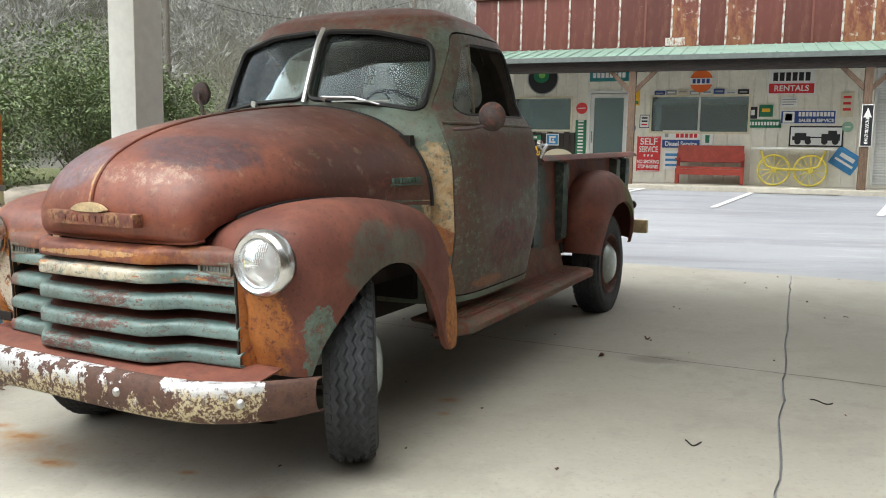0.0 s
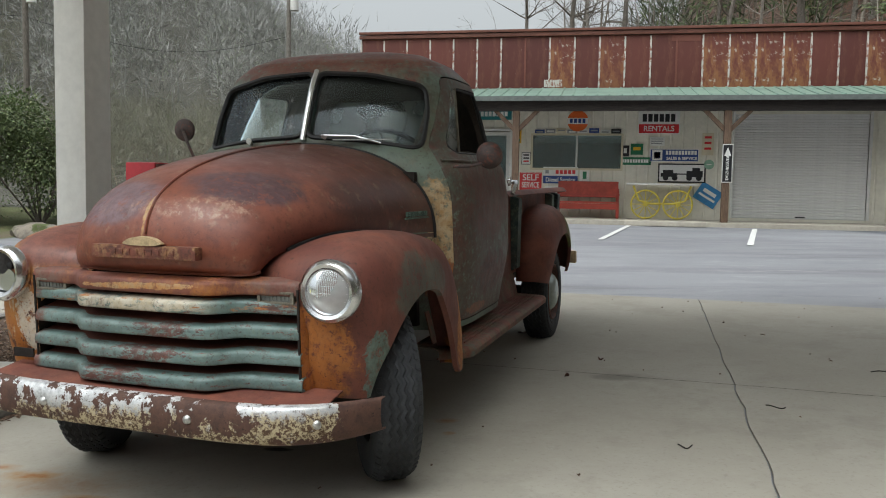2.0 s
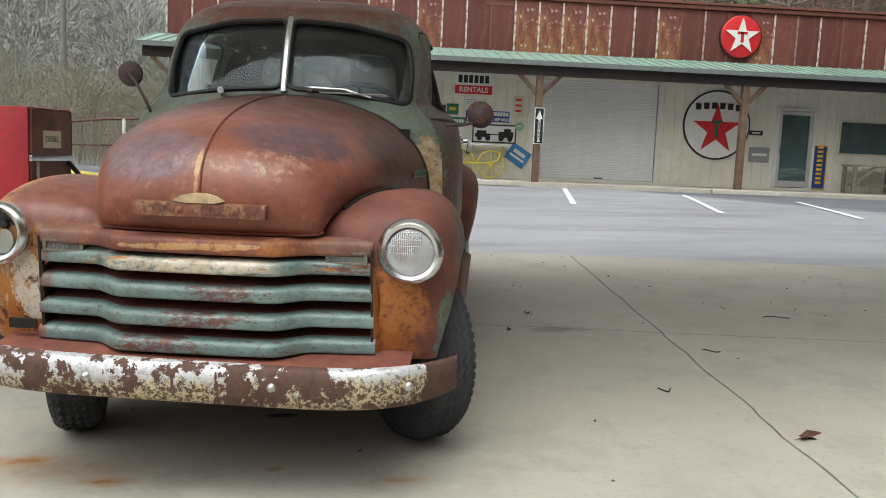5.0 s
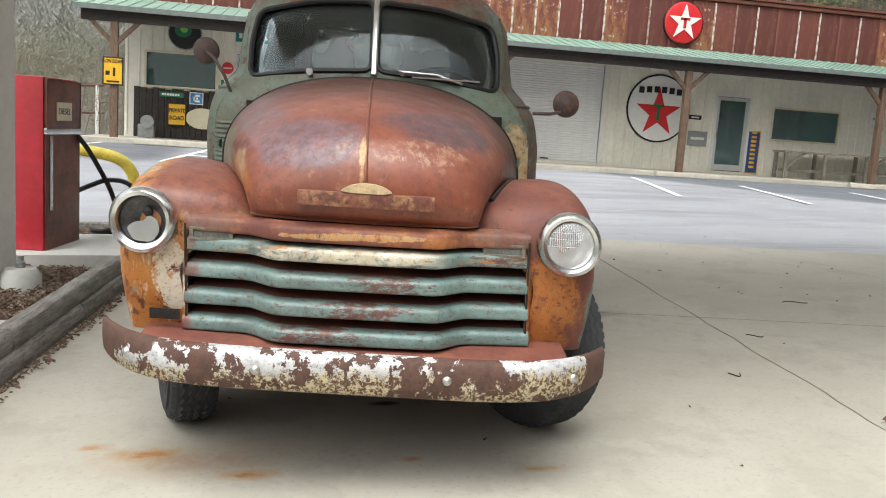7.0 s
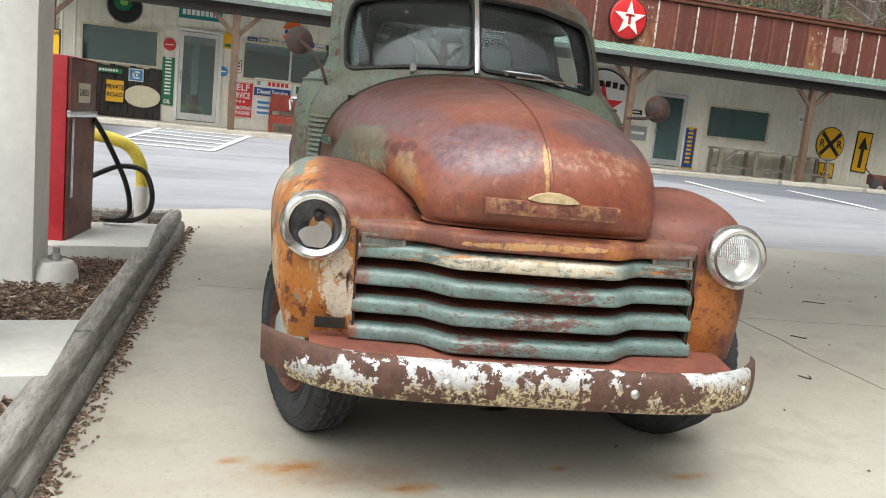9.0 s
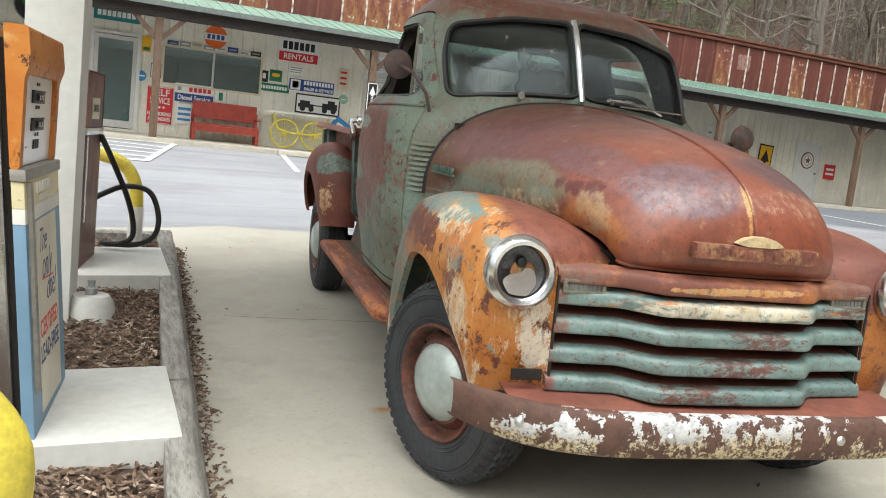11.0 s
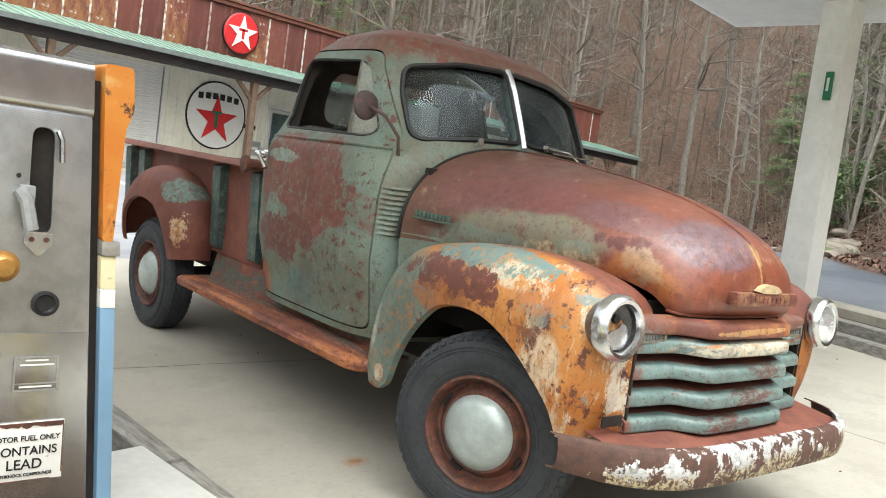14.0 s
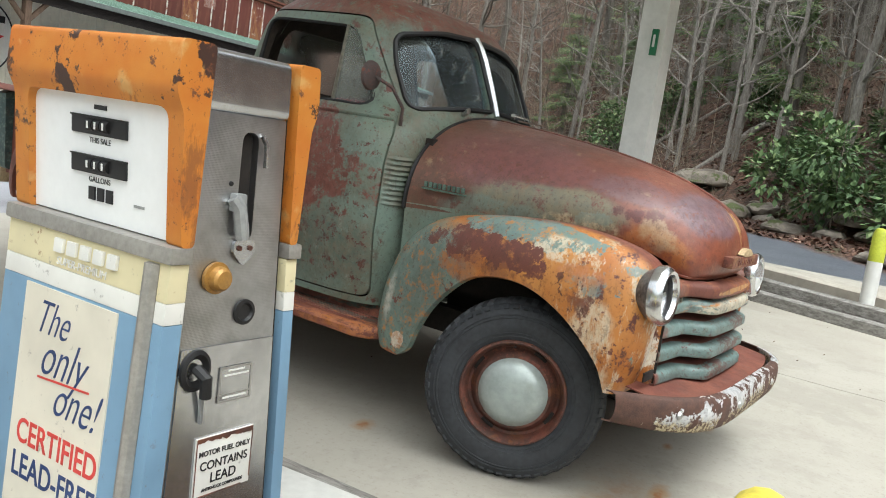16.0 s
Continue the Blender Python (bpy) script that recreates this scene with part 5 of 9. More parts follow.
def ground_mat():
    """Worn asphalt that gives way to leaf litter on the banks and rough grass beyond."""
    n = Nodes("lot_and_land", 0.7)
    big, st, fine = n.noise(0.16, 4), n.noise(0.5, 5, 0.6, (0.35, 1.6, 1), 4), n.noise(60, 3, 0.7)
    c = n.mix(n.step(big, 0.35, 0.65), (0.235, 0.24, 0.26), (0.30, 0.305, 0.325))
    c = n.mix(n.calc("MULTIPLY", n.step(st, 0.48, 0.66), 0.55), c, (0.16, 0.16, 0.17))
    c = n.mix(n.calc("MULTIPLY", n.step(n.noise(1.3, 6, 0.7, (0.12, 1.5, 1), 31), 0.50, 0.62), 0.45), c, (0.15, 0.15, 0.16))
    c = n.mix(n.calc("MULTIPLY", n.step(n.noise(3.5, 7, 0.75, (0.3, 1, 1), 37), 0.56, 0.64), 0.4), c, (0.40, 0.40, 0.41))
    c = n.mix(n.calc("MULTIPLY", n.step(fine, 0.5, 0.8), 0.35), c, (0.32, 0.32, 0.33))
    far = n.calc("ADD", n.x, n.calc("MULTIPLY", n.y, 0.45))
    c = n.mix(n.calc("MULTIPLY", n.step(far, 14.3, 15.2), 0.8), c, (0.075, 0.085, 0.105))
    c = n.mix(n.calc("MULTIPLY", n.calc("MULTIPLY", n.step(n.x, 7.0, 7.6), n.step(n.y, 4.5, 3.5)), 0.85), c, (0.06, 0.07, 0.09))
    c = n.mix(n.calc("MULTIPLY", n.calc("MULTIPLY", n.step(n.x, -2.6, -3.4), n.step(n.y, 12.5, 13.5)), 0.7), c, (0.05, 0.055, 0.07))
    b, v = n.noise(7, 6, 0.7, seed=3), n.voronoi(16)
    l = n.mix(n.step(b, 0.30, 0.62), (0.018, 0.011, 0.008), (0.125, 0.062, 0.036))
    l = n.mix(n.calc("MULTIPLY", n.step(n.noise(0.35, 5), 0.5, 0.7), 0.6), l, (0.085, 0.058, 0.040))
    l = n.mix(n.calc("MULTIPLY", n.step(n.noise(2.4, 7, 0.75, seed=14), 0.50, 0.60), 0.8), l, (0.026, 0.018, 0.013))
    l = n.mix(n.calc("MULTIPLY", n.step(n.noise(1.7, 7, 0.75, (0.4, 1, 1), 17), 0.58, 0.66), 0.6), l, (0.17, 0.125, 0.095))
    l = n.mix(n.calc("MULTIPLY", n.step(v, 0.35, 0.1), 0.5), l, (0.22, 0.155, 0.105))
    l = n.mix(n.calc("MULTIPLY", n.step(n.noise(1.3, 5, seed=8), 0.58, 0.66), 0.6), l, (0.05, 0.062, 0.028))
    # litter greyed on the left, haze of the far hill as colour
    l = n.mix(n.step(n.x, -3.0, -8.0), l, n.mix(n.step(b, 0.3, 0.7), (0.055, 0.052, 0.042), (0.14, 0.135, 0.11)))
    g = n.mix(n.step(n.noise(18, 6, 0.7, seed=3), 0.3, 0.7), (0.06, 0.085, 0.025), (0.17, 0.17, 0.07))
    g = n.mix(n.step(n.noise(0.6, 5), 0.5, 0.65), g, (0.15, 0.12, 0.08))
    d1 = n.calc("ADD", n.calc("SUBTRACT", n.calc("MULTIPLY", n.calc("SUBTRACT", n.x, 12.0), 0.633), n.calc("MULTIPLY", n.y, 0.774)), n.calc("MULTIPLY", n.noise(0.8, 5, seed=6), 1.0))
    grass = n.calc("MAXIMUM", n.step(n.calc("ADD", n.x, n.calc("MULTIPLY", n.noise(0.7, 4), 2.0)), -9.0, -9.5), n.step(n.y, -21.0, -23.0))
    d1 = n.calc("MAXIMUM", d1, n.calc("SUBTRACT", n.x, 32.4))
    wood = n.calc("MAXIMUM", n.calc("MAXIMUM", n.step(d1, 0.5, 0.9), n.step(n.y, 22.0, 24.0)), n.calc("MULTIPLY", n.step(n.x, -6.0, -6.8), n.step(n.y, 19.5, 20.5)))
    c = n.mix(wood, n.mix(grass, c, g), l)
    soft = n.calc("MAXIMUM", wood, grass)
    n.bump(n.calc("ADD", n.calc("MULTIPLY", fine, 0.15), n.calc("MULTIPLY", n.calc("ADD", b, v), soft)), 0.6, 0.05)
    return n.done(c, n.calc("ADD", n.calc("ADD", 0.38, n.calc("MULTIPLY", soft, 0.3)), n.calc("MULTIPLY", n.noise(0.8, 4), 0.35)))


def wood_mat(name, light, dark, stretch=(9, 1.2, 9)):
    n = Nodes(name, 0.8)
    g = n.noise(4.0, 7, 0.7, stretch)
    c = n.mix(n.step(g, 0.35, 0.65), dark, light)
    c = n.mix(n.calc("MULTIPLY", n.step(n.noise(14, 4, 0.6, stretch, 3), 0.56, 0.66), 0.6), c, tuple(v * 0.4 for v in dark))
    c = n.mix(n.calc("MULTIPLY", n.random(), 0.25), c, dark)
    n.bump(g, 0.5, 0.01)
    return n.done(c)


def panel_mat():
    """Weathered red sheet panels: each with its own tone, rust and bare streaks."""
    n = Nodes("red_sheet_panel", 0.65)
    r = n.random()
    v = n.noise(1.6, 6, 0.7, (1.6, 1, 0.5))
    c = n.mix(r, (0.105, 0.028, 0.022), (0.165, 0.045, 0.032))
    c = n.mix(n.calc("MULTIPLY", n.step(v, 0.46, 0.66), 0.5), c, (0.21, 0.085, 0.055))
    rare = n.step(r, 0.80, 0.86)
    streak = n.step(n.noise(2.2, 7, 0.75, (1.5, 1, 0.5), 5), 0.42, 0.56)
    c = n.mix(n.calc("MULTIPLY", rare, streak), c, (0.30, 0.125, 0.055))
    c = n.mix(n.calc("MULTIPLY", n.calc("MULTIPLY", rare, n.step(n.noise(5, 7, 0.75, seed=7), 0.58, 0.64)), 0.8), c, (0.55, 0.48, 0.40))
    c = n.mix(n.calc("MULTIPLY", n.step(n.noise(3, 7, 0.75, seed=9), 0.66, 0.69), 0.7), c, (0.5, 0.42, 0.36))
    n.bump(v, 0.2, 0.01)
    return n.done(c)


def batten_mat():
    n = Nodes("flaking_white_batten", 0.7)
    f = n.step(n.noise(6, 7, 0.75, (3, 3, 1.2), 2), 0.50, 0.56)
    c = n.mix(f, (0.62, 0.60, 0.55), (0.30, 0.12, 0.08))
    return n.done(n.mix(n.step(n.random(), 0.72, 0.8), c, (0.20, 0.07, 0.05)))


M_CONCRETE, M_GROUND = concrete_mat(), ground_mat()
M_TIMBER = wood_mat("grey_timber", (0.34, 0.325, 0.30), (0.15, 0.14, 0.125))
M_POST = wood_mat("brown_post", (0.20, 0.13, 0.085), (0.10, 0.062, 0.042), (9, 9, 1.2))
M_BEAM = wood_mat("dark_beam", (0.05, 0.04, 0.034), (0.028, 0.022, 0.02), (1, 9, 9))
M_BENCHWOOD = wood_mat("grey_board", (0.33, 0.30, 0.25), (0.17, 0.15, 0.12), (1, 9, 9))
M_PANEL, M_BATTEN = panel_mat(), batten_mat()
M_SIDING = plain("cream_siding", (0.76, 0.73, 0.63), 0.6, 0, 0.12, 1.2, 0.05)
M_WHITE = plain("white_paint", (0.72, 0.72, 0.69), 0.5, 0, 0.10, 3, 0.05)
M_COLUMN = plain("pale_column_paint", (0.80, 0.80, 0.77), 0.55, 0, 0.10, 2, 0.06)
M_SHUTTER = plain("shutter_white", (0.80, 0.80, 0.785), 0.5, 0, 0.08, 2, 0.04)
M_ROOF = plain("green_metal_roof", (0.22, 0.33, 0.27), 0.45, 0.1, 0.25, 1.5, 0.05)
M_CAPPING = plain("brown_gutter", (0.19, 0.072, 0.05), 0.5, 0, 0.3, 4, 0.1)
M_WALK = plain("walk_concrete", (0.40, 0.37, 0.31), 0.85, 0, 0.2, 2, 0.2)
M_PAD = plain("pad_concrete", (0.56, 0.56, 0.53), 0.8, 0, 0.12, 4, 0.12)
M_LINE = plain("road_paint_white", (0.74, 0.74, 0.72), 0.7, 0, 0.2, 14, 0.1)
# near-black floor and wall colour stands for the store's unlit inside
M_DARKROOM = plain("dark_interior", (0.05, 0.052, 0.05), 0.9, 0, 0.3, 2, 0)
M_ALU = plain("aluminium_frame", (0.62, 0.62, 0.60), 0.4, 0.4, 0.1, 8, 0.05)
M_WINDOW = glass("shop_glass", (0.34, 0.44, 0.43), 0.03, 0.30, 2.4)
# even teal film: the outdoors' reflection painted into the glass colour
M_WINDOW.node_tree.nodes["Map Range"].inputs[3].default_value = 0.20
M_WINDOW.node_tree.nodes["Map Range"].inputs[4].default_value = 0.26
M_WINDOW.node_tree.nodes["Diffuse BSDF"].inputs[0].default_value = (0.22, 0.38, 0.38, 1)
M_RED = plain("sign_red", (0.62, 0.025, 0.03), 0.4, 0, 0.15, 6, 0.05)
M_RED_OLD = plain("bench_red", (0.36, 0.05, 0.03), 0.6, 0, 0.35, 6, 0.15)
M_ORANGE_S = plain("sign_orange", (0.75, 0.14, 0.02), 0.4, 0, 0.1, 6, 0.05)
M_YELLOW = plain("sign_yellow", (0.78, 0.44, 0.015), 0.45, 0, 0.15, 6, 0.05)
M_YELLOW_G = plain("guard_yellow", (0.70, 0.58, 0.08), 0.5, 0, 0.3, 9, 0.15)
M_GREEN_S = plain("sign_green", (0.015, 0.17, 0.075), 0.45, 0, 0.15, 6, 0.05)
M_TEAL_S = plain("sign_teal", (0.01, 0.19, 0.20), 0.45, 0, 0.15, 6, 0.05)
M_BLUE_S = plain("sign_blue", (0.02, 0.06, 0.24), 0.45, 0, 0.15, 6, 0.05)
M_BLUE_L = plain("sign_light_blue", (0.05, 0.24, 0.50), 0.45, 0, 0.2, 6, 0.05)
M_BLACK_S = plain("sign_black", (0.012, 0.012, 0.014), 0.45, 0, 0.2, 6, 0.05)
M_WHITE_S = plain("sign_white", (0.78, 0.78, 0.75), 0.4, 0, 0.08, 5, 0.03)
M_CREAM_S = plain("sign_cream", (0.66, 0.60, 0.44), 0.45, 0, 0.12, 5, 0.05)
M_GREY_S = plain("sign_grey", (0.33, 0.34, 0.34), 0.45, 0.3, 0.2, 12, 0.05)
M_STEEL = plain("brushed_steel", (0.56, 0.57, 0.585), 0.26, 1.0, 0.22, 7, 0.04)
M_HOSE = plain("black_hose", (0.014, 0.014, 0.015), 0.45, 0, 0.3, 20, 0.1)


# ---- ground ----
def edge_y(x):
    return 5.65 - 0.31 * x


def smooth(a, b, v):
    t = min(1.0, max(0.0, (v - a) / (b - a)))
    return t * t * (3 - 2 * t)


def lot(x, y):
    xc = max(-10.0, min(12.0, x))
    if y < 4.6:
        return -0.045 + 0.036 * xc + 0.02 * max(y, -20)
    k = min(1.0, (y - 4.6) / 12.6)
    return (-0.045 + 0.036 * xc + 0.092) * (1 - k) + 0.41 * k


def land(x, y):
    """The lie of the land: lot, wooded bank to the right, hills behind and far left."""
    z = lot(x, y) - 0.014
    d1 = 0.633 * (x - 12.0) - 0.774 * y
    wob = noise.noise((x * 0.12, y * 0.12, 3.0)) * 1.3
    if d1 + wob > 0:
        d = d1 + wob
        z += 0.12 * noise.noise((x * 0.8, y * 0.8, 0)) * min(1, d)
    d1 = max(d1 + wob, x - 32.8 + wob * 0.5)
    h1 = 0.16 * max(0.0, min(d1, 2.0)) + 0.80 * max(0.0, min(d1 - 2.0, 60.0))
    d2 = y - 26.0 + wob
    h2 = (0.05 + 0.62 * smooth(-2, 20, x)) * max(0.0, min(d2, 55.0))
    z += max(h1, h2)
    z += 18.0 * smooth(-4, -62, x) * smooth(30, 88, y + 0.25 * abs(x))
    z += 16.0 * smooth(-34, -80, x) * smooth(10, 40, y + 20)
    return z


xs = sorted(set([-400, -250, -160] + list(np.arange(-110, -20, 5.0)) + list(np.arange(-20, 46, 1.1)) + list(np.arange(46, 110, 5)) + [150, 250, 400]))
ys = sorted(set([-400, -200, -100, -60, -40] + list(np.arange(-25, 34, 1.1)) + list(np.arange(34, 130, 5)) + [170, 250, 400]))
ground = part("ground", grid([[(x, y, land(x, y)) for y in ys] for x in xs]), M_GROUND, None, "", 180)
tagged(ground, "asphalt lot with leaf-strewn banks and rough grass around", "ground", kind="structure")

# concrete apron: two slabs either side of a long ragged crack
crack = [(2.23 + 0.05 * y + 0.018 * noise.noise((y * 2.1, 0, 0)) + 0.012 * noise.noise((y * 9, 5, 0)), y) for y in np.arange(-10, 4.93, 0.12)]


def slab(poly, top=0.0, thick=0.14):
    n = len(poly)
    v = [(x, y, gz(x, y) + top) for x, y in poly] + [(x, y, gz(x, y) - thick) for x, y in poly]
    return v, [tuple(range(n)), tuple(range(n, 2 * n))[::-1]] + [(i, n + i, n + (i + 1) % n, (i + 1) % n) for i in range(n)]


pavement = tagged(new("pavement"), "pale concrete apron with rust stains and a crack", "pavement", kind="structure")
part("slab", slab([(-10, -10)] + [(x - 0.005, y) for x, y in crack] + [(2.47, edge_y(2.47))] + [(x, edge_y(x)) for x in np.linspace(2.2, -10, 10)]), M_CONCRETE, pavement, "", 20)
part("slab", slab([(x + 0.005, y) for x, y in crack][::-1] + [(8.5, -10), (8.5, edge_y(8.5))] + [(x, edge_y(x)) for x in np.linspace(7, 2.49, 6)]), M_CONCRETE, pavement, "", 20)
joint = [(x, 1.95 - 0.235 * x + 0.02 * noise.noise((x * 3, 2, 0)) + 0.1, gz(x, 2 - 0.235 * x) + 0.0015) for x in np.linspace(-1.2, 5.2, 40)]
part("hairline_joint", grid([[(x, y - 0.003, gz(x, y) + 0.002), (x, y + 0.003, gz(x, y) + 0.002)] for x, y, z in joint]), M_DARK, pavement)


def on_lot(x, y, up=0.0):
    return (x, y, lot(x, y) + up)


def stripe(x0, y0, x1, y1, w, name="parking_line"):
    d = Vector((x1 - x0, y1 - y0, 0)).normalized()
    s = Vector((-d.y, d.x, 0)) * w / 2
    rows = []
    for u in np.linspace(0, 1, 12):
        x, y = x0 + (x1 - x0) * u, y0 + (y1 - y0) * u
        rows.append([on_lot(x - s.x, y - s.y, 0.004), on_lot(x + s.x, y + s.y, 0.004)])
    return part(name, thicken(grid(rows), 0.002), M_LINE, ground, "", None)


for x0, y0, x1, y1 in ((2.15, 16.9, 1.5, 12.4), (5.0, 16.6, 4.05, 11.5), (7.6, 15.4, 6.25, 10.0), (9.6, 13.9, 8.3, 9.3), (11.9, 13.2, 10.4, 8.9), (14.2, 12.6, 12.6, 8.6), (-4.9, 16.9, -6.1, 12.6)):
    stripe(x0, y0, x1, y1, 0.11)
for x0, y0, x1, y1 in ((-2.35, 17.2, -2.9, 12.9), (-0.3, 17.2, -1.15, 12.4), (-2.9, 12.9, -1.15, 12.4), (-2.35, 17.2, -0.3, 17.2), (-2.45, 16.4, -0.55, 15.9), (-2.55, 15.5, -0.7, 15.0), (-2.67, 14.6, -0.85, 14.1), (-2.8, 13.7, -1.0, 13.2)):
    stripe(x0, y0, x1, y1, 0.12)

# ---- roadside building ----
FY, X0, X1, ZF = 19.8, -5.0, 30.6, 0.57
OPEN = [(-4.45, -2.67, 1.89, 2.75), (-2.14, -1.10, ZF, 2.88), (-0.47, 1.96, 1.86, 2.77), (4.94, 8.29, ZF, 3.36), (11.90, 12.98, ZF, 2.80), (13.80, 16.0, 1.64, 2.55), (21.3, 22.4, ZF, 2.55)]
wall = part("wall_front", join(*[cuboid(a, b, FY, FY + 0.16, ZF - 0.5, 4.1) for a, b in zip([X0] + [o[1] for o in OPEN], [o[0] for o in OPEN] + [X1])],
            *[cuboid(o[0], o[1], FY, FY + 0.16, o[3], 4.1) for o in OPEN], *[cuboid(o[0], o[1], FY, FY + 0.16, ZF - 0.5, o[2]) for o in OPEN]), M_SIDING)
tagged(wall, "cream ribbed metal siding wall under the porch", "wall", kind="structure")
for i in range(117):
    x = X0 + 0.06 + i * 0.305
    spans = [(ZF, 4.02)]
    for o in OPEN:
        if o[0] - 0.08 < x < o[1] + 0.08:
            spans = [(ZF, o[2] - 0.07), (o[3] + 0.07, 4.02)] if o[2] > ZF else [(o[3] + 0.08, 4.02)]
    for z0, z1 in spans:
        if z1 - z0 > 0.1:
            part("siding_rib", prism([(x - 0.03, FY), (x - 0.014, FY - 0.02), (x + 0.014, FY - 0.02), (x + 0.03, FY)], z0, z1, "z"), M_SIDING, wall, "", None)
for nm, g in (("wall_left", cuboid(X0, X0 + 0.16, FY + 0.162, 26, 0, 5.6)), ("wall_right", cuboid(X1 - 0.16, X1, FY + 0.162, 26, 0, 5.6)), ("wall_back", cuboid(X0, X1, 26.002, 26.16, 0, 5.6))):
    tagged(part(nm, g, M_SIDING), "plain sheet-metal side of the store", "wall", kind="structure")
tagged(part("roof", cuboid(X0 - 0.3, X1 + 0.1, FY - 0.1, 26.3, 5.62, 5.70), M_CAPPING), "low metal roof of the store", "roof", kind="structure")
tagged(part("floor", cuboid(X0, X1, FY + 0.162, 26, ZF - 0.1, ZF), M_DARKROOM), "floor inside the store, coloured as if unlit", "floor", kind="structure")
tagged(part("partition", cuboid(X0 + 0.2, X1 - 0.2, 23.5, 23.6, ZF, 5.5), M_DARKROOM), "wall inside the store, coloured as if unlit", "wall", kind="structure")

parapet = tagged(part("parapet", cuboid(X0 - 0.5, X1, FY - 0.05, FY - 0.002, 4.0, 5.62), M_CAPPING), "weathered red sheet-metal parapet with white battens", "wall", kind="structure")
pm = mesh("panel", *cuboid(0, 0.676, -0.03, 0, 4.06, 5.48, 0.004), M_PANEL, 30)
bmh = mesh("batten", *cuboid(-0.024, 0.024, -0.045, 0, 4.08, 5.46, 0.004), M_BATTEN, 30)
for i in range(53):
    x = X0 - 0.5 + i * 0.68
    o = part("panel", pm, None, parapet)
    o.location = (x, FY - 0.052, 0)
    o = part("batten", bmh, None, parapet)
    o.location = (x, FY - 0.056, 0)
for z, h, d in ((5.50, 0.10, 0.10), (5.62, 0.07, 0.14)):
    part("capping", cuboid(X0 - 0.55, X1 + 0.05, FY - 0.05 - d, FY - 0.0505, z, z + h, 0.01), M_CAPPING, parapet)
for x, z, w, h in ((-0.2, 4.10, 0.5, 0.20), (3.2, 5.30, 0.75, 0.16), (17.9, 4.7, 0.55, 0.5)):
    part("bare_patch", cuboid(x, x + w, FY - 0.092, FY - 0.088, z, z + h), M_BATTEN, parapet)

porch = tagged(new("porch_roof"), "green ribbed metal porch roof on wooden posts", "roof", kind="structure")
slope = [(17.62, 3.60), (19.74, 4.06), (19.74, 4.075), (17.62, 3.615)]
part("roof_sheet", prism(slope, X0 - 0.75, X1 + 0.8, "x"), M_ROOF, porch)
for i in range(122):
    x = X0 - 0.72 + i * 0.305
    part("roof_rib", prism([(17.61, 3.612), (19.74, 4.072), (19.74, 4.095), (17.61, 3.637)], x - 0.017, x + 0.017, "x"), M_ROOF, porch, "", None)
part("drip_edge", cuboid(X0 - 0.75, X1 + 0.8, 17.60, 17.625, 3.49, 3.608), plain("grey_drip_edge", (0.16, 0.18, 0.17), 0.5), porch)
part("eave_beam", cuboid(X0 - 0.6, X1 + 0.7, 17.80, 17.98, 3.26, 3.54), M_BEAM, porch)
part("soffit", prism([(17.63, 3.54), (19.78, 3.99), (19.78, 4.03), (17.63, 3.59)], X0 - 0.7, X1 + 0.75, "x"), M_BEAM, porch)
for x in (-4.85, -0.75, 4.48, 9.99, 15.97, 22.1, 29.0):
    post = tagged(part("porch_post", cuboid(x - 0.085, x + 0.085, 17.805, 17.975, 0.5, 3.258, 0.008), M_POST), "brown square wooden porch post with braces", "post", "porch posts")
    for s in (-1, 1):
        part("brace", prism([(x + s * 0.09, 2.74), (x + s * 0.09, 2.89), (x + s * 0.46, 3.257), (x + s * 0.60, 3.257)], 17.845, 17.935, "y"), M_POST, post)
walkway = tagged(part("walkway", cuboid(X0 - 0.6, X1 + 0.6, 17.35, FY - 0.001, -0.2, 0.5, 0.01), M_WALK), "raised concrete walkway before the store", "pavement", kind="structure")
for x, w in ((3.0, 1.9), (9.9, 1.95), (15.6, 1.9), (-3.3, 1.8), (18.6, 1.9)):
    tagged(part("wheel_stop", prism(rounded([(16.92, 0.40), (17.12, 0.40), (17.09, 0.53), (16.95, 0.53)], 0.02), x - w / 2, x + w / 2, "x"), M_WALK), "pale concrete wheel stop by the walkway", "wheel stop", "wheel stops")


def window(i, x0, x1, z0, z1, mids=()):
    w = tagged(new("window_%d" % i), "dark shop window in a pale frame", "window", kind="structure")
    f = 0.055
    part("window_frame", join(cuboid(x0 - f, x1 + f, FY - 0.05, FY + 0.06, z1, z1 + f), cuboid(x0 - f, x1 + f, FY - 0.05, FY + 0.06, z0 - f, z0), cuboid(x0 - f, x0, FY - 0.05, FY + 0.06, z0, z1), cuboid(x1, x1 + f, FY - 0.05, FY + 0.06, z0, z1)), M_CREAM_S, w)
    for m in mids:
        part("mullion", cuboid(m - 0.025, m + 0.025, FY - 0.045, FY + 0.05, z0, z1), M_ALU, w)
    p = part("pane", cuboid(x0, x1, FY + 0.01, FY + 0.018, z0, z1), M_WINDOW, w)
    p.visible_shadow = False


window(1, *OPEN[0])
window(2, *OPEN[2], mids=(0.75,))
window(3, *OPEN[5])


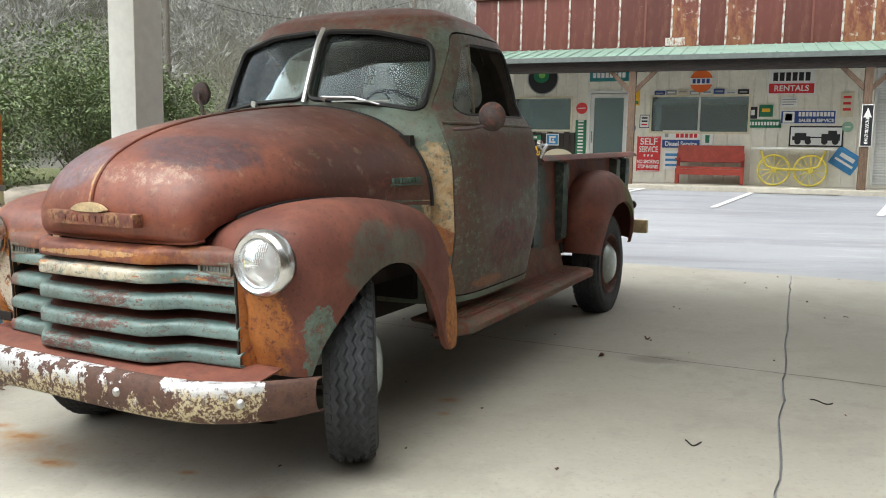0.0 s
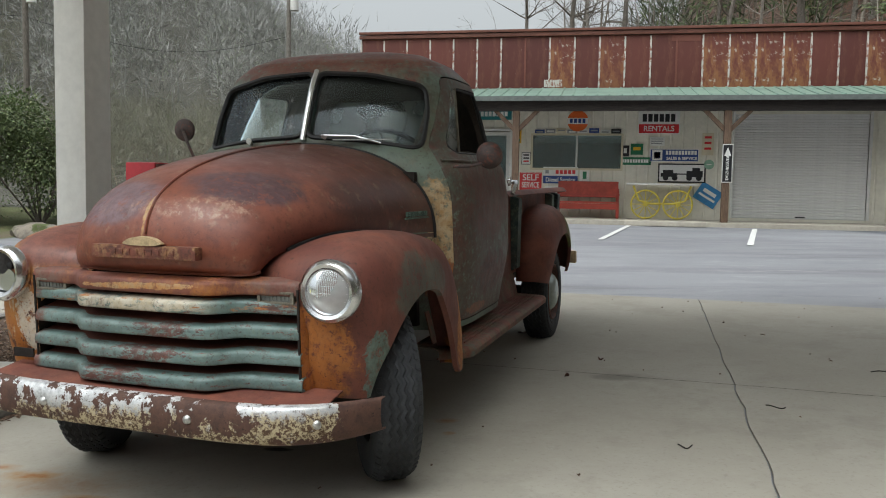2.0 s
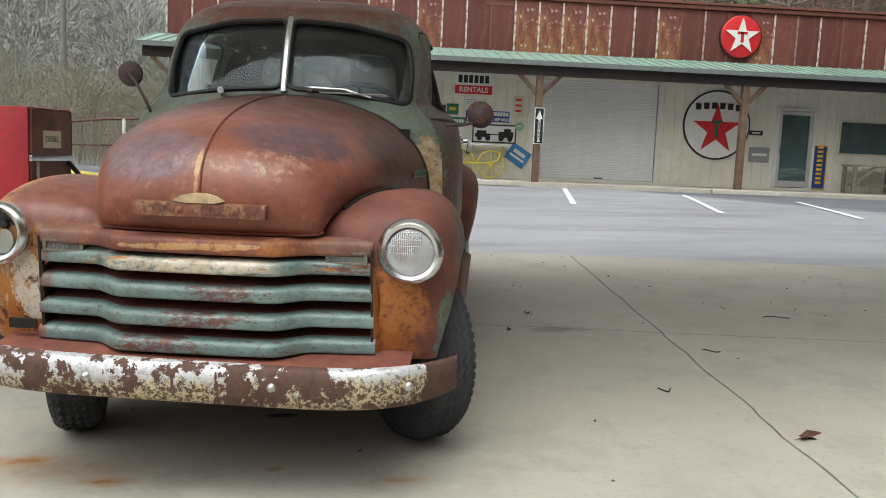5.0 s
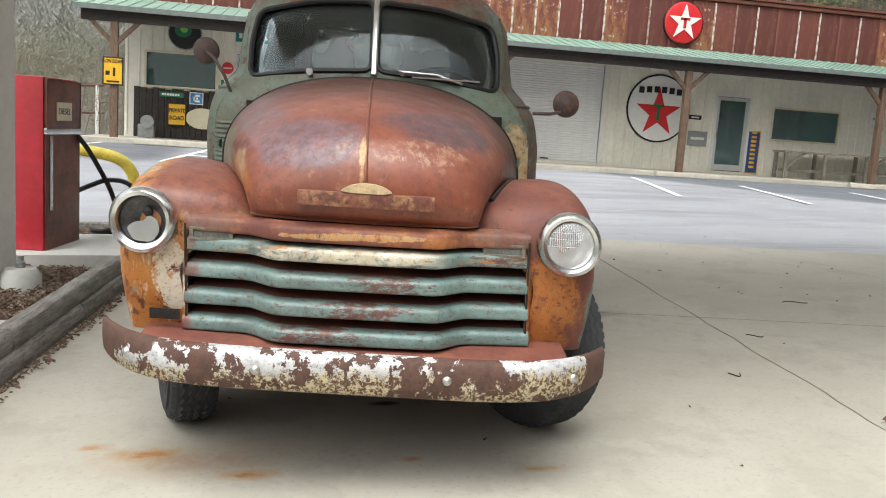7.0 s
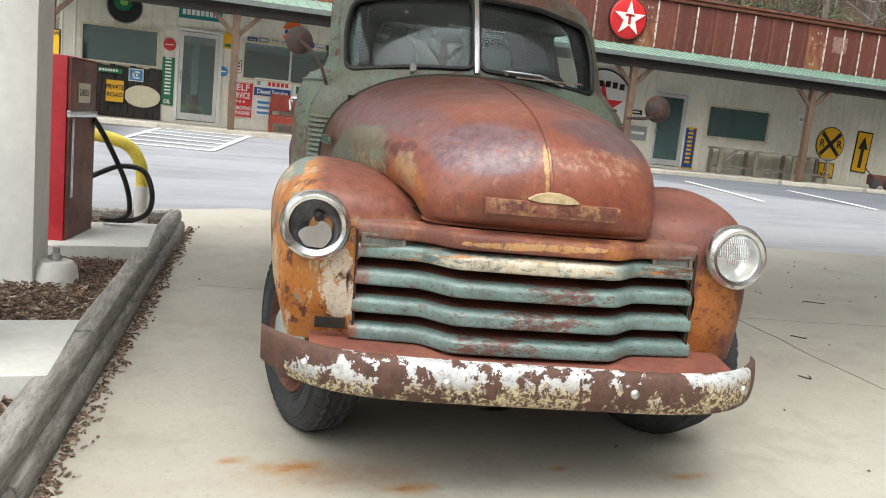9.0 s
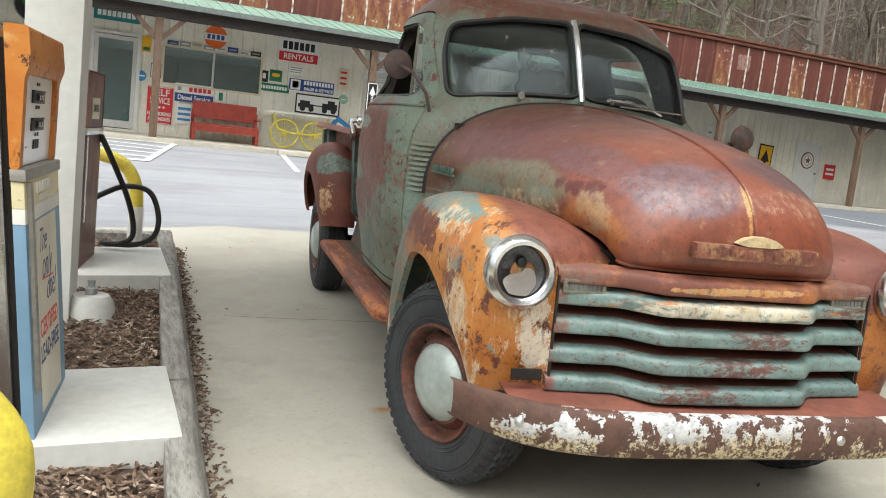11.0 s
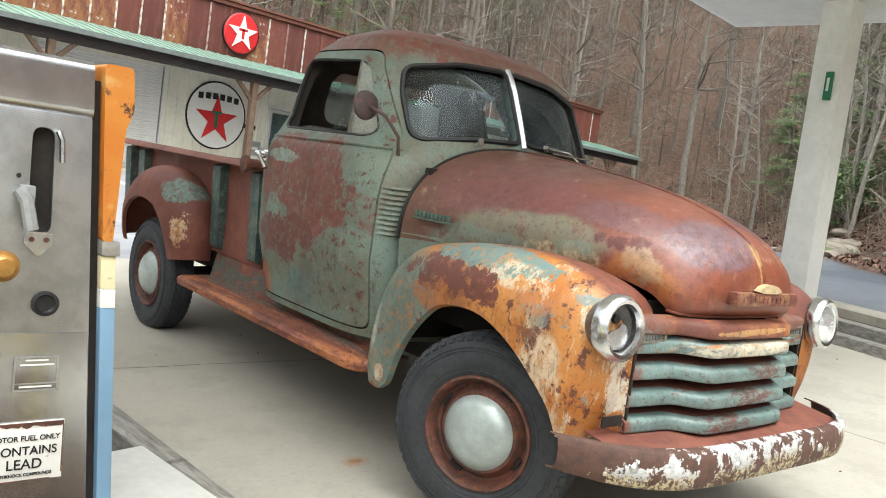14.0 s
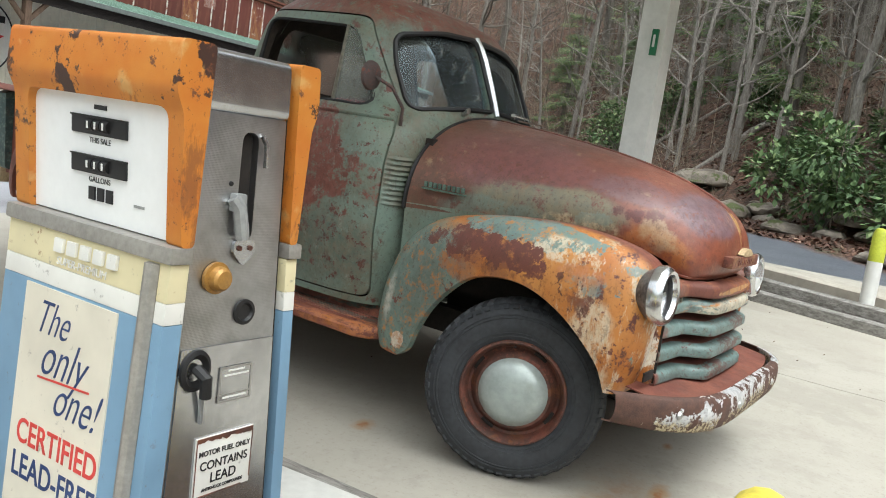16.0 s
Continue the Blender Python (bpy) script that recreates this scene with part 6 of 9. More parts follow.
def shop_door(i, x0, x1, z1):
    d = tagged(new("door_%d" % i), "closed glass shop door in a white metal frame", "door", kind="structure")
    part("door_frame", join(cuboid(x0 - 0.06, x0 + 0.02, FY - 0.06, FY + 0.08, ZF, z1), cuboid(x1 - 0.02, x1 + 0.06, FY - 0.06, FY + 0.08, ZF, z1), cuboid(x0 - 0.06, x1 + 0.06, FY - 0.06, FY + 0.08, z1, z1 + 0.07)), M_WHITE, d)
    leaf = part("door_leaf", join(cuboid(x0 + 0.025, x0 + 0.12, FY - 0.02, FY + 0.03, ZF + 0.02, z1 - 0.02), cuboid(x1 - 0.12, x1 - 0.025, FY - 0.02, FY + 0.03, ZF + 0.02, z1 - 0.02), cuboid(x0 + 0.12, x1 - 0.12, FY - 0.02, FY + 0.03, z1 - 0.12, z1 - 0.02), cuboid(x0 + 0.12, x1 - 0.12, FY - 0.02, FY + 0.03, ZF + 0.02, ZF + 0.2)), M_ALU, d)
    part("pane", cuboid(x0 + 0.12, x1 - 0.12, FY, FY + 0.008, ZF + 0.2, z1 - 0.12), M_WINDOW, d).visible_shadow = False
    part("door_handle", tube([(x0 + 0.08, FY - 0.02, 1.55), (x0 + 0.08, FY - 0.06, 1.55), (x0 + 0.08, FY - 0.06, 1.85), (x0 + 0.08, FY - 0.02, 1.85)], 0.012, 6), M_STEEL, leaf)


shop_door(1, -2.14, -1.10, 2.88)
shop_door(2, 11.90, 12.98, 2.80)
d3 = tagged(new("door_3"), "plain white metal side door, closed", "door", kind="structure")
leaf = part("door_leaf", cuboid(21.3, 22.4, FY - 0.01, FY + 0.04, ZF, 2.55, 0.006), M_WHITE, d3)
part("door_frame", join(cuboid(21.22, 21.295, FY - 0.04, FY + 0.06, ZF, 2.62), cuboid(22.405, 22.48, FY - 0.04, FY + 0.06, ZF, 2.62), cuboid(21.295, 22.405, FY - 0.04, FY + 0.06, 2.555, 2.62)), M_WHITE, d3)
part("door_handle", lathe([(0, 0.0), (0, 0.03), (-0.05, 0.03), (-0.05, 0)], 12, "y", Matrix.Translation((22.3, FY - 0.01, 1.5))), M_STEEL, leaf)
gd = tagged(new("door_4"), "closed white roll-up garage door", "door", kind="structure")
part("door_track", join(cuboid(4.87, 4.94, FY - 0.05, FY + 0.1, ZF, 3.42), cuboid(8.29, 8.36, FY - 0.05, FY + 0.1, ZF, 3.42)), M_WHITE, gd)
sl = mesh("slat", *prism([(FY + 0.05, 0.0), (FY + 0.028, 0.012), (FY + 0.022, 0.035), (FY + 0.028, 0.058), (FY + 0.05, 0.068)], 4.95, 8.28, "x"), M_SHUTTER, 40)
for i in range(41):
    o = part("slat", sl, None, gd)
    o.location = (0, 0, ZF + 0.02 + i * 0.0675)
part("bottom_rail", cuboid(4.95, 8.28, FY + 0.01, FY + 0.06, ZF, ZF + 0.03), M_ALU, gd)
part("pull_handle", cuboid(6.55, 6.8, FY - 0.01, FY + 0.01, ZF + 0.035, ZF + 0.07, 0.004), M_BLACK, gd)


# ---- signs ----
def star(r, n=5, inner=0.382, turn=0.0):
    return [((r if k % 2 == 0 else r * inner) * math.sin(turn + math.pi * k / n), (r if k % 2 == 0 else r * inner) * math.cos(turn + math.pi * k / n)) for k in range(2 * n)]


FACE = Matrix.Rotation(radians(90), 4, "X")


def sign(label, x0, x1, z0, z1, m, marks=(), words=(), edge=None, y=None, category="sign", tilt=0.0, name="sign", thick=0.02):
    """A flat sign on the wall; marks and words in fractions of its size."""
    y = FY - 0.026 if y is None else y
    w, h = x1 - x0, z1 - z0
    s = thing(name, label, category, Matrix.Translation(((x0 + x1) / 2, y, (z0 + z1) / 2)) @ Matrix.Rotation(radians(tilt), 4, "Y"))
    if edge:
        part("border", cuboid(-w / 2, w / 2, -thick * 0.5, thick * 0.5, -h / 2, h / 2, 0.003), edge, s)
        b = min(w, h) * 0.07
        part("board", cuboid(-w / 2 + b, w / 2 - b, -thick * 0.5 - 0.003, thick * 0.3, -h / 2 + b, h / 2 - b), m, s)
    else:
        part("board", cuboid(-w / 2, w / 2, -thick * 0.5, thick * 0.5, -h / 2, h / 2, 0.003), m, s)
    f = -thick * 0.5 - 0.003
    for a, b, c, d, mm in marks:
        part("mark", cuboid((a - 0.5) * w, (b - 0.5) * w, f - 0.004, f - 0.0005, (c - 0.5) * h, (d - 0.5) * h), mm, s)
    for text, cx, cz_, size, mm, *rest in words:
        letters("lettering", text, size, mm, s, Matrix.Translation(((cx - 0.5) * w, f - 0.005, (cz_ - 0.5) * h)) @ FACE, 0.001, 0.004 * (size > 0.1), squeeze=rest[0] if rest else 1.0)
    return s


def disc(r, y0, y1, n=40):
    return prism([(r * math.cos(k * math.tau / n), r * math.sin(k * math.tau / n)) for k in range(n)], y0, y1, "y")


def bars(n, z0, z1, m, a=0.1, b=0.9, gap=0.25):
    """A line of unreadable lettering as plain bars."""
    w = (b - a) / n
    return [(a + i * w, a + (i + 1 - gap) * w, z0, z1, m) for i in range(n)]


# round signs
def round_sign(name, label, x, z, r, rings, y=FY - 0.03, bits=()):
    s = thing(name, label, "sign", Matrix.Translation((x, y, z)))
    for i, (q, m) in enumerate(rings):
        part("disc" if i == 0 else "ring", disc(r * q, -0.012 - 0.004 * i, 0.012), m, s)
    f = -0.016 - 0.004 * len(rings)
    for poly, m in bits:
        part("emblem", prism([(px * r, pz * r) for px, pz in poly], f, f + 0.006, "y"), m, s)
        f -= 0.003
    return s


lit = thing("star_sign", "domed red round sign with a white star", "sign", Matrix.Translation((10.5, FY - 0.06, 4.79)))
part("disc", lathe([(0.0, 0.60), (-0.10, 0.60), (-0.15, 0.56), (-0.18, 0.4), (-0.19, 0.0)], 44, "y"), M_RED, lit)
part("rim", lathe([(0.0, 0.605), (-0.11, 0.615), (-0.115, 0.60)], 44, "y"), M_BLACK_S, lit)
part("star", prism(star(0.52), -0.205, -0.15, "y"), M_WHITE_S, lit)
part("emblem", join(cuboid(-0.045, 0.045, -0.212, -0.2, -0.17, 0.13), cuboid(-0.15, 0.15, -0.212, -0.2, 0.06, 0.13)), M_RED, lit)
round_sign("round_star_sign", "large white round sign with red star, black edge", 10.05, 2.29, 1.0, [(1.0, M_BLACK_S), (0.95, M_WHITE_S)], FY - 0.03,
           [([(px, pz - 0.13) for px, pz in star(0.74)], M_RED), ([(-0.05, -0.35), (0.05, -0.35), (0.05, 0.12), (-0.05, 0.12)], M_GREEN_S), ([(-0.17, 0.05), (0.17, 0.05), (0.17, 0.12), (-0.17, 0.12)], M_GREEN_S)]
           + [([(-0.66 + i * 0.235, 0.40 + 0.06 * math.cos((i - 2.5) * 0.5)), (-0.50 + i * 0.235, 0.40 + 0.06 * math.cos((i - 2.5) * 0.5)), (-0.50 + i * 0.235, 0.58 + 0.06 * math.cos((i - 2.5) * 0.5)), (-0.66 + i * 0.235, 0.58 + 0.06 * math.cos((i - 2.5) * 0.5))], M_BLACK_S) for i in range(6)])
round_sign("round_fuel_sign", "orange, white and blue round fuel sign", 0.76, 3.17, 0.29, [(1.0, M_ORANGE_S)], FY - 0.03, [([(-0.98, -0.3), (0.98, -0.3), (0.98, 0.28), (-0.98, 0.28)], M_WHITE_S)] + [([(-0.75 + i * 0.4, -0.2), (-0.48 + i * 0.4, -0.2), (-0.48 + i * 0.4, 0.2), (-0.75 + i * 0.4, 0.2)], M_BLUE_S) for i in range(4)])
round_sign("round_drink_sign", "small round red drink sign", -2.36, 2.48, 0.155, [(1.0, M_RED)], FY - 0.03, [([(-0.7, -0.12), (0.7, -0.05), (0.7, 0.12), (-0.7, 0.05)], M_WHITE_S)])
round_sign("green_round_sign", "dark round sign with a bright green curl", -3.48, 3.30, 0.44, [(1.0, M_GREY_S), (0.93, M_BLACK_S)], FY - 0.05, [([(-0.1 + 0.5 * math.cos(a), 0.15 + 0.42 * math.sin(a)) for a in np.linspace(0, 5.8, 20)], M_GREEN_S), ([(-0.05 + 0.22 * math.cos(a), 0.2 + 0.18 * math.sin(a)) for a in np.linspace(0, 5.8, 14)], plain("leaf_green_sign", (0.25, 0.55, 0.12), 0.5))])
round_sign("blue_round_sign", "small round light blue sign", -1.0, 1.95, 0.13, [(1.0, M_BLUE_L)], FY - 0.03, [([(-0.7, -0.1), (0.7, -0.1), (0.7, 0.15), (-0.7, 0.15)], M_WHITE_S)])
round_sign("round_green_sign", "small round pale green sign", 4.30, 2.0, 0.13, [(1.0, plain("pale_green_sign", (0.3, 0.5, 0.36), 0.5))], FY - 0.03, [([(-0.5, -0.1), (0.5, -0.1), (0.5, 0.1), (-0.5, 0.1)], M_WHITE_S)])
round_sign("door_star_sign", "round white sign with brown star on the door", 21.85, 1.95, 0.30, [(1.0, M_CAPPING), (0.86, M_WHITE_S), (0.62, M_CAPPING), (0.56, M_WHITE_S)], FY - 0.03, [(star(0.5), M_CAPPING)])
round_sign("rail_crossing_sign", "yellow round railway crossing sign with black cross", 18.49, 1.79, 0.56, [(1.0, M_BLACK_S), (0.95, M_YELLOW)], FY - 0.03,
           [([(-0.72, 0.56), (-0.56, 0.72), (0.72, -0.56), (0.56, -0.72)], M_BLACK_S), ([(0.72, 0.56), (0.56, 0.72), (-0.72, -0.56), (-0.56, -0.72)], M_BLACK_S)])
rr = bpy.data.objects["rail_crossing_sign"]
for s in (-1, 1):
    letters("lettering", "R", 0.34, M_BLACK_S, rr, Matrix.Translation((s * 0.34, -0.034, 0)) @ FACE, 0.001, 0.006)
# flat signs
sign("red and white vehicle rental sign", 2.40, 3.50, 2.82, 3.44, M_WHITE_S, [(0.02, 0.98, 0.03, 0.42, M_RED)] + bars(6, 0.53, 0.87, M_BLACK_S, 0.1, 0.92), [("RENTALS", 0.5, 0.22, 0.20, M_WHITE_S)])
sign("red self service sign with white letters", -0.82, -0.20, 0.79, 1.73, M_RED, [(0.05, 0.95, 0.975, 0.99, M_WHITE_S), (0.05, 0.95, 0.01, 0.025, M_WHITE_S)], [("SELF", 0.5, 0.84, 0.24, M_WHITE_S), ("SERVICE", 0.5, 0.62, 0.22, M_WHITE_S, 0.62), ("* * *", 0.5, 0.42, 0.14, M_WHITE_S), ("NO SMOKING", 0.5, 0.27, 0.13, M_WHITE_S, 0.7), ("STOP ENGINES", 0.5, 0.13, 0.13, M_WHITE_S, 0.62)])
sign("white and dark blue diesel service sign", -0.16, 0.80, 1.43, 1.89, M_WHITE_S, [(0.0, 1.0, 0.0, 0.46, M_BLUE_S), (0.06, 0.16, 0.6, 0.85, M_GREY_S)] + bars(5, 0.58, 0.88, M_RED, 0.36, 0.96), [("Diesel Service", 0.5, 0.22, 0.17, M_WHITE_S, 0.85)])
sign("teal tyre sign over the door", -2.17, -1.09, 3.20, 3.52, M_TEAL_S, bars(8, 0.3, 0.72, M_WHITE_S, 0.08, 0.92))
sign("tall dark green oil sign with white letters", -2.52, -2.22, 0.93, 2.16, M_GREEN_S, [(0.25, 0.75, 0.955 - i * 0.073, 1.0 - i * 0.073 - 0.008, M_WHITE_S) for i in range(11)], [("OIL", 0.5, 0.07, 0.14, M_WHITE_S, 0.8)])
sign("green street name sign, lettering worn", -4.09, -3.47, 1.60, 1.73, M_GREEN_S, bars(7, 0.3, 0.75, M_WHITE_S, 0.1, 0.85), y=FY - 0.125)
sign("green street name sign by the window", 1.94, 2.77, 1.97, 2.18, M_GREEN_S, bars(10, 0.3, 0.72, M_WHITE_S, 0.06, 0.94))
sign("yellow private road sign", -3.88, -3.39, 0.85, 1.46, M_YELLOW, [], [("PRIVATE", 0.5, 0.66, 0.16, M_BLACK_S, 0.7), ("ROAD", 0.5, 0.34, 0.16, M_BLACK_S, 0.85)], M_BLACK_S, y=FY - 0.125)
sign("blue engine maker sign with white mark", -3.32, -2.96, 1.45, 1.77, M_BLUE_L, [(0.25, 0.4, 0.2, 0.8, M_WHITE_S), (0.25, 0.75, 0.65, 0.8, M_WHITE_S), (0.25, 0.75, 0.2, 0.35, M_WHITE_S), (0.5, 0.62, 0.42, 0.58, M_WHITE_S)], [], M_WHITE_S, y=FY - 0.125)
egg = thing("oval_sign", "blank cream oval sign leaning on the wall", "sign", Matrix.Translation((-2.97, FY - 0.10, 1.08)))
part("board", prism([(0.44 * math.cos(a), 0.28 * math.sin(a)) for a in np.linspace(0, math.tau, 36, endpoint=False)], -0.02, 0.02, "y"), M_CREAM_S, egg)
sign("blue and white car maker service sign", 2.73, 4.03, 2.06, 2.42, M_BLUE_S, bars(10, 0.55, 0.85, M_WHITE_S, 0.33, 0.97) + [(0.05, 0.26, 0.12, 0.88, M_WHITE_S), (0.09, 0.22, 0.25, 0.75, M_BLUE_S)], [("SALES & SERVICE", 0.65, 0.26, 0.11, M_WHITE_S)], M_WHITE_S)
tow = sign("white sign with black tow truck drawing", 2.97, 4.22, 1.50, 2.02, M_WHITE_S, [(0.06, 0.40, 0.30, 0.5, M_BLACK_S), (0.60, 0.94, 0.30, 0.62, M_BLACK_S), (0.10, 0.32, 0.5, 0.66, M_BLACK_S), (0.36, 0.62, 0.42, 0.48, M_BLACK_S), (0.72, 0.88, 0.62, 0.78, M_BLACK_S)], [], M_BLACK_S)
for px in (-0.42, -0.18, 0.20, 0.45):
    part("mark", moved(disc(0.075, -0.022, -0.01, 20), Matrix.Translation((px, 0, -0.13))), M_BLACK_S, tow)
sign("small white paper notice", 2.72, 3.12, 2.50, 2.74, M_WHITE_S, [(0.1, 0.9, 0.7, 0.8, M_GREY_S), (0.1, 0.9, 0.45, 0.55, M_GREY_S), (0.1, 0.8, 0.2, 0.3, M_GREY_S)])
sign("tall faded pinkish notice", 4.10, 4.40, 2.25, 2.85, M_CREAM_S, [(0.2, 0.8, 0.75, 0.85, M_RED), (0.2, 0.8, 0.5, 0.6, M_RED), (0.2, 0.8, 0.25, 0.35, M_RED)])
sign("small green and yellow sign", 2.22, 2.55, 2.25, 2.55, M_GREEN_S, [(0.2, 0.8, 0.4, 0.7, M_YELLOW)])
sign("small black sign with white mark", 1.97, 2.18, 2.20, 2.50, M_BLACK_S, [(0.3, 0.7, 0.3, 0.75, M_WHITE_S)])
sign("small yellow tin sign", -1.02, -0.80, 2.55, 2.95, M_YELLOW, [(0.15, 0.85, 0.1, 0.3, M_GREEN_S)])
sign("narrow white notice with black edge", -0.78, -0.52, 1.95, 2.30, M_WHITE_S, [(0.2, 0.8, 0.7, 0.82, M_BLACK_S), (0.2, 0.8, 0.45, 0.57, M_BLACK_S), (0.2, 0.8, 0.2, 0.32, M_RED)], [], M_BLACK_S)
sign("pale blue notice below the window", -0.10, 0.30, 0.85, 1.35, M_WHITE_S, [(0.1, 0.9, 0.72, 0.86, M_BLUE_L), (0.1, 0.9, 0.45, 0.58, M_BLUE_L), (0.1, 0.9, 0.18, 0.3, M_BLUE_L)])
sign("white card with dark figure", 0.86, 1.12, 1.50, 1.84, M_WHITE_S, [(0.3, 0.7, 0.2, 0.8, M_GREEN_S)])
sign("tilted bright blue drink sign", 3.99, 4.62, 0.92, 1.42, M_BLUE_L, [(0.12, 0.88, 0.3, 0.42, M_WHITE_S), (0.2, 0.8, 0.55, 0.75, M_WHITE_S)], tilt=32)
sign("grey metal script sign board", 11.08, 11.70, 1.27, 1.71, M_GREY_S, [(0.15, 0.85, 0.42, 0.6, M_WHITE_S)])
sign("small black sign on the siding", 11.05, 11.45, 2.05, 2.18, M_BLACK_S, [(0.2, 0.8, 0.35, 0.65, M_WHITE_S)])
sign("tall blue and yellow tyre sign", 13.02, 13.45, 0.55, 1.84, M_BLUE_S, [(0.3, 0.7, 0.93 - i * 0.1, 0.985 - i * 0.1, M_YELLOW) for i in range(9)], [], M_YELLOW)
sign("yellow square speed sign", 18.17, 18.80, 0.66, 1.17, M_YELLOW, [], [("15", 0.5, 0.66, 0.30, M_BLACK_S), ("M.P.H.", 0.5, 0.24, 0.16, M_BLACK_S)], M_BLACK_S)
arrow = sign("yellow arrow sign with black arrow", 19.50, 20.13, 0.95, 2.32, M_YELLOW, [(0.39, 0.61, 0.12, 0.62, M_BLACK_S)], [], M_BLACK_S, tilt=3)
part("mark", prism([(-0.2, 0.1), (0.2, 0.1), (0.0, 0.52)], -0.020, -0.014, "y"), M_BLACK_S, arrow)
sign("red sign with white bars", 22.75, 23.3, 1.35, 1.9, M_RED, [(0.15, 0.85, 0.6, 0.75, M_WHITE_S), (0.15, 0.85, 0.3, 0.45, M_WHITE_S)])
sign("small white notice by the post", 17.1, 17.35, 2.3, 2.65, M_WHITE_S, [(0.2, 0.8, 0.4, 0.6, M_GREY_S)])
ow = sign("black and white one way sign on a porch post", 4.37, 4.62, 1.49, 2.43, M_BLACK_S, [(0.36, 0.64, 0.06, 0.72, M_WHITE_S)], [], M_WHITE_S, 17.79)
part("mark", prism([(-0.085, 0.18), (0.085, 0.18), (0.0, 0.40)], -0.022, -0.016, "y"), M_WHITE_S, ow)
letters("lettering", "ONE WAY", 0.115, M_BLACK_S, ow, Matrix.Translation((0, -0.0235, -0.11)) @ FACE @ Matrix.Rotation(radians(90), 4, "Z"), 0.0006, 0.002)
slow = sign("yellow slow down sign with black figures", -5.10, -4.62, 1.75, 2.42, M_YELLOW, [(0.15, 0.35, 0.35, 0.5, M_BLACK_S), (0.5, 0.62, 0.32, 0.62, M_BLACK_S), (0.2, 0.8, 0.1, 0.16, M_BLACK_S)], [("SLOW DOWN", 0.5, 0.84, 0.12, M_BLACK_S, 0.62)], M_BLACK_S, 17.78)
# licence plates over the middle window, as plain tin plates
for i, m in enumerate((M_BLUE_S, M_GREY_S, M_CREAM_S, M_GREY_S, M_WHITE_S, M_BLUE_S, M_WHITE_S, M_BLACK_S)):
    sign("old tin plate above the window", -0.42 + i * 0.30, -0.15 + i * 0.30, 2.80 + 0.02 * (i % 3), 2.93 + 0.02 * (i % 3), m, [(0.15, 0.85, 0.35, 0.65, M_GREY_S if m is not M_GREY_S else M_WHITE_S)], category="plate", name="tin_plate")
# dark board fence below the left window
fb = thing("dark_board_panel", "dark stained boards leaning below the window", "panel", Matrix.Translation((0, 0, 0)))
for i in range(14):
    part("board", cuboid(-4.75 + i * 0.16, -4.60 + i * 0.16, FY - 0.07, FY - 0.02, ZF - 0.06, 1.83 - 0.02 * (i % 3), 0.004), M_BEAM, fb)
eng = thing("old_engine_part", "grey cast engine part on the walkway", "engine", Matrix.Translation((-4.35, FY - 0.45, 0.5)))
part("casting", join(cuboid(-0.2, 0.2, -0.15, 0.15, 0, 0.35, 0.03), lathe([(-0.05, 0.0), (-0.05, 0.17), (0.05, 0.17), (0.05, 0)], 18, "y", Matrix.Translation((0.05, -0.17, 0.42)))), M_GREY_S, eng)

# bench
bench = thing("bench", "red painted wooden bench with worn slats", "bench", Matrix.Translation((1.10, FY - 0.45, 0.5)))
part("backrest", moved(cuboid(-0.82, 0.82, -0.025, 0.025, -0.22, 0.22, 0.01), Matrix.Translation((0, 0.22, 0.78)) @ Matrix.Rotation(radians(-10), 4, "X")), M_RED_OLD, bench)
part("seat", cuboid(-0.82, 0.82, -0.25, 0.2, 0.40, 0.45, 0.01), M_RED_OLD, bench)
part("front_rail", cuboid(-0.80, 0.80, -0.24, -0.21, 0.24, 0.395), M_RED_OLD, bench)
for x in (-0.80, 0.80):
    part("leg", cuboid(x - 0.04, x + 0.04, -0.22, -0.14, 0, 0.398), M_RED_OLD, bench)
    part("leg", cuboid(x - 0.04, x + 0.04, 0.16, 0.24, 0, 0.80), M_RED_OLD, bench)
    part("armrest", cuboid(x - 0.05, x + 0.05, -0.26, 0.2, 0.62, 0.66, 0.01), M_RED_OLD, bench)
# wagon-wheel table
cart = thing("wagon_wheel_table", "white topped table on two yellow wagon wheels", "table", Matrix.Translation((3.06, FY - 0.42, 0.5)))
part("tabletop", cuboid(-0.92, 0.92, -0.24, 0.24, 0.92, 0.97, 0.008), M_WHITE, cart)
for x in (-0.42, 0.42):
    c = Matrix.Translation((x, -0.08, 0.40))
    wl = part("wheel", tube([c @ Vector((0.375 * math.cos(a), 0, 0.375 * math.sin(a))) for a in np.linspace(0, math.tau, 41)], 0.024, 8), M_YELLOW_G, cart)
    part("hub", lathe([(-0.09, 0.0), (-0.09, 0.06), (0.09, 0.06), (0.09, 0.0)], 14, "y", c), M_YELLOW_G, wl)
    for k in range(12):
        a = k * math.tau / 12
        part("spoke", tube([c @ Vector((0.05 * math.cos(a), 0, 0.05 * math.sin(a))), c @ Vector((0.37 * math.cos(a), 0, 0.37 * math.sin(a)))], 0.012, 6), M_YELLOW_G, wl)
part("axle_frame", tube([(-0.75, -0.1, 0.9), (-0.6, -0.1, 0.5), (-0.3, -0.1, 0.42), (0.3, -0.1, 0.42), (0.6, -0.1, 0.5), (0.75, -0.1, 0.9)], 0.03, 8), M_YELLOW_G, cart)
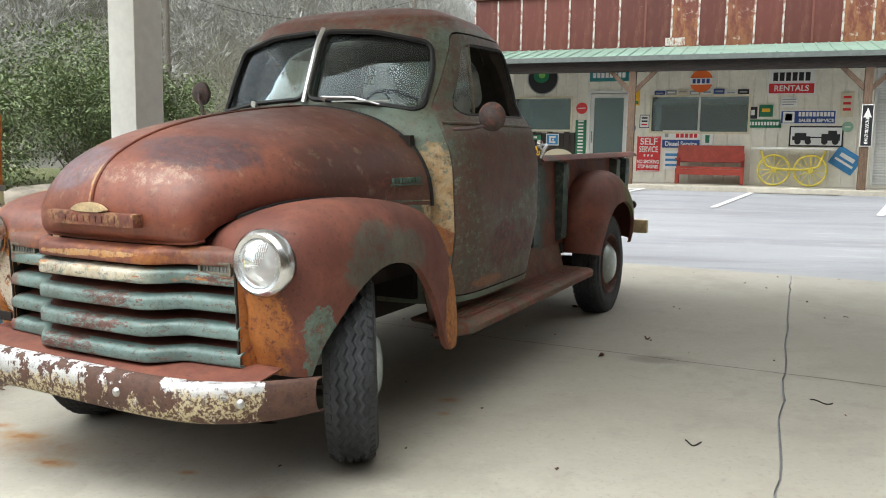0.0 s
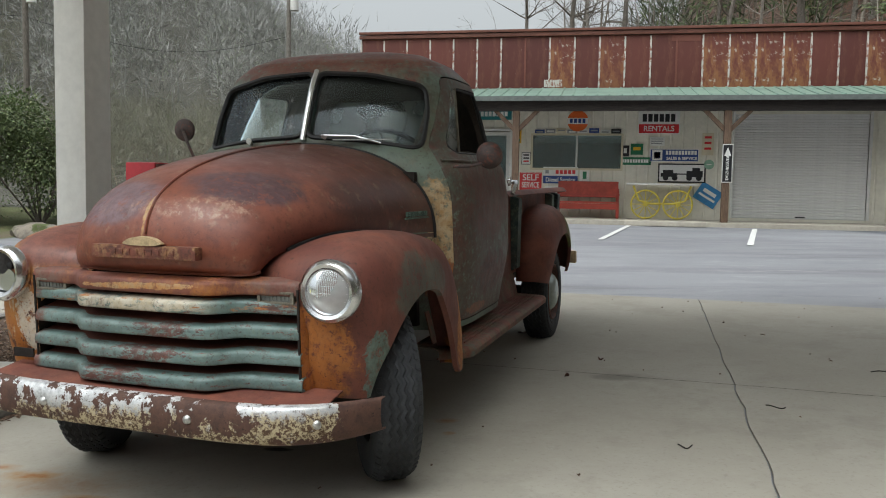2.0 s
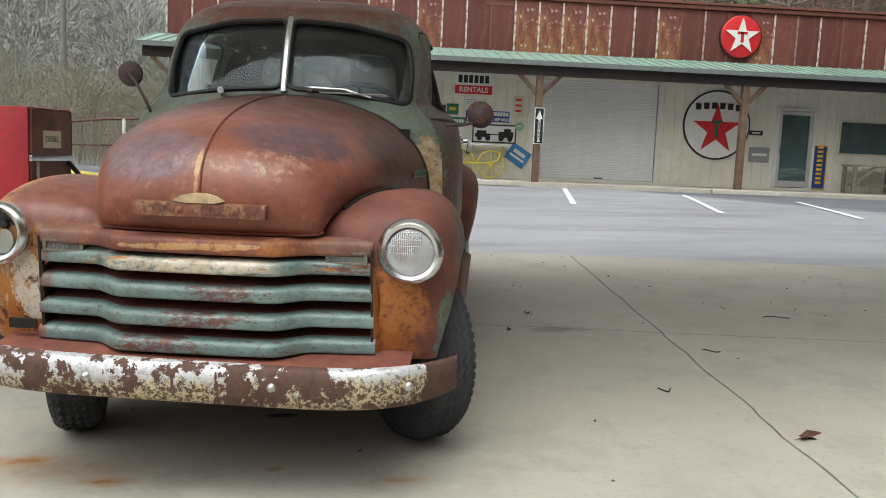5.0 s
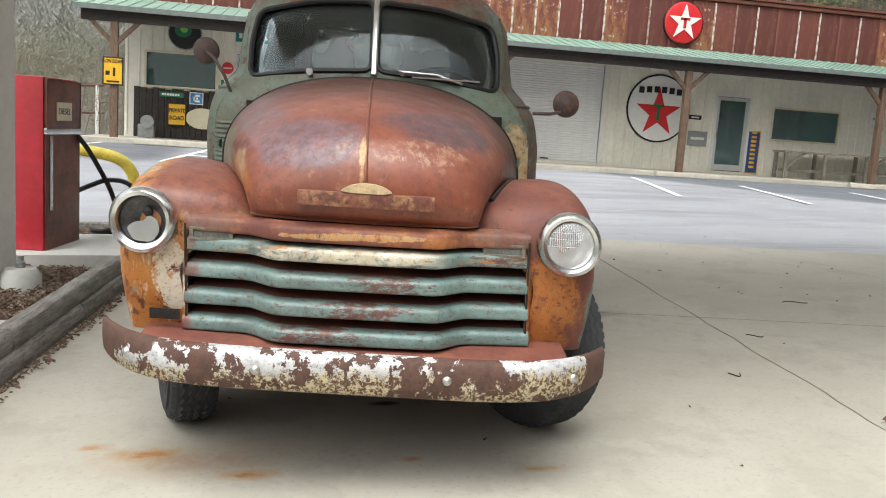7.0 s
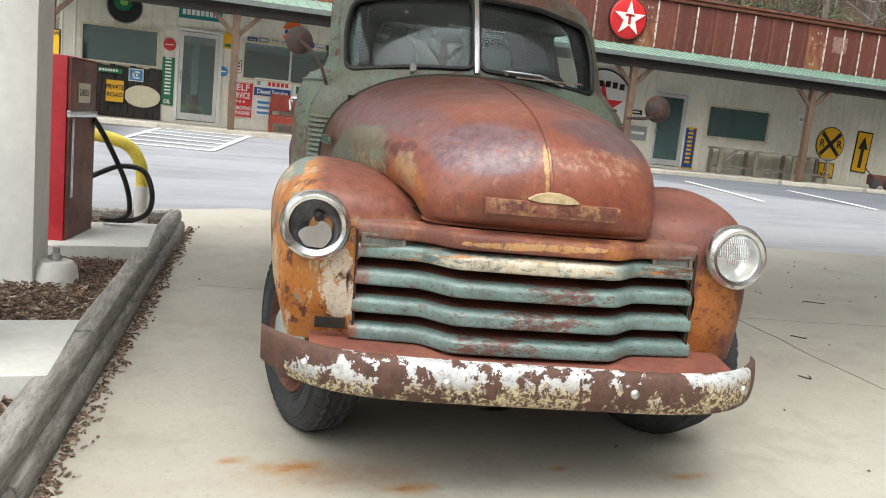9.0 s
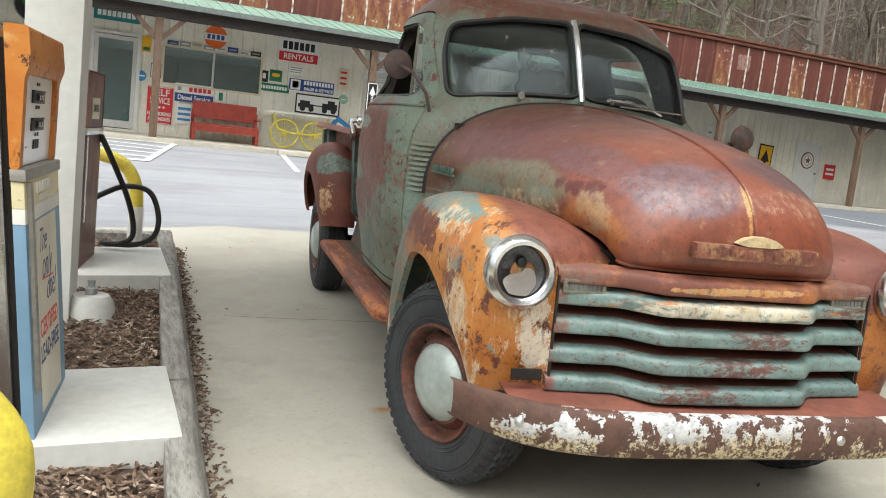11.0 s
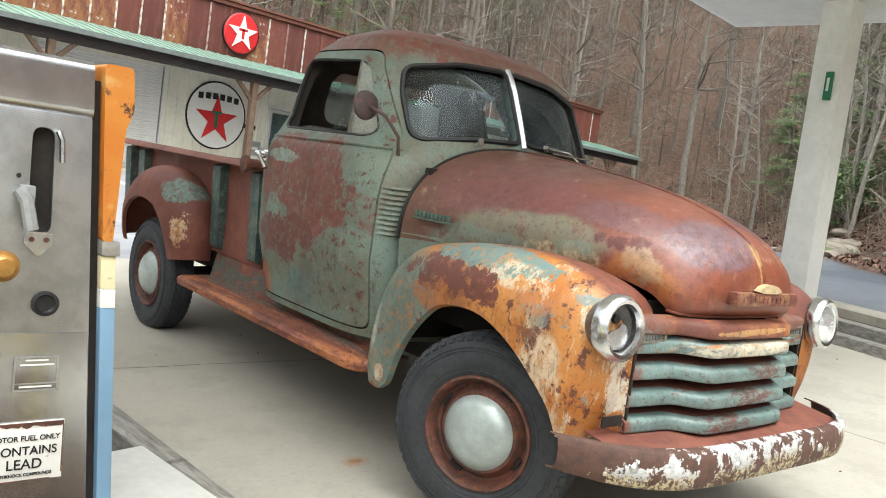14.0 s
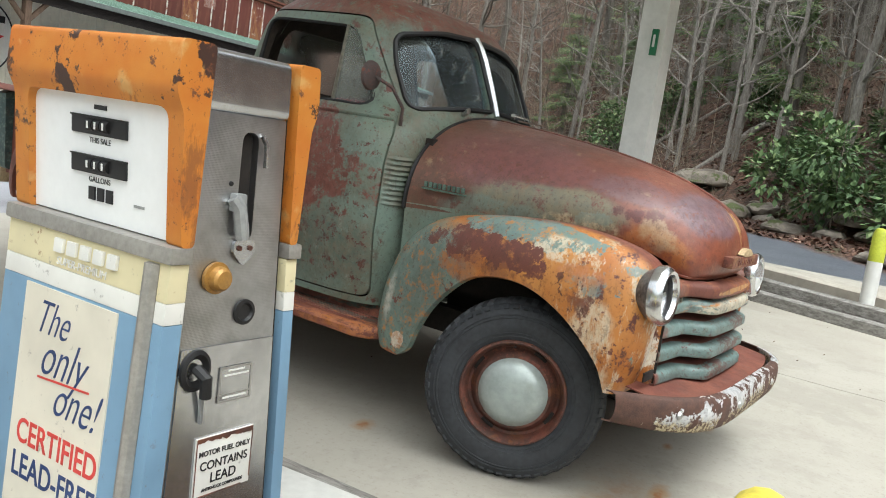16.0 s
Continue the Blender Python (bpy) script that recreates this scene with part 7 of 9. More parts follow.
# long grey work table below the right window
tb = thing("work_table", "long grey weathered board table", "table", Matrix.Translation((15.9, FY - 0.5, 0.5)))
part("tabletop", cuboid(-2.1, 2.1, -0.35, 0.30, 0.76, 0.82, 0.008), M_BENCHWOOD, tb)
for x in (-2.0, -0.7, 0.7, 2.0):
    part("leg", cuboid(x - 0.045, x + 0.045, -0.32, -0.24, 0, 0.759), M_BENCHWOOD, tb)
    part("leg", cuboid(x - 0.045, x + 0.045, 0.2, 0.28, 0, 0.759), M_BENCHWOOD, tb)
for x in (-2.0, 0.7):
    part("brace", prism([(x, 0.28), (x + 0.09, 0.28), (x + 0.62, 0.755), (x + 0.52, 0.755)], -0.31, -0.25, "y"), M_BENCHWOOD, tb)
part("stretcher", cuboid(-2.0, 2.0, -0.02, 0.03, 0.20, 0.28), M_BENCHWOOD, tb)
scrap = thing("old_tiller", "small rusty garden machine on the walkway", "machine", Matrix.Translation((19.15, 18.2, 0.5)))
part("engine", join(cuboid(-0.25, 0.25, -0.18, 0.18, 0.12, 0.45, 0.05), tube([(-0.2, 0, 0.4), (-0.5, 0, 0.6), (-0.55, 0, 0.75)], 0.02, 6)), M_RIM, scrap)
for x in (-0.28, 0.26):
    part("wheel", lathe([(-0.04, 0.0), (-0.04, 0.16), (0.04, 0.16), (0.04, 0.0)], 18, "y", Matrix.Translation((x, -0.2, 0.16))), M_RUBBER, scrap)

# ---- filling-station canopy ----
# front and left edges are unseen, set for the shade they cast
canopy = tagged(part("canopy", cuboid(-2.9, 7.82, -0.95, 3.22, 3.85, 4.5, 0.02), M_COLUMN), "pale flat filling-station canopy overhead", "canopy", kind="structure")
part("soffit_panel", cuboid(-2.8, 7.72, -0.85, 3.12, 3.835, 3.846), M_WHITE, canopy)


def column(x, y, half, yaw, base):
    c = thing("canopy_column", "square pale painted canopy column", "column", Matrix.Translation((x, y, 0)) @ Matrix.Rotation(radians(yaw), 4, "Z"), "canopy columns")
    part("shaft", cuboid(-half, half, -half, half, base, 3.834, 0.008), M_COLUMN, c)
    return c


column(-2.164, 1.96, 0.13, -7, -0.1)
c2 = column(6.80, 1.50, 0.17, -7, 0.1)
mk = part("tag", cuboid(-0.215, -0.173, -0.1, -0.02, 2.70, 3.02, 0.004), M_GREEN_S, c2, "small green marker tag")
part("mark", cuboid(-0.219, -0.2155, -0.075, -0.045, 2.80, 2.95), M_WHITE_S, mk)
part("dome_light", lathe([(3.83, 0.0), (3.83, 0.17), (3.78, 0.15), (3.76, 0.0)], 20, "z", Matrix.Translation((4.6, 1.2, 0))), M_WHITE, canopy)


# ---- pump island ----
def rim_x(y):
    """Outer edge of the near timber kerb."""
    return -1.575 + 0.058 * y


def apron(geo):
    return [(v[0], v[1], v[2] + gz(v[0], v[1])) for v in geo[0]], geo[1]


def timber_run(pts, w, z0, h, seed, parent):
    """Timbers laid end to end along a line, each a piece of its own."""
    for i in range(len(pts) - 1):
        a, b = Vector((*pts[i], 0)), Vector((*pts[i + 1], 0))
        d = (b - a).normalized()
        s = Vector((d.y, -d.x, 0))
        rows = []
        for k, u in enumerate(np.linspace(0.004, 0.996, 14)):
            c = a + (b - a) * u
            j = [0.004 * noise.noise((c.x * 3 + seed, c.y * 4, q)) for q in range(4)]
            rows.append([c + s * (-w + j[0]) + Vector((0, 0, z0)), c + s * (j[1]) + Vector((0, 0, z0)), c + s * (0.004 + j[1]) + Vector((0, 0, z0 + h * 0.5)), c + s * (-0.008 + j[2]) + Vector((0, 0, z0 + h - 0.01)), c + s * (-0.022) + Vector((0, 0, z0 + h + j[3])), c + s * (-w + 0.015) + Vector((0, 0, z0 + h + j[1])), c + s * (-w + j[2]) + Vector((0, 0, z0 + h - 0.012))])
        part("timber", apron(capped(rows)), M_TIMBER, parent, "", 40)


kerb = thing("timber_kerb", "grey weathered timber kerb round the pump island", "kerb")
line = [(rim_x(y), y) for y in (-3.0, -0.62, 1.55, 4.32)]
timber_run(line, 0.13, 0.0, 0.10, 1, kerb)
timber_run([(x - 0.03, y) for x, y in [(rim_x(y), y) for y in (-3.0, 0.62, 2.9, 4.30)]], 0.11, 0.102, 0.10, 5, kerb)
timber_run([(-1.46, 4.32), (-3.3, 4.52)], 0.12, 0.0, 0.19, 9, kerb)
timber_run([(-3.3, 4.5), (-3.6, -3.0)], 0.12, 0.0, 0.19, 13, kerb)


def mulch_mat():
    n = Nodes("wood_mulch", 0.9)
    r = n.island()
    c = n.mix(r, (0.10, 0.06, 0.04), (0.30, 0.21, 0.15))
    c = n.mix(n.step(r, 0.78, 0.95), c, (0.42, 0.34, 0.27))
    c = n.mix(n.step(n.noise(40, 4), 0.45, 0.6), c, (0.08, 0.05, 0.035))
    return n.done(c)


M_MULCH = mulch_mat()
bed_rows = [[(-3.5 + u * (rim_x(y) - 0.10 + 3.5), y, gz(-2.4, y) + 0.12 + 0.025 * noise.noise((u * 6, y * 3, 0))) for y in np.linspace(-2.95, 4.33, 50)] for u in np.linspace(0, 1, 22)]
tagged(part("mulch_bed", grid(bed_rows), plain("mulch_soil", (0.10, 0.065, 0.045), 0.95, 0, 0.5, 30, 0.8), None, "", 60), "brown wood-chip mulch bed in the island", "mulch", kind="stuff")


def chips(count, place, seed, size=(0.018, 0.075)):
    """Loose splinters lying every way on a surface."""
    rng = random.Random(seed)
    vs, fs = [], []
    for i in range(count):
        x, y, z = place(rng)
        l, w = rng.uniform(*size), rng.uniform(0.003, 0.010)
        m = Matrix.Translation((x, y, z)) @ Matrix.Rotation(rng.uniform(0, 6.3), 4, "Z") @ Matrix.Rotation(rng.gauss(0, 0.3), 4, "Y") @ Matrix.Rotation(rng.gauss(0, 0.5), 4, "X")
        o = len(vs)
        vs += [m @ Vector(p) for p in ((-l / 2, -w, 0), (l / 2, -w * 0.5, 0.002), (l / 2, w * 0.6, 0), (-l / 2, w, 0.002), (-l / 2.3, 0, 0.006), (l / 2.3, 0, 0.007))]
        fs += [(o, o + 1, o + 5, o + 4), (o + 4, o + 5, o + 2, o + 3), (o + 1, o + 2, o + 5), (o, o + 4, o + 3)]
    return vs, fs


def on_bed(rng):
    y = rng.uniform(-2.4, 4.25)
    x = rim_x(y) - 0.14 - abs(rng.gauss(0, 0.7))
    return x, y, gz(-2.4, y) + 0.13 + rng.uniform(0, 0.02)


def by_kerb(rng):
    y = rng.uniform(-1.0, 4.6)
    x = rim_x(y) + 0.01 + abs(rng.gauss(0, 0.035))
    return x, y, gz(x, y) + 0.004


tagged(part("mulch_chips", chips(11000, on_bed, 3), M_MULCH, None, "", None), "splintered wood-chip mulch", "mulch", kind="stuff")
tagged(part("stray_chips", chips(900, by_kerb, 5, (0.01, 0.04)), M_MULCH, None, "", None), "wood chips strewn along the kerb", "mulch", kind="stuff")


def on_slab(rng):
    x, y = rng.uniform(-1.2, 4.5), rng.uniform(-1.5, 5.0)
    return x, y, gz(x, y) + 0.003


tagged(part("grit", chips(80, on_slab, 8, (0.006, 0.018)), M_MULCH, None, "", None), "bits of leaf and grit on the concrete", "debris", kind="stuff")
for x, y, s, rz in ((2.31, -0.29, 0.075, 0.5), (1.35, 1.62, 0.03, 1.2), (1.55, 2.1, 0.03, 2.0), (0.95, 3.0, 0.05, 0.3)):
    leaf_v = [(s * math.cos(a) * (1 + 0.25 * math.cos(5 * a)), s * 0.45 * math.sin(a) * (1 + 0.2 * math.sin(7 * a)), 0.006 + 0.012 * math.sin(2 * a)) for a in np.linspace(0, math.tau, 18, endpoint=False)]
    lf = part("dry_leaf", thicken((leaf_v + [(0, 0, 0.004)], [(i, (i + 1) % 18, 18) for i in range(18)]), 0.001), plain("dry_leaf_brown", (0.09, 0.035, 0.02), 0.8))
    lf.matrix_world = Matrix.Translation((x, y, gz(x, y))) @ Matrix.Rotation(rz, 4, "Z")
    tagged(lf, "curled dry brown leaf on the concrete", "leaf", "fallen leaves")
for i, (x, y, l) in enumerate(((3.15, 1.9, 0.18), (2.4, 1.05, 0.09), (1.9, 0.35, 0.06))):
    tw = part("twig", apron(tube([(x + l * u, y + 0.03 * math.sin(5 * u + i), 0.005) for u in np.linspace(0, 1, 8)], 0.003, 5)), M_DARK)
    tagged(tw, "thin dark twig on the concrete", "twig", "twigs")

for x0, x1, y0, y1, lab in ((-2.95, -1.655, 0.05, 0.80, "pale concrete pad under the white and blue pump"), (-2.95, -1.50, 2.55, 3.50, "pale concrete pad under the red pump")):
    tagged(part("concrete_pad", apron(cuboid(x0, x1, y0, y1, -0.05, 0.205, 0.012)), M_PAD), lab, "pad")
foot = thing("footing_block", "round pale concrete footing with a pipe stub", "footing", Matrix.Translation((-1.95, 1.93, gz(-1.95, 1.93))))
part("block", lathe([(0.08, 0.0), (0.08, 0.13), (0.20, 0.115), (0.235, 0.09), (0.24, 0.0)], 24, "z"), M_PAD, foot)
part("pipe_stub", lathe([(0.24, 0.03), (0.27, 0.03), (0.28, 0.018), (0.31, 0.02), (0.31, 0.0)], 12, "z"), M_GREY_S, foot)


def hoop(name, label, pts, r):
    line = smoothline(pts, 40)
    return tagged(part(name, tube(line, r, 14), M_YELLOW_G), label, "guard rail", "hose guards")


hoop("pump_guard", "yellow steel pipe guard hoop, paint chipped", [(-2.10, -1.02, 0.0), (-2.10, -1.02, 0.35), (-2.11, -1.02, 0.53), (-2.25, -1.02, 0.644), (-2.55, -1.02, 0.648), (-2.95, -1.02, 0.643), (-3.1, -1.02, 0.52), (-3.1, -1.02, 0.0)], 0.057)
hoop("pump_guard", "yellow bent pipe guard beside the red pump", [(-1.66, 3.95, 0.0), (-1.66, 3.95, 0.35), (-1.68, 3.95, 0.58), (-1.80, 3.95, 0.74), (-2.1, 3.95, 0.80), (-2.5, 3.95, 0.80), (-2.62, 3.95, 0.6), (-2.62, 3.95, 0.0)], 0.05)
tagged(part("post_sleeve", lathe([(0.05, 0.055), (0.36, 0.055), (0.36, 0.051)], 14, "z", Matrix.Translation((-1.66, 3.95, 0.05))), M_COLUMN), "pale lower sleeve on the yellow guard post", "sleeve")

# red pump
RX0, RX1, RY0, RY1, RZ0, RZ1 = -2.34, -2.03, 2.70, 3.25, gz(-2.3, 3) + 0.206, 1.345
M_PUMP_RED = plain("pump_red", (0.52, 0.03, 0.045), 0.35, 0, 0.2, 3, 0.04)
M_PUMP_BROWN = rusty("pump_brown", "rust", [((0.10, 0.045, 0.03), RUST_D, lambda n: flakes(n, 0.4, 4, 3, 0.3))], 0.45)
rp = thing("fuel_pump", "red and brown old diesel pump with black hose", "fuel pump", Matrix.Translation((RX1, RY0, 0)) @ Matrix.Rotation(radians(-10), 4, "Z") @ Matrix.Translation((-RX1, -RY0, 0)))
part("housing", cuboid(RX0, RX1 - 0.014, RY0, RY1, RZ0, RZ1, 0.012), M_PUMP_RED, rp)
part("end_panel", cuboid(RX1 - 0.0135, RX1, RY0 + 0.015, RY1 - 0.015, RZ0, 0.955, 0.012), M_PUMP_BROWN, rp, "brown end panel")
part("end_panel", cuboid(RX1 - 0.0135, RX1 + 0.004, RY0 + 0.015, RY1 - 0.015, 0.995, RZ1 - 0.01, 0.02), M_PUMP_BROWN, rp, "brown upper end panel")
part("trim_band", cuboid(RX1 - 0.013, RX1 + 0.012, RY0 + 0.005, RY1 - 0.005, 0.953, 0.997, 0.006), M_STEEL, rp, "bright trim band")
part("trim_strip", cuboid(RX1 - 0.002, RX1 + 0.008, RY0 + 0.06, RY0 + 0.10, 0.42, 0.945, 0.003), M_STEEL, rp)
lb = part("fuel_label", cuboid(RX1 + 0.0045, RX1 + 0.010, RY0 + 0.15, RY0 + 0.38, 1.05, 1.18, 0.002), M_CREAM_S, rp, "cream label")
letters("lettering", "DIESEL", 0.062, M_BLACK_S, lb, Matrix.Translation((RX1 + 0.0115, RY0 + 0.265, 1.115)) @ Matrix.Rotation(radians(90), 4, "Z") @ FACE, 0.0005)
hose = smoothline([(RX1 + 0.01, 3.18, 0.94), (-1.97, 3.30, 0.80), (-1.86, 3.42, 0.50), (-1.82, 3.42, 0.28), (-1.90, 3.40, 0.21), (-2.03, 3.45, 0.20)], 40)
part("hose", tube(hose, 0.019, 10), M_HOSE, rp, "black rubber hose")
hose2 = smoothline([(-2.06, 3.24, 0.52), (-2.0, 3.32, 0.56), (-1.88, 3.40, 0.61), (-1.73, 3.44, 0.58), (-1.66, 3.42, 0.42), (-1.68, 3.40, 0.28), (-1.80, 3.40, 0.21), (-2.0, 3.42, 0.20)], 44)
part("hose", tube(hose2, 0.019, 10), M_HOSE, rp, "black rubber hose loop")

# white and blue pump
PX0, PX1, PY0, PY1, PZ0 = -2.585, -2.10, 0.118, 0.71, gz(-2.3, 0.4) + 0.206
PT = 1.352
pump = thing("fuel_pump", "old orange, white and blue fuel pump with steel end", "fuel pump")


def pump_orange():
    n = Nodes("pump_orange_rust", 0.5)
    f, g = n.noise(5, 7, 0.7, seed=3), n.noise(22, 7, 0.75, seed=6)
    c = n.mix(n.step(n.noise(3, 4), 0.35, 0.65), (0.52, 0.155, 0.018), (0.60, 0.24, 0.04))
    c = n.mix(n.step(f, 0.575, 0.60), c, (0.055, 0.025, 0.018))
    c = n.mix(n.step(n.noise(2.7, 9, 0.74, seed=14), 0.575, 0.60), c, n.mix(n.step(g, 0.4, 0.6), (0.05, 0.025, 0.02), (0.12, 0.055, 0.03)))
    c = n.mix(n.step(g, 0.60, 0.65), c, (0.16, 0.06, 0.028))
    c = n.mix(n.calc("MULTIPLY", n.step(n.noise(7, 8, 0.75, (1, 1, 0.35), 41), 0.55, 0.62), 0.8), c, (0.24, 0.085, 0.025))
    c = n.mix(n.calc("MULTIPLY", n.step(n.noise(48, 5, 0.8, seed=43), 0.62, 0.68), 0.8), c, (0.07, 0.03, 0.02))
    c = n.mix(n.calc("MULTIPLY", n.step(n.noise(9, 6, seed=9), 0.58, 0.7), 0.6), c, (0.66, 0.42, 0.16))
    n.bump(n.calc("ADD", f, g), 0.2, 0.004)
    return n.done(c)


def faded(name, col, rust=0.62):
    n = Nodes(name, 0.5)
    f, g = n.noise(6, 7, 0.72, seed=3), n.noise(2.0, 5, seed=7)
    c = n.mix(n.step(g, 0.35, 0.7), col, tuple(v * 0.8 for v in col))
    c = n.mix(n.step(f, rust, rust + 0.05), c, (0.30, 0.15, 0.06))
    c = n.mix(n.calc("MULTIPLY", n.step(n.noise(30, 5, 0.7, seed=4), 0.62, 0.7), 0.5), c, (0.16, 0.14, 0.12))
    return n.done(c)


def quilted():
    """Pressed steel with a fine diamond pattern."""
    n = Nodes("patterned_steel", 0.30, 1.0)
    a = n.calc("SINE", n.calc("MULTIPLY", n.calc("ADD", n.x, n.z), 880.0))
    b = n.calc("SINE", n.calc("MULTIPLY", n.calc("SUBTRACT", n.x, n.z), 880.0))
    n.bump(n.calc("MULTIPLY", a, b), 0.22, 0.0012)
    return n.done(n.mix(n.step(n.noise(12, 6), 0.35, 0.7), (0.56, 0.57, 0.59), (0.42, 0.43, 0.44)))


M_PO, M_PB, M_PW, M_PY = pump_orange(), faded("pump_blue", (0.19, 0.325, 0.46), 0.66), faded("pump_white", (0.80, 0.79, 0.74), 0.66), faded("pump_cream", (0.78, 0.70, 0.44), 0.62)
M_QUILT = quilted()
M_BAND = plain("dull_zinc", (0.36, 0.345, 0.315), 0.5, 0.4, 0.25, 10, 0.1)
M_DIAL = plain("white_enamel", (0.86, 0.87, 0.87), 0.22, 0, 0.04, 5, 0.02)
M_POSTER = faded("poster_paper", (0.74, 0.69, 0.57), 0.72)
M_BLUE_P = plain("poster_blue_ink", (0.025, 0.05, 0.15), 0.5, 0, 0.3, 20, 0.02)
M_RED_S = plain("faded_red_ink", (0.62, 0.06, 0.05), 0.5, 0, 0.15, 12, 0.02)
cx = -2.345
part("core", cuboid(PX0 + 0.10, PX1 - 0.095, PY0 + 0.02, PY1 - 0.02, PZ0, PT - 0.03), M_DARK, pump)
sx0, sx1 = -2.488, -2.225
panel = cut(cuboid(sx0, sx1, PY0, PY0 + 0.05, PZ0 + 0.02, PT - 0.12, 0.006), [(prism(rounded([(cx - 0.025, 0.95), (cx + 0.028, 0.95), (cx + 0.028, 1.195), (cx - 0.025, 1.195)], 0.026, 6), PY0 - 0.1, PY0 + 0.2, "y"), "DIFFERENCE")])
end = part("end_panel", finish(panel, M_QUILT, 30), None, pump, "patterned steel end panel with nozzle slot")
cap_prof = rounded([(PY0 - 0.004, PT - 0.125), (PY0 - 0.004, PT + 0.01), (PY1 + 0.004, PT + 0.01), (PY1 + 0.004, PT - 0.125)], 0.025)
part("top_cap", prism(cap_prof, sx0 - 0.002, sx1 + 0.002, "x"), M_STEEL, pump, "bright steel top cap")
part("lower_panel", cuboid(sx0 + 0.004, sx1 - 0.004, PY0 - 0.004, PY0 - 0.0005, PZ0 + 0.03, 0.715, 0.001), M_STEEL, end)
part("nozzle_rest", join(tube([(cx - 0.05, PY0 - 0.012, 1.05), (cx - 0.035, PY0 - 0.02, 1.03), (cx - 0.02, PY0 - 0.022, 0.96)], 0.016, 8), cuboid(cx - 0.05, cx - 0.015, PY0 - 0.022, PY0, 1.02, 1.06, 0.006)), M_GREY_S, end, "grey nozzle lever")
part("slot_edge", tube([(cx + 0.034, PY0 - 0.006, 1.19), (cx + 0.042, PY0 - 0.012, 1.17), (cx + 0.044, PY0 - 0.012, 1.12)], 0.007, 6), M_STEEL, end)
part("latch_plate", prism(rounded([(cx - 0.03, 0.955), (cx + 0.03, 0.955), (cx + 0.032, 0.925), (cx, 0.895), (cx - 0.032, 0.925)], 0.01), PY0 - 0.010, PY0 - 0.001, "y"), M_STEEL, end)
for s in (-1, 1):
    part("screw", lathe([(-0.014, 0.0), (-0.014, 0.006), (-0.008, 0.007)], 8, "y", Matrix.Translation((cx + s * 0.016, PY0, 0.937))), M_RIM, end)
part("knob", lathe([(-0.002, 0.035), (-0.012, 0.036), (-0.014, 0.028), (-0.030, 0.026), (-0.036, 0.02), (-0.038, 0.0)], 24, "y", Matrix.Translation((cx - 0.072, PY0, 0.872))), plain("brass_amber", (0.38, 0.20, 0.05), 0.35, 0.3, 0.3, 20, 0.1), end, "round amber knob")
part("port", lathe([(0.0, 0.030), (-0.006, 0.030), (-0.008, 0.022), (-0.002, 0.018), (-0.001, 0.0)], 22, "y", Matrix.Translation((cx + 0.022, PY0, 0.785))), M_BLACK, end, "round black port")
part("port", lathe([(0.0, 0.04), (-0.01, 0.038), (-0.014, 0.03), (-0.004, 0.02), (-0.002, 0.0)], 22, "y", Matrix.Translation((cx - 0.10, PY0, 0.665)) @ Matrix.Scale(1.25, 4, (0, 0, 1))), M_BLACK, end, "black hose socket")
part("hose_stub", tube([(cx - 0.10, PY0 - 0.01, 0.67), (cx - 0.097, PY0 - 0.04, 0.655), (cx - 0.09, PY0 - 0.035, 0.61)], 0.013, 8), M_BLACK, end)
part("chain", tube([(cx - 0.088, PY0 - 0.02, 0.62), (cx - 0.075, PY0 - 0.008, 0.54)], 0.006, 6), M_GREY_S, end)
plate = part("data_plate", cuboid(cx - 0.035, cx + 0.055, PY0 - 0.007, PY0 - 0.0045, 0.575, 0.66, 0.001), M_STEEL, end)
for x0, x1, z0, z1 in ((-0.035, 0.055, 0.655, 0.660), (-0.035, 0.055, 0.575, 0.579), (-0.035, -0.031, 0.579, 0.655), (0.051, 0.055, 0.579, 0.655), (-0.031, 0.051, 0.592, 0.595)):
    part("raised_edge", cuboid(cx + x0, cx + x1, PY0 - 0.0085, PY0 - 0.0071, z0, z1), M_BAND, plate)
for x0, x1, z0 in ((-0.012, 0.034, 0.648), (-0.022, 0.046, 0.637), (-0.022, 0.042, 0.584)):
    part("faint_line", cuboid(cx + x0, cx + x1, PY0 - 0.0080, PY0 - 0.0071, z0, z0 + 0.004), M_WHITE, plate)
lead = part("warning_sign", cuboid(cx - 0.094, cx + 0.088, PY0 - 0.010, PY0 - 0.005, 0.356, 0.501, 0.002), M_PW, end, "white enamel warning plate, rusted top")
for text, z, s in (("MOTOR FUEL ONLY", 0.457, 0.0180), ("CONTAINS", 0.426, 0.030), ("LEAD", 0.393, 0.035), ("ANTIKNOCK COMPOUNDS", 0.368, 0.0105)):
    letters("lettering", text, s, M_BLACK_S, lead, Matrix.Translation((cx - 0.003, PY0 - 0.0115, z + 0.004)) @ FACE, 0.0004, 0.0004)
torn = [(cx - 0.092 + 0.178 * u, 0.489 - 0.007 * noise.noise((u * 9, 3.1, 0)) - 0.004 * noise.noise((u * 31, 1.7, 0))) for u in np.linspace(0, 1, 40)]
part("rust_edge", prism([(cx - 0.092, 0.4995)] + torn + [(cx + 0.086, 0.4995)], PY0 - 0.0112, PY0 - 0.0102, "y"), M_RIM, lead)
for u, z0, z1 in ((-0.093, 0.36, 0.49), (0.084, 0.37, 0.49)):
    part("rust_edge", cuboid(cx + u, cx + u + 0.003, PY0 - 0.0112, PY0 - 0.0102, z0, z1), M_RIM, lead)
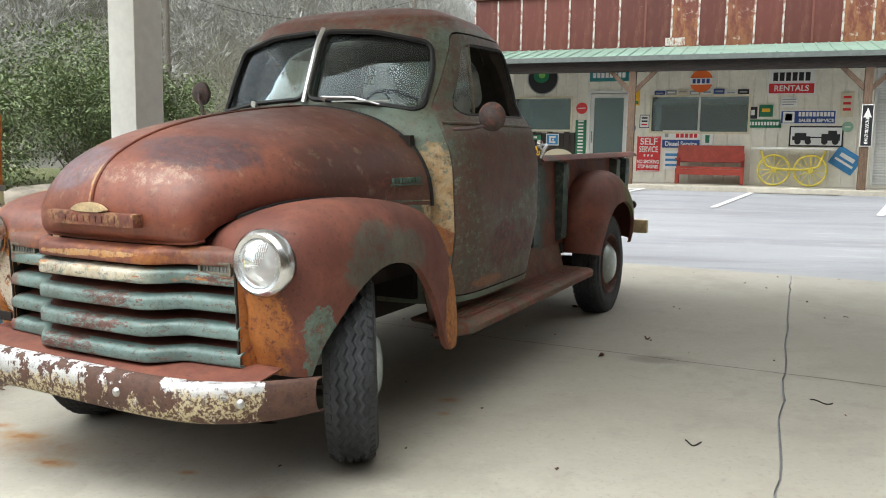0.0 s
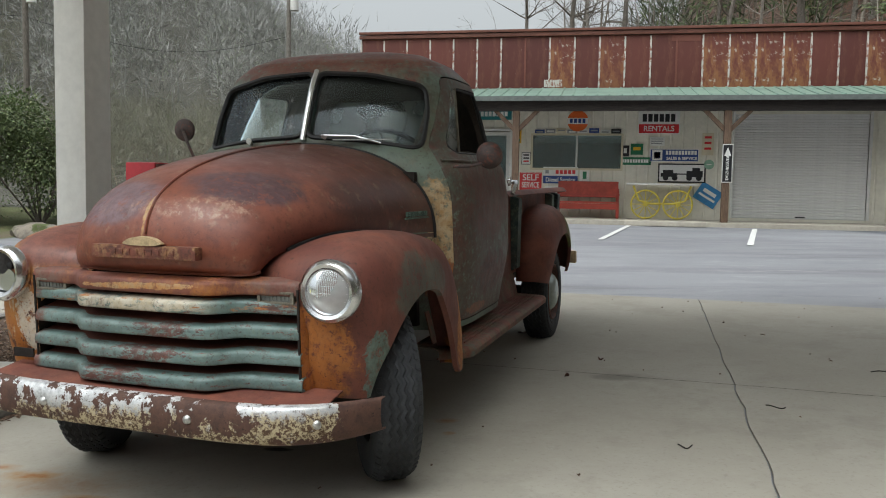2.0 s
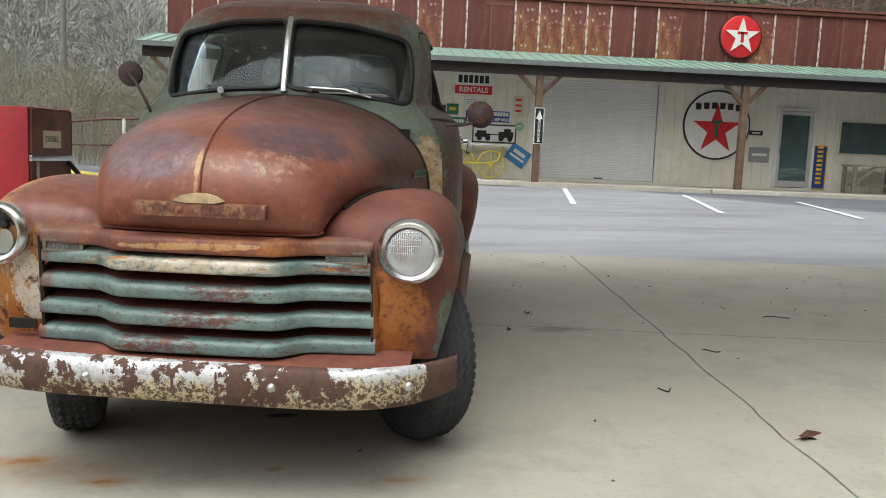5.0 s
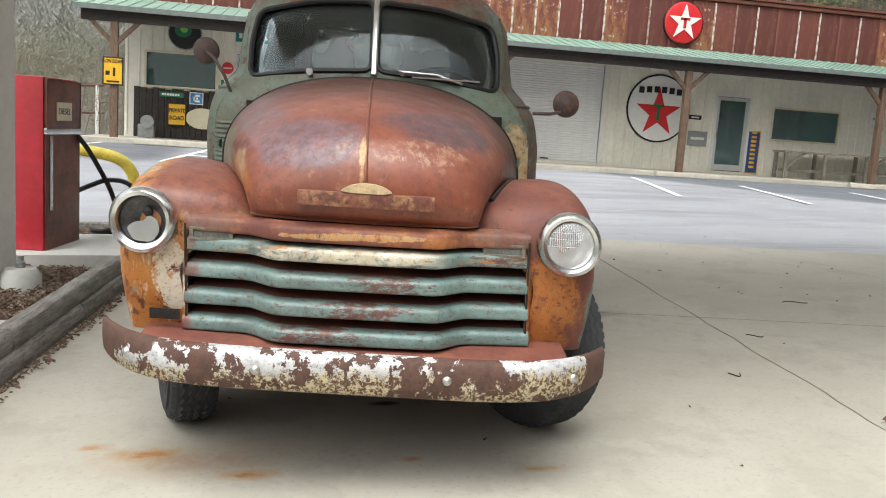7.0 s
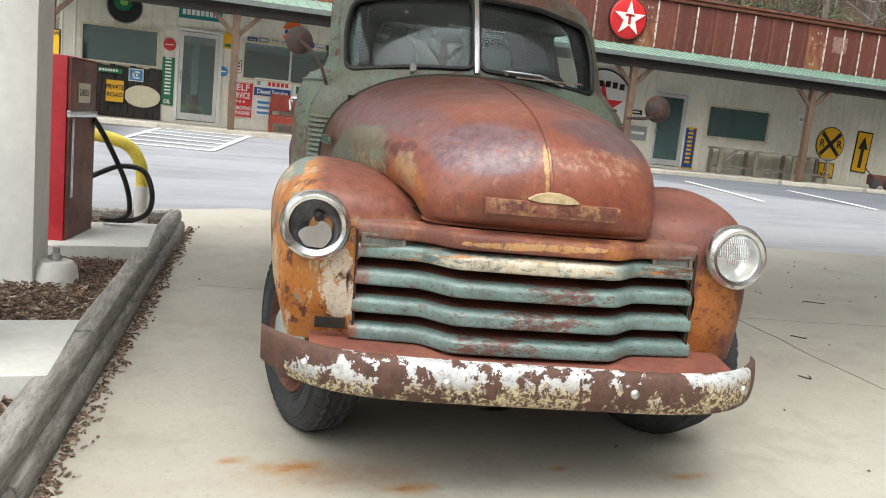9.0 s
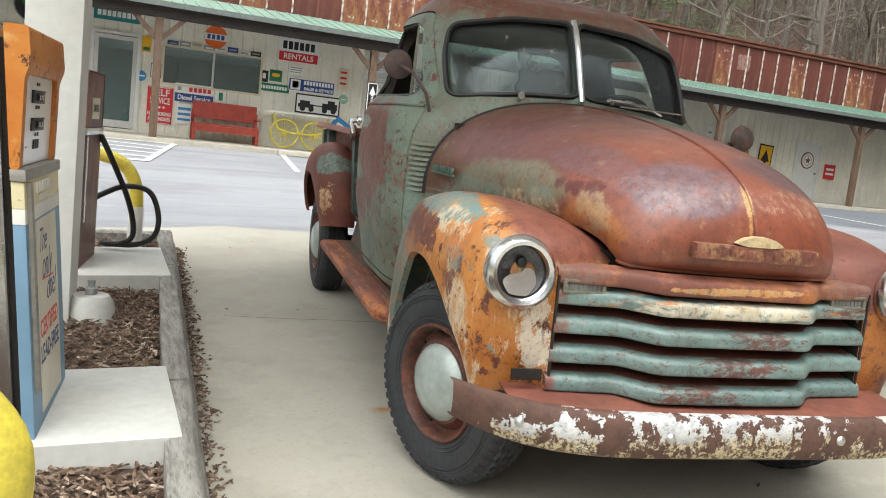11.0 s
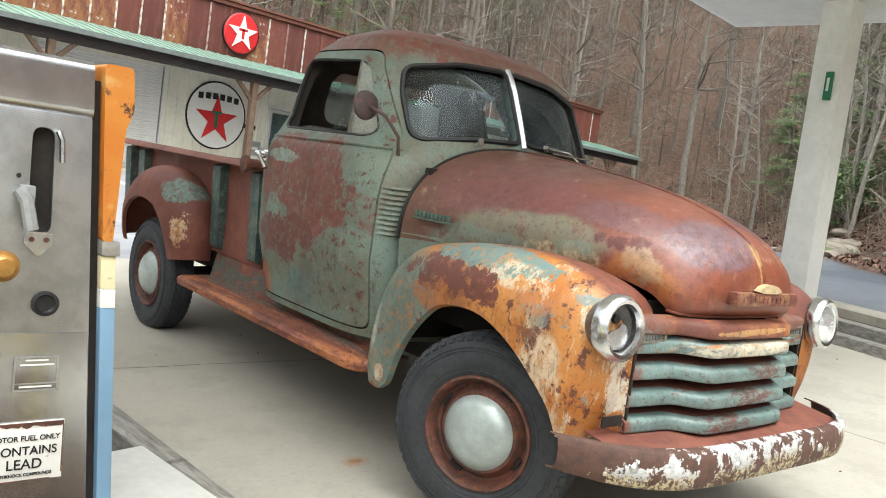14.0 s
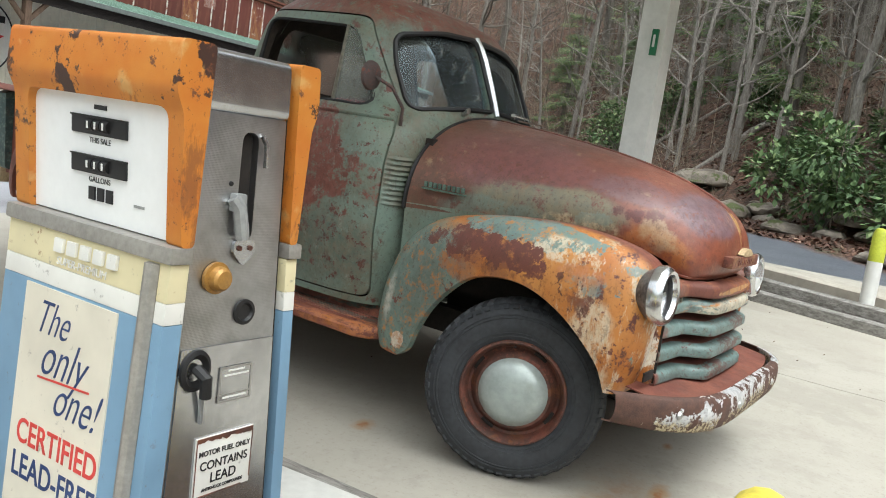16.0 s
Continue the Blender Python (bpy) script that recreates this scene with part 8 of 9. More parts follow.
part("rust_edge", cuboid(cx - 0.08, cx + 0.06, PY0 - 0.0112, PY0 - 0.0102, 0.3565, 0.359), M_RIM, lead)
part("screw", lathe([(-0.004, 0.0), (-0.004, 0.005), (0, 0.006)], 8, "y", Matrix.Translation((cx - 0.05, PY0, 1.08))), M_BLACK, end)
# both painted faces, one turned to each side
for side, xf in ((-1, PX0), (1, PX1)):
    def X(a, b):
        """Depth a..b inward from the face."""
        return sorted((xf - side * a, xf - side * b))
    xb = xf - side * 0.046        # the lower body stands back under the head
    lean = 0.11 * side            # the dial leans back towards its foot
    SH = Matrix(((1, 0, lean, -lean * 1.228), (0, 1, 0, 0), (0, 0, 1, 0), (0, 0, 0, 1)))
    prof = rounded([(0.094, 0.94), (0.094, PT + 0.012), (0.004, PT + 0.012), (0.0, 1.262), (0.026, 1.215), (0.060, 0.94)], 0.014, 4)
    head = prism([(xf - side * d, z) for d, z in prof][::side], PY0 - 0.012, PY1 + 0.012, "y")
    hole = prism(rounded([(PY0 + 0.036, 0.90), (PY1 - 0.045, 0.90), (PY1 - 0.045, 1.225), (PY0 + 0.036, 1.225)], 0.03), xf + side * 0.1, xf - side * 0.088, "x")
    shell = cut(head, [(hole, "DIFFERENCE")])
    part("head_shell", finish(shell, M_PO, 30), None, pump, "orange rusted pump head")
    face = part("dial_face", moved(cuboid(*X(0.045, 0.052), PY0 + 0.034, PY1 - 0.043, 0.945, 1.228), SH), M_DIAL, pump, "white enamel dial face")
    yc = (PY0 + PY1) / 2 - 0.005
    f = xf - side * 0.045
    turn = Matrix.Rotation(radians(90 * side), 4, "Z") @ FACE
    for z, lab, w in ((1.160, "THIS SALE", 0.1), (1.072, "GALLONS", 0.1)):
        win = part("counter_window", moved(cuboid(*sorted((f, f + side * 0.008)), yc - w, yc + w, z - 0.021, z + 0.021, 0.003), SH), M_BLACK_S, face, "black counter window")
        part("hood_edge", moved(cuboid(*sorted((f, f + side * 0.012)), yc - w, yc + w, z + 0.017, z + 0.021, 0.001), SH), M_BLACK, win)
        for i in range(3):
            at = SH @ Matrix.Translation((f + side * 0.004, yc - 0.03 + i * 0.028, z))
            part("counter_wheel", lathe([(-0.012, 0.0), (-0.012, 0.014), (0.012, 0.014), (0.012, 0.0)], 14, "y", at), M_BLACK, win)
            part("counter_digit", moved(cuboid(*sorted((side * 0.0135, side * 0.0145)), -0.003, 0.003, -0.008, 0.008), at), M_WHITE_S, win)
        letters("lettering", lab, 0.018, M_BLACK_S, face, SH @ Matrix.Translation((f + side * 0.0015, yc, z - 0.034)) @ turn, 0.0004)
    for i in range(3):
        part("price_window", moved(cuboid(*sorted((f, f + side * 0.005)), yc - 0.05 + i * 0.032, yc - 0.028 + i * 0.032, 0.992, 1.022), SH), M_BLACK_S, face)
    part("maker_mark", moved(cuboid(*sorted((f, f + side * 0.003)), yc - 0.022, yc + 0.022, 1.196, 1.206), SH), M_BLACK_S, face)
    part("small_print", moved(cuboid(*sorted((f, f + side * 0.002)), yc - 0.16, yc - 0.125, 0.998, 1.004), SH), M_GREY_S, face)
    part("waist_band", cuboid(*sorted((xb + side * 0.010, xf - side * 0.096)), PY0 - 0.014, PY1 + 0.014, 0.905, 0.942, 0.008), M_BAND, pump, "grey metal waist band")
    part("cream_band", cuboid(*sorted((xb, xf - side * 0.094)), PY0 - 0.006, PY1 + 0.006, 0.822, 0.904, 0.003), M_PY, pump, "cream band with raised plain letters")
    for i in range(5):
        part("raised_mark", cuboid(*sorted((xb, xb + side * 0.009)), yc - 0.13 + i * 0.05, yc - 0.096 + i * 0.05, 0.858, 0.891, 0.003), M_PW, pump)
    letters("lettering", "SUPER-PREMIUM", 0.026, M_PW, pump, Matrix.Translation((xb + side * 0.002, yc, 0.838)) @ turn, 0.001)
    part("white_band", cuboid(*sorted((xb, xf - side * 0.094)), PY0 - 0.006, PY1 + 0.006, 0.775, 0.8215, 0.002), M_PW, pump, "white band")
    part("blue_body", cuboid(*sorted((xb, xf - side * 0.094)), PY0 - 0.006, PY1 + 0.006, PZ0, 0.7745, 0.004), M_PB, pump, "faded blue lower body")
    part("edge_strip", tube([(xb + side * 0.003, PY0 + 0.045, 0.90), (xb + side * 0.003, PY0 + 0.045, 0.24)], 0.019, 8), M_BAND, pump, "grey corner strip")
    poster = part("poster", cuboid(*sorted((xb, xb + side * 0.0035)), PY0 + 0.14, PY1 - 0.10, PZ0 + 0.05, 0.768), M_POSTER, pump, "cream poster with blue script and red letters")
    px = xb + side * 0.0042
    pc = yc + 0.012
    for text, dy, z, s, m, sh, b in (("The", -0.070, 0.695, 0.115, M_BLUE_P, 0.45, -0.0012), ("only", -0.015, 0.610, 0.14, M_BLUE_P, 0.45, -0.0012), ("one!", 0.05, 0.525, 0.13, M_BLUE_P, 0.45, -0.0012), ("CERTIFIED", 0.0, 0.408, 0.084, M_RED_S, 0, 0.001), ("LEAD-FREE", 0.0, 0.324, 0.084, M_BLUE_P, 0, 0.001)):
        letters("lettering", text, s, m, poster, Matrix.Translation((px, pc + side * dy, z)) @ turn, 0.0005, b, sh, 0.72 if sh else 0.82)
    part("underline", moved(cuboid(*sorted((px, px + side * 0.001)), -0.1, 0.1, -0.0025, 0.0025), Matrix.Translation((0, pc, 0.563)) @ Matrix.Rotation(radians(-4), 4, "X")), M_RED_S, poster)

# the pump widens towards its foot and stands a little askew
bpy.context.view_layer.update()
askew = Matrix.Translation((-2.36, 0.118, 0)) @ Matrix.Rotation(radians(-6.5), 4, "Z") @ Matrix.Translation((2.36, -0.118, 0))
plate = {lead, *lead.children}
slide = Matrix.Translation((0, 0.024, -0.012))
for o in pump.children_recursive:
    mw = o.matrix_world.copy()
    back = mw.inverted()
    for v in o.data.vertices:
        p = mw @ v.co
        down = (1.34 - p.z) / 1.04
        off, wide = p.x + 2.3565, (0.223 + 0.097 * down) / 0.263
        out = max(0.0, abs(off) - 0.1315)
        p.x = -2.362 + 0.033 * down + (off * 0.95 if o in plate else math.copysign((abs(off) - out) * wide + out * (0.75 if off > 0 else max(wide, 0.95)), off))
        v.co = back @ (slide @ askew @ p)

# ---- far island and road edge ----
far = thing("timber_kerb", "grey timbers edging the far island", "kerb")
fl1 = [(3.55, -5.0), (4.22, -2.3), (4.95, -0.4), (5.55, 1.3), (6.1, 3.3)]
timber_run([(x + 0.14, y) for x, y in fl1], 0.16, 0.0, 0.11, 3, far)
timber_run([(x + 0.40, y + 0.05) for x, y in fl1], 0.16, 0.0, 0.21, 8, far)
strip = [(x + 1.0, y + 0.1) for x, y in fl1]
bedf = [[(x0 + 0.1 + u * 1.1, y0, gz(x0, y0) + 0.10 + 0.05 * u) for u in np.linspace(0, 1, 6)] for x0, y0 in [(a[0], a[1]) for a in smoothline(fl1, 40)]]
tagged(part("far_mulch", grid(bedf), plain("mulch_dark", (0.09, 0.065, 0.05), 0.95, 0, 0.5, 30, 0.8), None, "", 60), "brown mulch in the far island", "mulch", kind="stuff")
kb = [[(x + dx, y, gz(x, y) + dz) for dx, dz in ((1.12, 0.0), (1.12, 0.24), (1.15, 0.26), (1.55, 0.27), (1.60, 0.24), (1.62, 0.0))] for x, y in [(a[0], a[1]) for a in smoothline(fl1, 30)]]
tagged(part("kerb_strip", thicken(grid(kb), 0.01), M_WALK, None, "", 40), "pale concrete edge along the road", "kerb", kind="structure")
bol = thing("bollard", "white bollard with yellow-green top", "bollard", Matrix.Translation((4.98, -1.38, gz(5, -1.4))))
part("post", lathe([(0.0, 0.07), (0.62, 0.07)], 18, "z"), M_WHITE, bol)
part("top", lathe([(0.62, 0.071), (0.88, 0.071), (0.93, 0.05), (0.945, 0.0)], 18, "z"), plain("lime_top", (0.50, 0.55, 0.05), 0.5), bol)


# ---- trees and scrub ----
def bark(name, a, b):
    n = Nodes(name, 0.9)
    c = n.mix(n.step(n.noise(9, 6, 0.7, (3, 3, 0.7)), 0.35, 0.65), a, b)
    c = n.mix(n.calc("MULTIPLY", n.random(), 0.5), c, tuple(v * 0.6 for v in a))
    n.bump(n.noise(20, 5, 0.7, (3, 3, 0.6)), 0.6, 0.02)
    return n.done(c)


M_BARK = bark("grey_bark", (0.20, 0.18, 0.155), (0.40, 0.37, 0.33))
M_BARK_D = bark("dark_bark", (0.14, 0.125, 0.105), (0.28, 0.25, 0.215))


def leafy(name, a, b, c2):
    n = Nodes(name, 0.6)
    r = n.island()
    c = n.mix(r, a, b)
    c = n.mix(n.step(r, 0.85, 1.0), c, c2)
    return n.done(c)


M_RHODO = leafy("glossy_leaf", (0.045, 0.095, 0.035), (0.15, 0.24, 0.085), (0.32, 0.40, 0.18))
M_HEMLOCK = leafy("needle_green", (0.05, 0.085, 0.028), (0.12, 0.165, 0.05), (0.19, 0.21, 0.07))
M_SHRUB = leafy("hedge_green", (0.07, 0.105, 0.04), (0.17, 0.22, 0.085), (0.24, 0.28, 0.13))
M_BUDS = leafy("dry_twig", (0.12, 0.095, 0.068), (0.25, 0.21, 0.155), (0.34, 0.28, 0.20))


def limb(rng, p, d, length, r, depth, out, sides):
    """A branch that bends, tapers and forks."""
    pts, rad = [p], [r]
    n = 5 if depth else 4
    for i in range(n):
        d = (d + Vector((rng.gauss(0, 0.13), rng.gauss(0, 0.13), rng.gauss(0.02, 0.09)))).normalized()
        p = p + d * (length / n)
        pts.append(p)
        rad.append(max(0.004, r * (1 - 0.72 * (i + 1) / n)))
    out.append(tube(pts, r, sides, rad))
    if depth <= 0:
        return
    for k in range(rng.randint(3, 4) if depth > 1 else rng.randint(3, 5)):
        i = rng.randint(1, n)
        side = Vector((rng.gauss(0, 1), rng.gauss(0, 1), rng.gauss(0.25, 0.45))).normalized()
        limb(rng, pts[i], (d * 0.55 + side * 0.8).normalized(), length * rng.uniform(0.35, 0.6), max(0.006, rad[i] * 0.6), depth - 1, out, max(3, sides - 2))


def bare_tree(seed, h, r, lean=0.06, first=0.3, depth=2):
    rng = random.Random(seed)
    pts, rad = [], []
    a = rng.uniform(0, 6.28)
    for i in range(13):
        u = i / 12
        pts.append(Vector((math.cos(a) * lean * h * u * u + rng.gauss(0, 0.02) * h * 0.15, math.sin(a) * lean * h * u * u + rng.gauss(0, 0.02) * h * 0.15, h * u - 0.3)))
        rad.append(r * (1 - 0.85 * u) + 0.012)
    out = []
    for k in range(int(10 + h * 0.6)):
        u = rng.uniform(first, 0.97)
        i = min(11, int(u * 12))
        ang = rng.uniform(0, 6.28)
        d = Vector((math.cos(ang), math.sin(ang), rng.uniform(0.1, 0.9))).normalized()
        limb(rng, pts[i], d, h * rng.uniform(0.12, 0.26) * (1.25 - u * 0.6), rad[i] * 0.5, depth, out, 5)
    return tube(pts, r, 9, rad), join(*out)


TREE_LABEL = "bare grey winter tree on the leafy bank"
kinds = []
for k, (h, r, lean, first) in enumerate(((11, 0.13, 0.05, 0.3), (14, 0.17, 0.09, 0.35), (9, 0.09, 0.16, 0.25), (16, 0.20, 0.04, 0.4), (7, 0.06, 0.12, 0.15))):
    tr, br = bare_tree(20 + k, h, r, lean, first, 2)
    t = thing("bare_tree", TREE_LABEL, "tree", Matrix.Translation((0, 0, -200)), "bank trees")
    part("trunk", tr, M_BARK if k % 2 == 0 else M_BARK_D, t, "", 60)
    tagged(part("crown", br, M_BARK if k % 2 == 0 else M_BARK_D, t, "", None), kind="stuff")
    kinds.append(t)


def bank(d, s):
    """A place on the right bank: d up the slope from its foot, s along it."""
    x, y = 12.0 + 0.774 * s + 0.633 * d, 0.633 * s - 0.774 * d
    return x, y


rng = random.Random(11)
spots = [(4.2, -1.0, 3), (3.4, 1.5, 0), (4.6, 3.2, 2), (3.2, 5.2, 4), (5.5, 5.6, 1), (3.8, 8.0, 0), (6.0, 9.5, 3), (4.4, 11.5, 2), (3.0, 13.5, 4), (6.5, 13.0, 1), (5, -3.5, 1), (3.2, -4.2, 4), (7.5, 1.0, 1), (8.5, 4.0, 0), (9.0, 7.5, 3), (10, -2.0, 3), (9, 11, 1), (11, 2.5, 2), (4.8, 17, 0), (7.5, 17.5, 3), (2.8, 0.6, 4), (3.1, 2.6, 2), (2.6, 6.4, 4), (3.4, 7.2, 2), (2.9, 9.4, 4), (3.3, 10.8, 4), (2.7, 12.4, 2), (3.6, 15.5, 4), (3.0, 17.8, 4), (2.8, 22, 2), (4.2, 4.6, 4), (4.4, 0.0, 2), (3.5, 20, 2), (6, 22, 1), (9, 20, 0)]
for i in range(60):
    spots.append((rng.uniform(5, 30), rng.uniform(-14, 36), rng.randrange(5)))
first = True
for d, s, k in spots:
    x, y = bank(d, s)
    m = Matrix.Translation((x, y, land(x, y))) @ Matrix.Rotation(rng.uniform(0, 6.28), 4, "Z") @ Matrix.Rotation(rng.gauss(0, 0.05), 4, "X") @ Matrix.Scale(rng.uniform(0.8, 1.2), 4)
    q = copy_thing(kinds[k], m)
    q.matrix_world = m
for x, y, k, s in ((36.0, 17.8, 3, 0.95), (34.5, 14.6, 0, 0.7), (37.5, 21.5, 1, 0.9), (39, 16, 0, 1.0), (35.5, 25, 3, 0.9), (41, 24, 1, 1.0), (38, 11.5, 1, 1.0), (42, 19, 3, 1.1), (44, 14, 0, 1.0), (40, 28, 0, 1.1)):
    m = Matrix.Translation((x, y, land(x, y))) @ Matrix.Rotation(x * 1.7, 4, "Z") @ Matrix.Scale(s, 4)
    copy_thing(kinds[k], m).matrix_world = m
# trees behind the store
for i in range(38):
    x, y = rng.uniform(-3, 44), rng.uniform(27.5, 44)
    k = rng.choice((0, 1, 3, 3))
    m = Matrix.Translation((x, y, land(x, y))) @ Matrix.Rotation(rng.uniform(0, 6.28), 4, "Z") @ Matrix.Scale(rng.uniform(0.85, 1.2), 4)
    q = copy_thing(kinds[k], m)
    q.matrix_world = m
    tagged(q, "bare winter tree behind the store", "tree", "trees behind the store")
for t in kinds:
    for o in list(t.children) + [t]:
        bpy.data.objects.remove(o)


def leaves(rng, count, centre, rad, size, droop=0.3, shell=0.5):
    """Many small pointed leaves in a rounded, ragged crown."""
    vs, fs = [], []
    lumps = [(Vector((rng.gauss(0, 0.42), rng.gauss(0, 0.42), rng.gauss(0.05, 0.42))), rng.uniform(0.28, 0.55)) for _ in range(16)]
    for i in range(count):
        c, q = rng.choice(lumps)
        u = Vector((rng.gauss(0, 1), rng.gauss(0, 1), rng.gauss(0, 1))).normalized()
        p = c + u * q * rng.uniform(shell, 1.0)
        pos = Vector(centre) + Vector((p.x * rad[0], p.y * rad[1], p.z * rad[2]))
        l = size * rng.uniform(0.6, 1.3)
        w = l * 0.30
        d = (u + Vector((rng.gauss(0, 0.4), rng.gauss(0, 0.4), rng.gauss(-droop, 0.3)))).normalized()
        s = d.cross(Vector((rng.gauss(0, 0.3), rng.gauss(0, 0.3), 1))).normalized()
        n = s.cross(d)
        o = len(vs)
        vs += [pos, pos + d * l * 0.5 + s * w + n * w * 0.25, pos + d * l, pos + d * l * 0.5 - s * w + n * w * 0.25]
        fs += [(o, o + 1, o + 2), (o, o + 2, o + 3)]
    return vs, fs


def bush(x, y, w, h, m, label, seed, size=0.16, count=2600, name="rhododendron"):
    r = random.Random(seed)
    z = land(x, y)
    b = thing(name, label, "shrub", Matrix.Translation((x, y, z)), "shrubs on the bank")
    stems = [tube([(0, 0, -0.1), (r.gauss(0, w * 0.15), r.gauss(0, w * 0.15), h * 0.4), (r.gauss(0, w * 0.3), r.gauss(0, w * 0.3), h * 0.8)], 0.02, 5, [0.03, 0.02, 0.008]) for _ in range(9)]
    tagged(part("stem", join(*stems), M_BARK_D, b, "", None), kind="stuff")
    part("foliage", leaves(r, count, (0, 0, h * 0.5), (w * 0.62, w * 0.62, h * 0.55), size), m, b, "", None)
    tagged(b.children[-1], kind="stuff")
    return b


for i, (d, s, w, h, lab) in enumerate(((1.9, 1.25, 2.1, 2.2, "full glossy green rhododendron bush by the road"), (2.4, -0.5, 1.8, 1.6, "green rhododendron bush by the road"), (2.9, 3.9, 1.3, 1.1, "low light green rhododendron bush"), (3.4, 14.6, 2.0, 1.9, "green rhododendron bush on the bank"), (4.2, 2.2, 1.2, 1.3, "dark green rhododendron on the bank"), (5.2, 9.0, 1.5, 1.7, "dark green rhododendron among bare trees"), (3.0, -3.4, 1.4, 1.5, "green rhododendron bush by the road"), (5.0, 14.0, 1.4, 1.5, "dark green rhododendron among bare trees"))):
    x, y = bank(d, s)
    bush(x, y, w, h, M_RHODO, lab, 40 + i)


def evergreen(x, y, h, w, seed, label, m=M_HEMLOCK, sprays=95, size=(0.12, 0.26)):
    r = random.Random(seed)
    t = thing("evergreen_tree", label, "tree", Matrix.Translation((x, y, land(x, y))), "evergreens")
    part("trunk", tube([(0, 0, -0.3), (0.05, 0, h * 0.5), (0, 0.05, h)], 0.12, 8, [0.16, 0.10, 0.02]), M_BARK_D, t, "", 60)
    vs, fs = [], []
    limbs = []
    for k in range(int(h * 7)):
        u = r.uniform(0.12, 0.98)
        a = r.uniform(0, 6.28)
        l = w * (1.05 - u) * r.uniform(0.5, 1.1) + 0.2
        base, tip = Vector((0, 0, h * u)), Vector((math.cos(a) * l, math.sin(a) * l, h * u - 0.12 * l + r.gauss(0, 0.15)))
        limbs.append(tube([base, (base + tip) / 2 + Vector((0, 0, 0.06 * l)), tip], 0.012, 4, [0.02, 0.012, 0.004]))
        for j in range(sprays):
            v = r.uniform(0.15, 1.0)
            p = base.lerp(tip, v) + Vector((r.gauss(0, 0.10), r.gauss(0, 0.10), r.gauss(0, 0.05)))
            d = Vector((math.cos(a) + r.gauss(0, 0.8), math.sin(a) + r.gauss(0, 0.8), r.gauss(-0.25, 0.25))).normalized()
            s = d.orthogonal().normalized()
            q = r.uniform(*size)
            o = len(vs)
            vs += [p, p + d * q * 0.5 + s * q * 0.12, p + d * q, p + d * q * 0.5 - s * q * 0.12]
            fs += [(o, o + 1, o + 2, o + 3)]
    tagged(part("limbwork", join(*limbs), M_BARK_D, t, "", None), kind="stuff")
    tagged(part("foliage", (vs, fs), m, t, "", None), kind="stuff")


for i, (d, s, h, w) in enumerate(((8.5, -1.5, 9, 2.2), (9.0, 3.0, 8, 2.0), (7.0, -4.5, 8, 2.2), (10.5, 12.0, 10, 2.4), (8.0, 24.0, 10, 2.4), (4.5, -3.0, 5, 1.9), (5.0, 2.2, 6.5, 2.0), (4.6, 6.8, 4, 1.7), (5.6, 10.5, 6, 2.0), (5, 18, 5, 1.9), (4.2, 23, 4.5, 1.8), (7, 15, 7, 2.2), (6, 27, 6, 2.2), (3.6, -1.2, 3.2, 1.5), (13, 6, 9, 2.4), (11, 4.5, 8, 2.3), (10, 8.5, 8, 2.3), (14, 12, 9, 2.5), (17, 3, 10, 2.6), (9, 17, 8, 2.3), (13, 25, 9, 2.6), (16, 21, 10, 2.6), (14, -3, 10, 2.6), (15, 16, 10, 2.6), (12, 20, 8, 2.2), (18, 10, 11, 2.8), (20, 26, 11, 2.8), (11, 29, 8, 2.4))):
    x, y = bank(d, s)
    evergreen(x, y, h, w, 70 + i, "soft green hemlock among bare trees")
for i, (x, y, h, w) in enumerate(((12, 30, 11, 2.6), (22, 31, 12, 2.6), (28, 33, 11, 2.6), (17, 36, 12, 3.0), (6, 33, 11, 2.6))):
    evergreen(x, y, h, w, 90 + i, "green pine behind the store", M_HEMLOCK, 60, (0.14, 0.30))
for i, (x, y, w, h) in enumerate(((-11.6, 13.8, 3.0, 3.1), (-13.8, 13.2, 3.4, 3.4), (-15.6, 15.0, 3.6, 3.7), (-13.6, 10.6, 2.6, 2.5), (-18.5, 19, 4.4, 4.4), (-17.0, 12.2, 3.4, 3.2))):
    bush(x, y, w, h, M_SHRUB, "soft green rounded evergreen shrub beside the lot", 130 + i, 0.085, 13000, "evergreen_shrub")

# brush: thin bare saplings and twigs, as one mass
rng = random.Random(5)
out = []
for i in range(2300):
    if i < 1750:
        x, y = bank(1.5 + 26 * rng.random() ** 1.2, rng.uniform(-12, 34))
    elif i < 2050:
        x, y = rng.uniform(34, 52), rng.uniform(8, 34)
    else:
        x, y = rng.uniform(-16, -5.6), rng.uniform(19.5, 34)
    z = land(x, y)
    h = rng.uniform(0.6, 3.2)
    p = Vector((x, y, z - 0.1))
    t = p + Vector((rng.gauss(0, 0.4), rng.gauss(0, 0.4), h))
    m = p.lerp(t, 0.5) + Vector((rng.gauss(0, 0.12), rng.gauss(0, 0.12), 0))
    out.append(tube([p, m, t], 0.01, 3, [0.014, 0.009, 0.003]))
    for k in range(6):
        b = p.lerp(t, rng.uniform(0.25, 0.95))
        e = b + Vector((rng.gauss(0, 0.5), rng.gauss(0, 0.5), rng.uniform(0.0, 0.6)))
        out.append(tube([b, e], 0.006, 3, [0.006, 0.002]))
        c = b.lerp(e, 0.6)
        out.append(tube([c, c + Vector((rng.gauss(0, 0.25), rng.gauss(0, 0.25), rng.uniform(-0.05, 0.3)))], 0.004, 3, [0.004, 0.002]))
tagged(part("brush", join(*out), M_BUDS, None, "", None), "thin bare brush and saplings on the bank", "brush", kind="stuff")
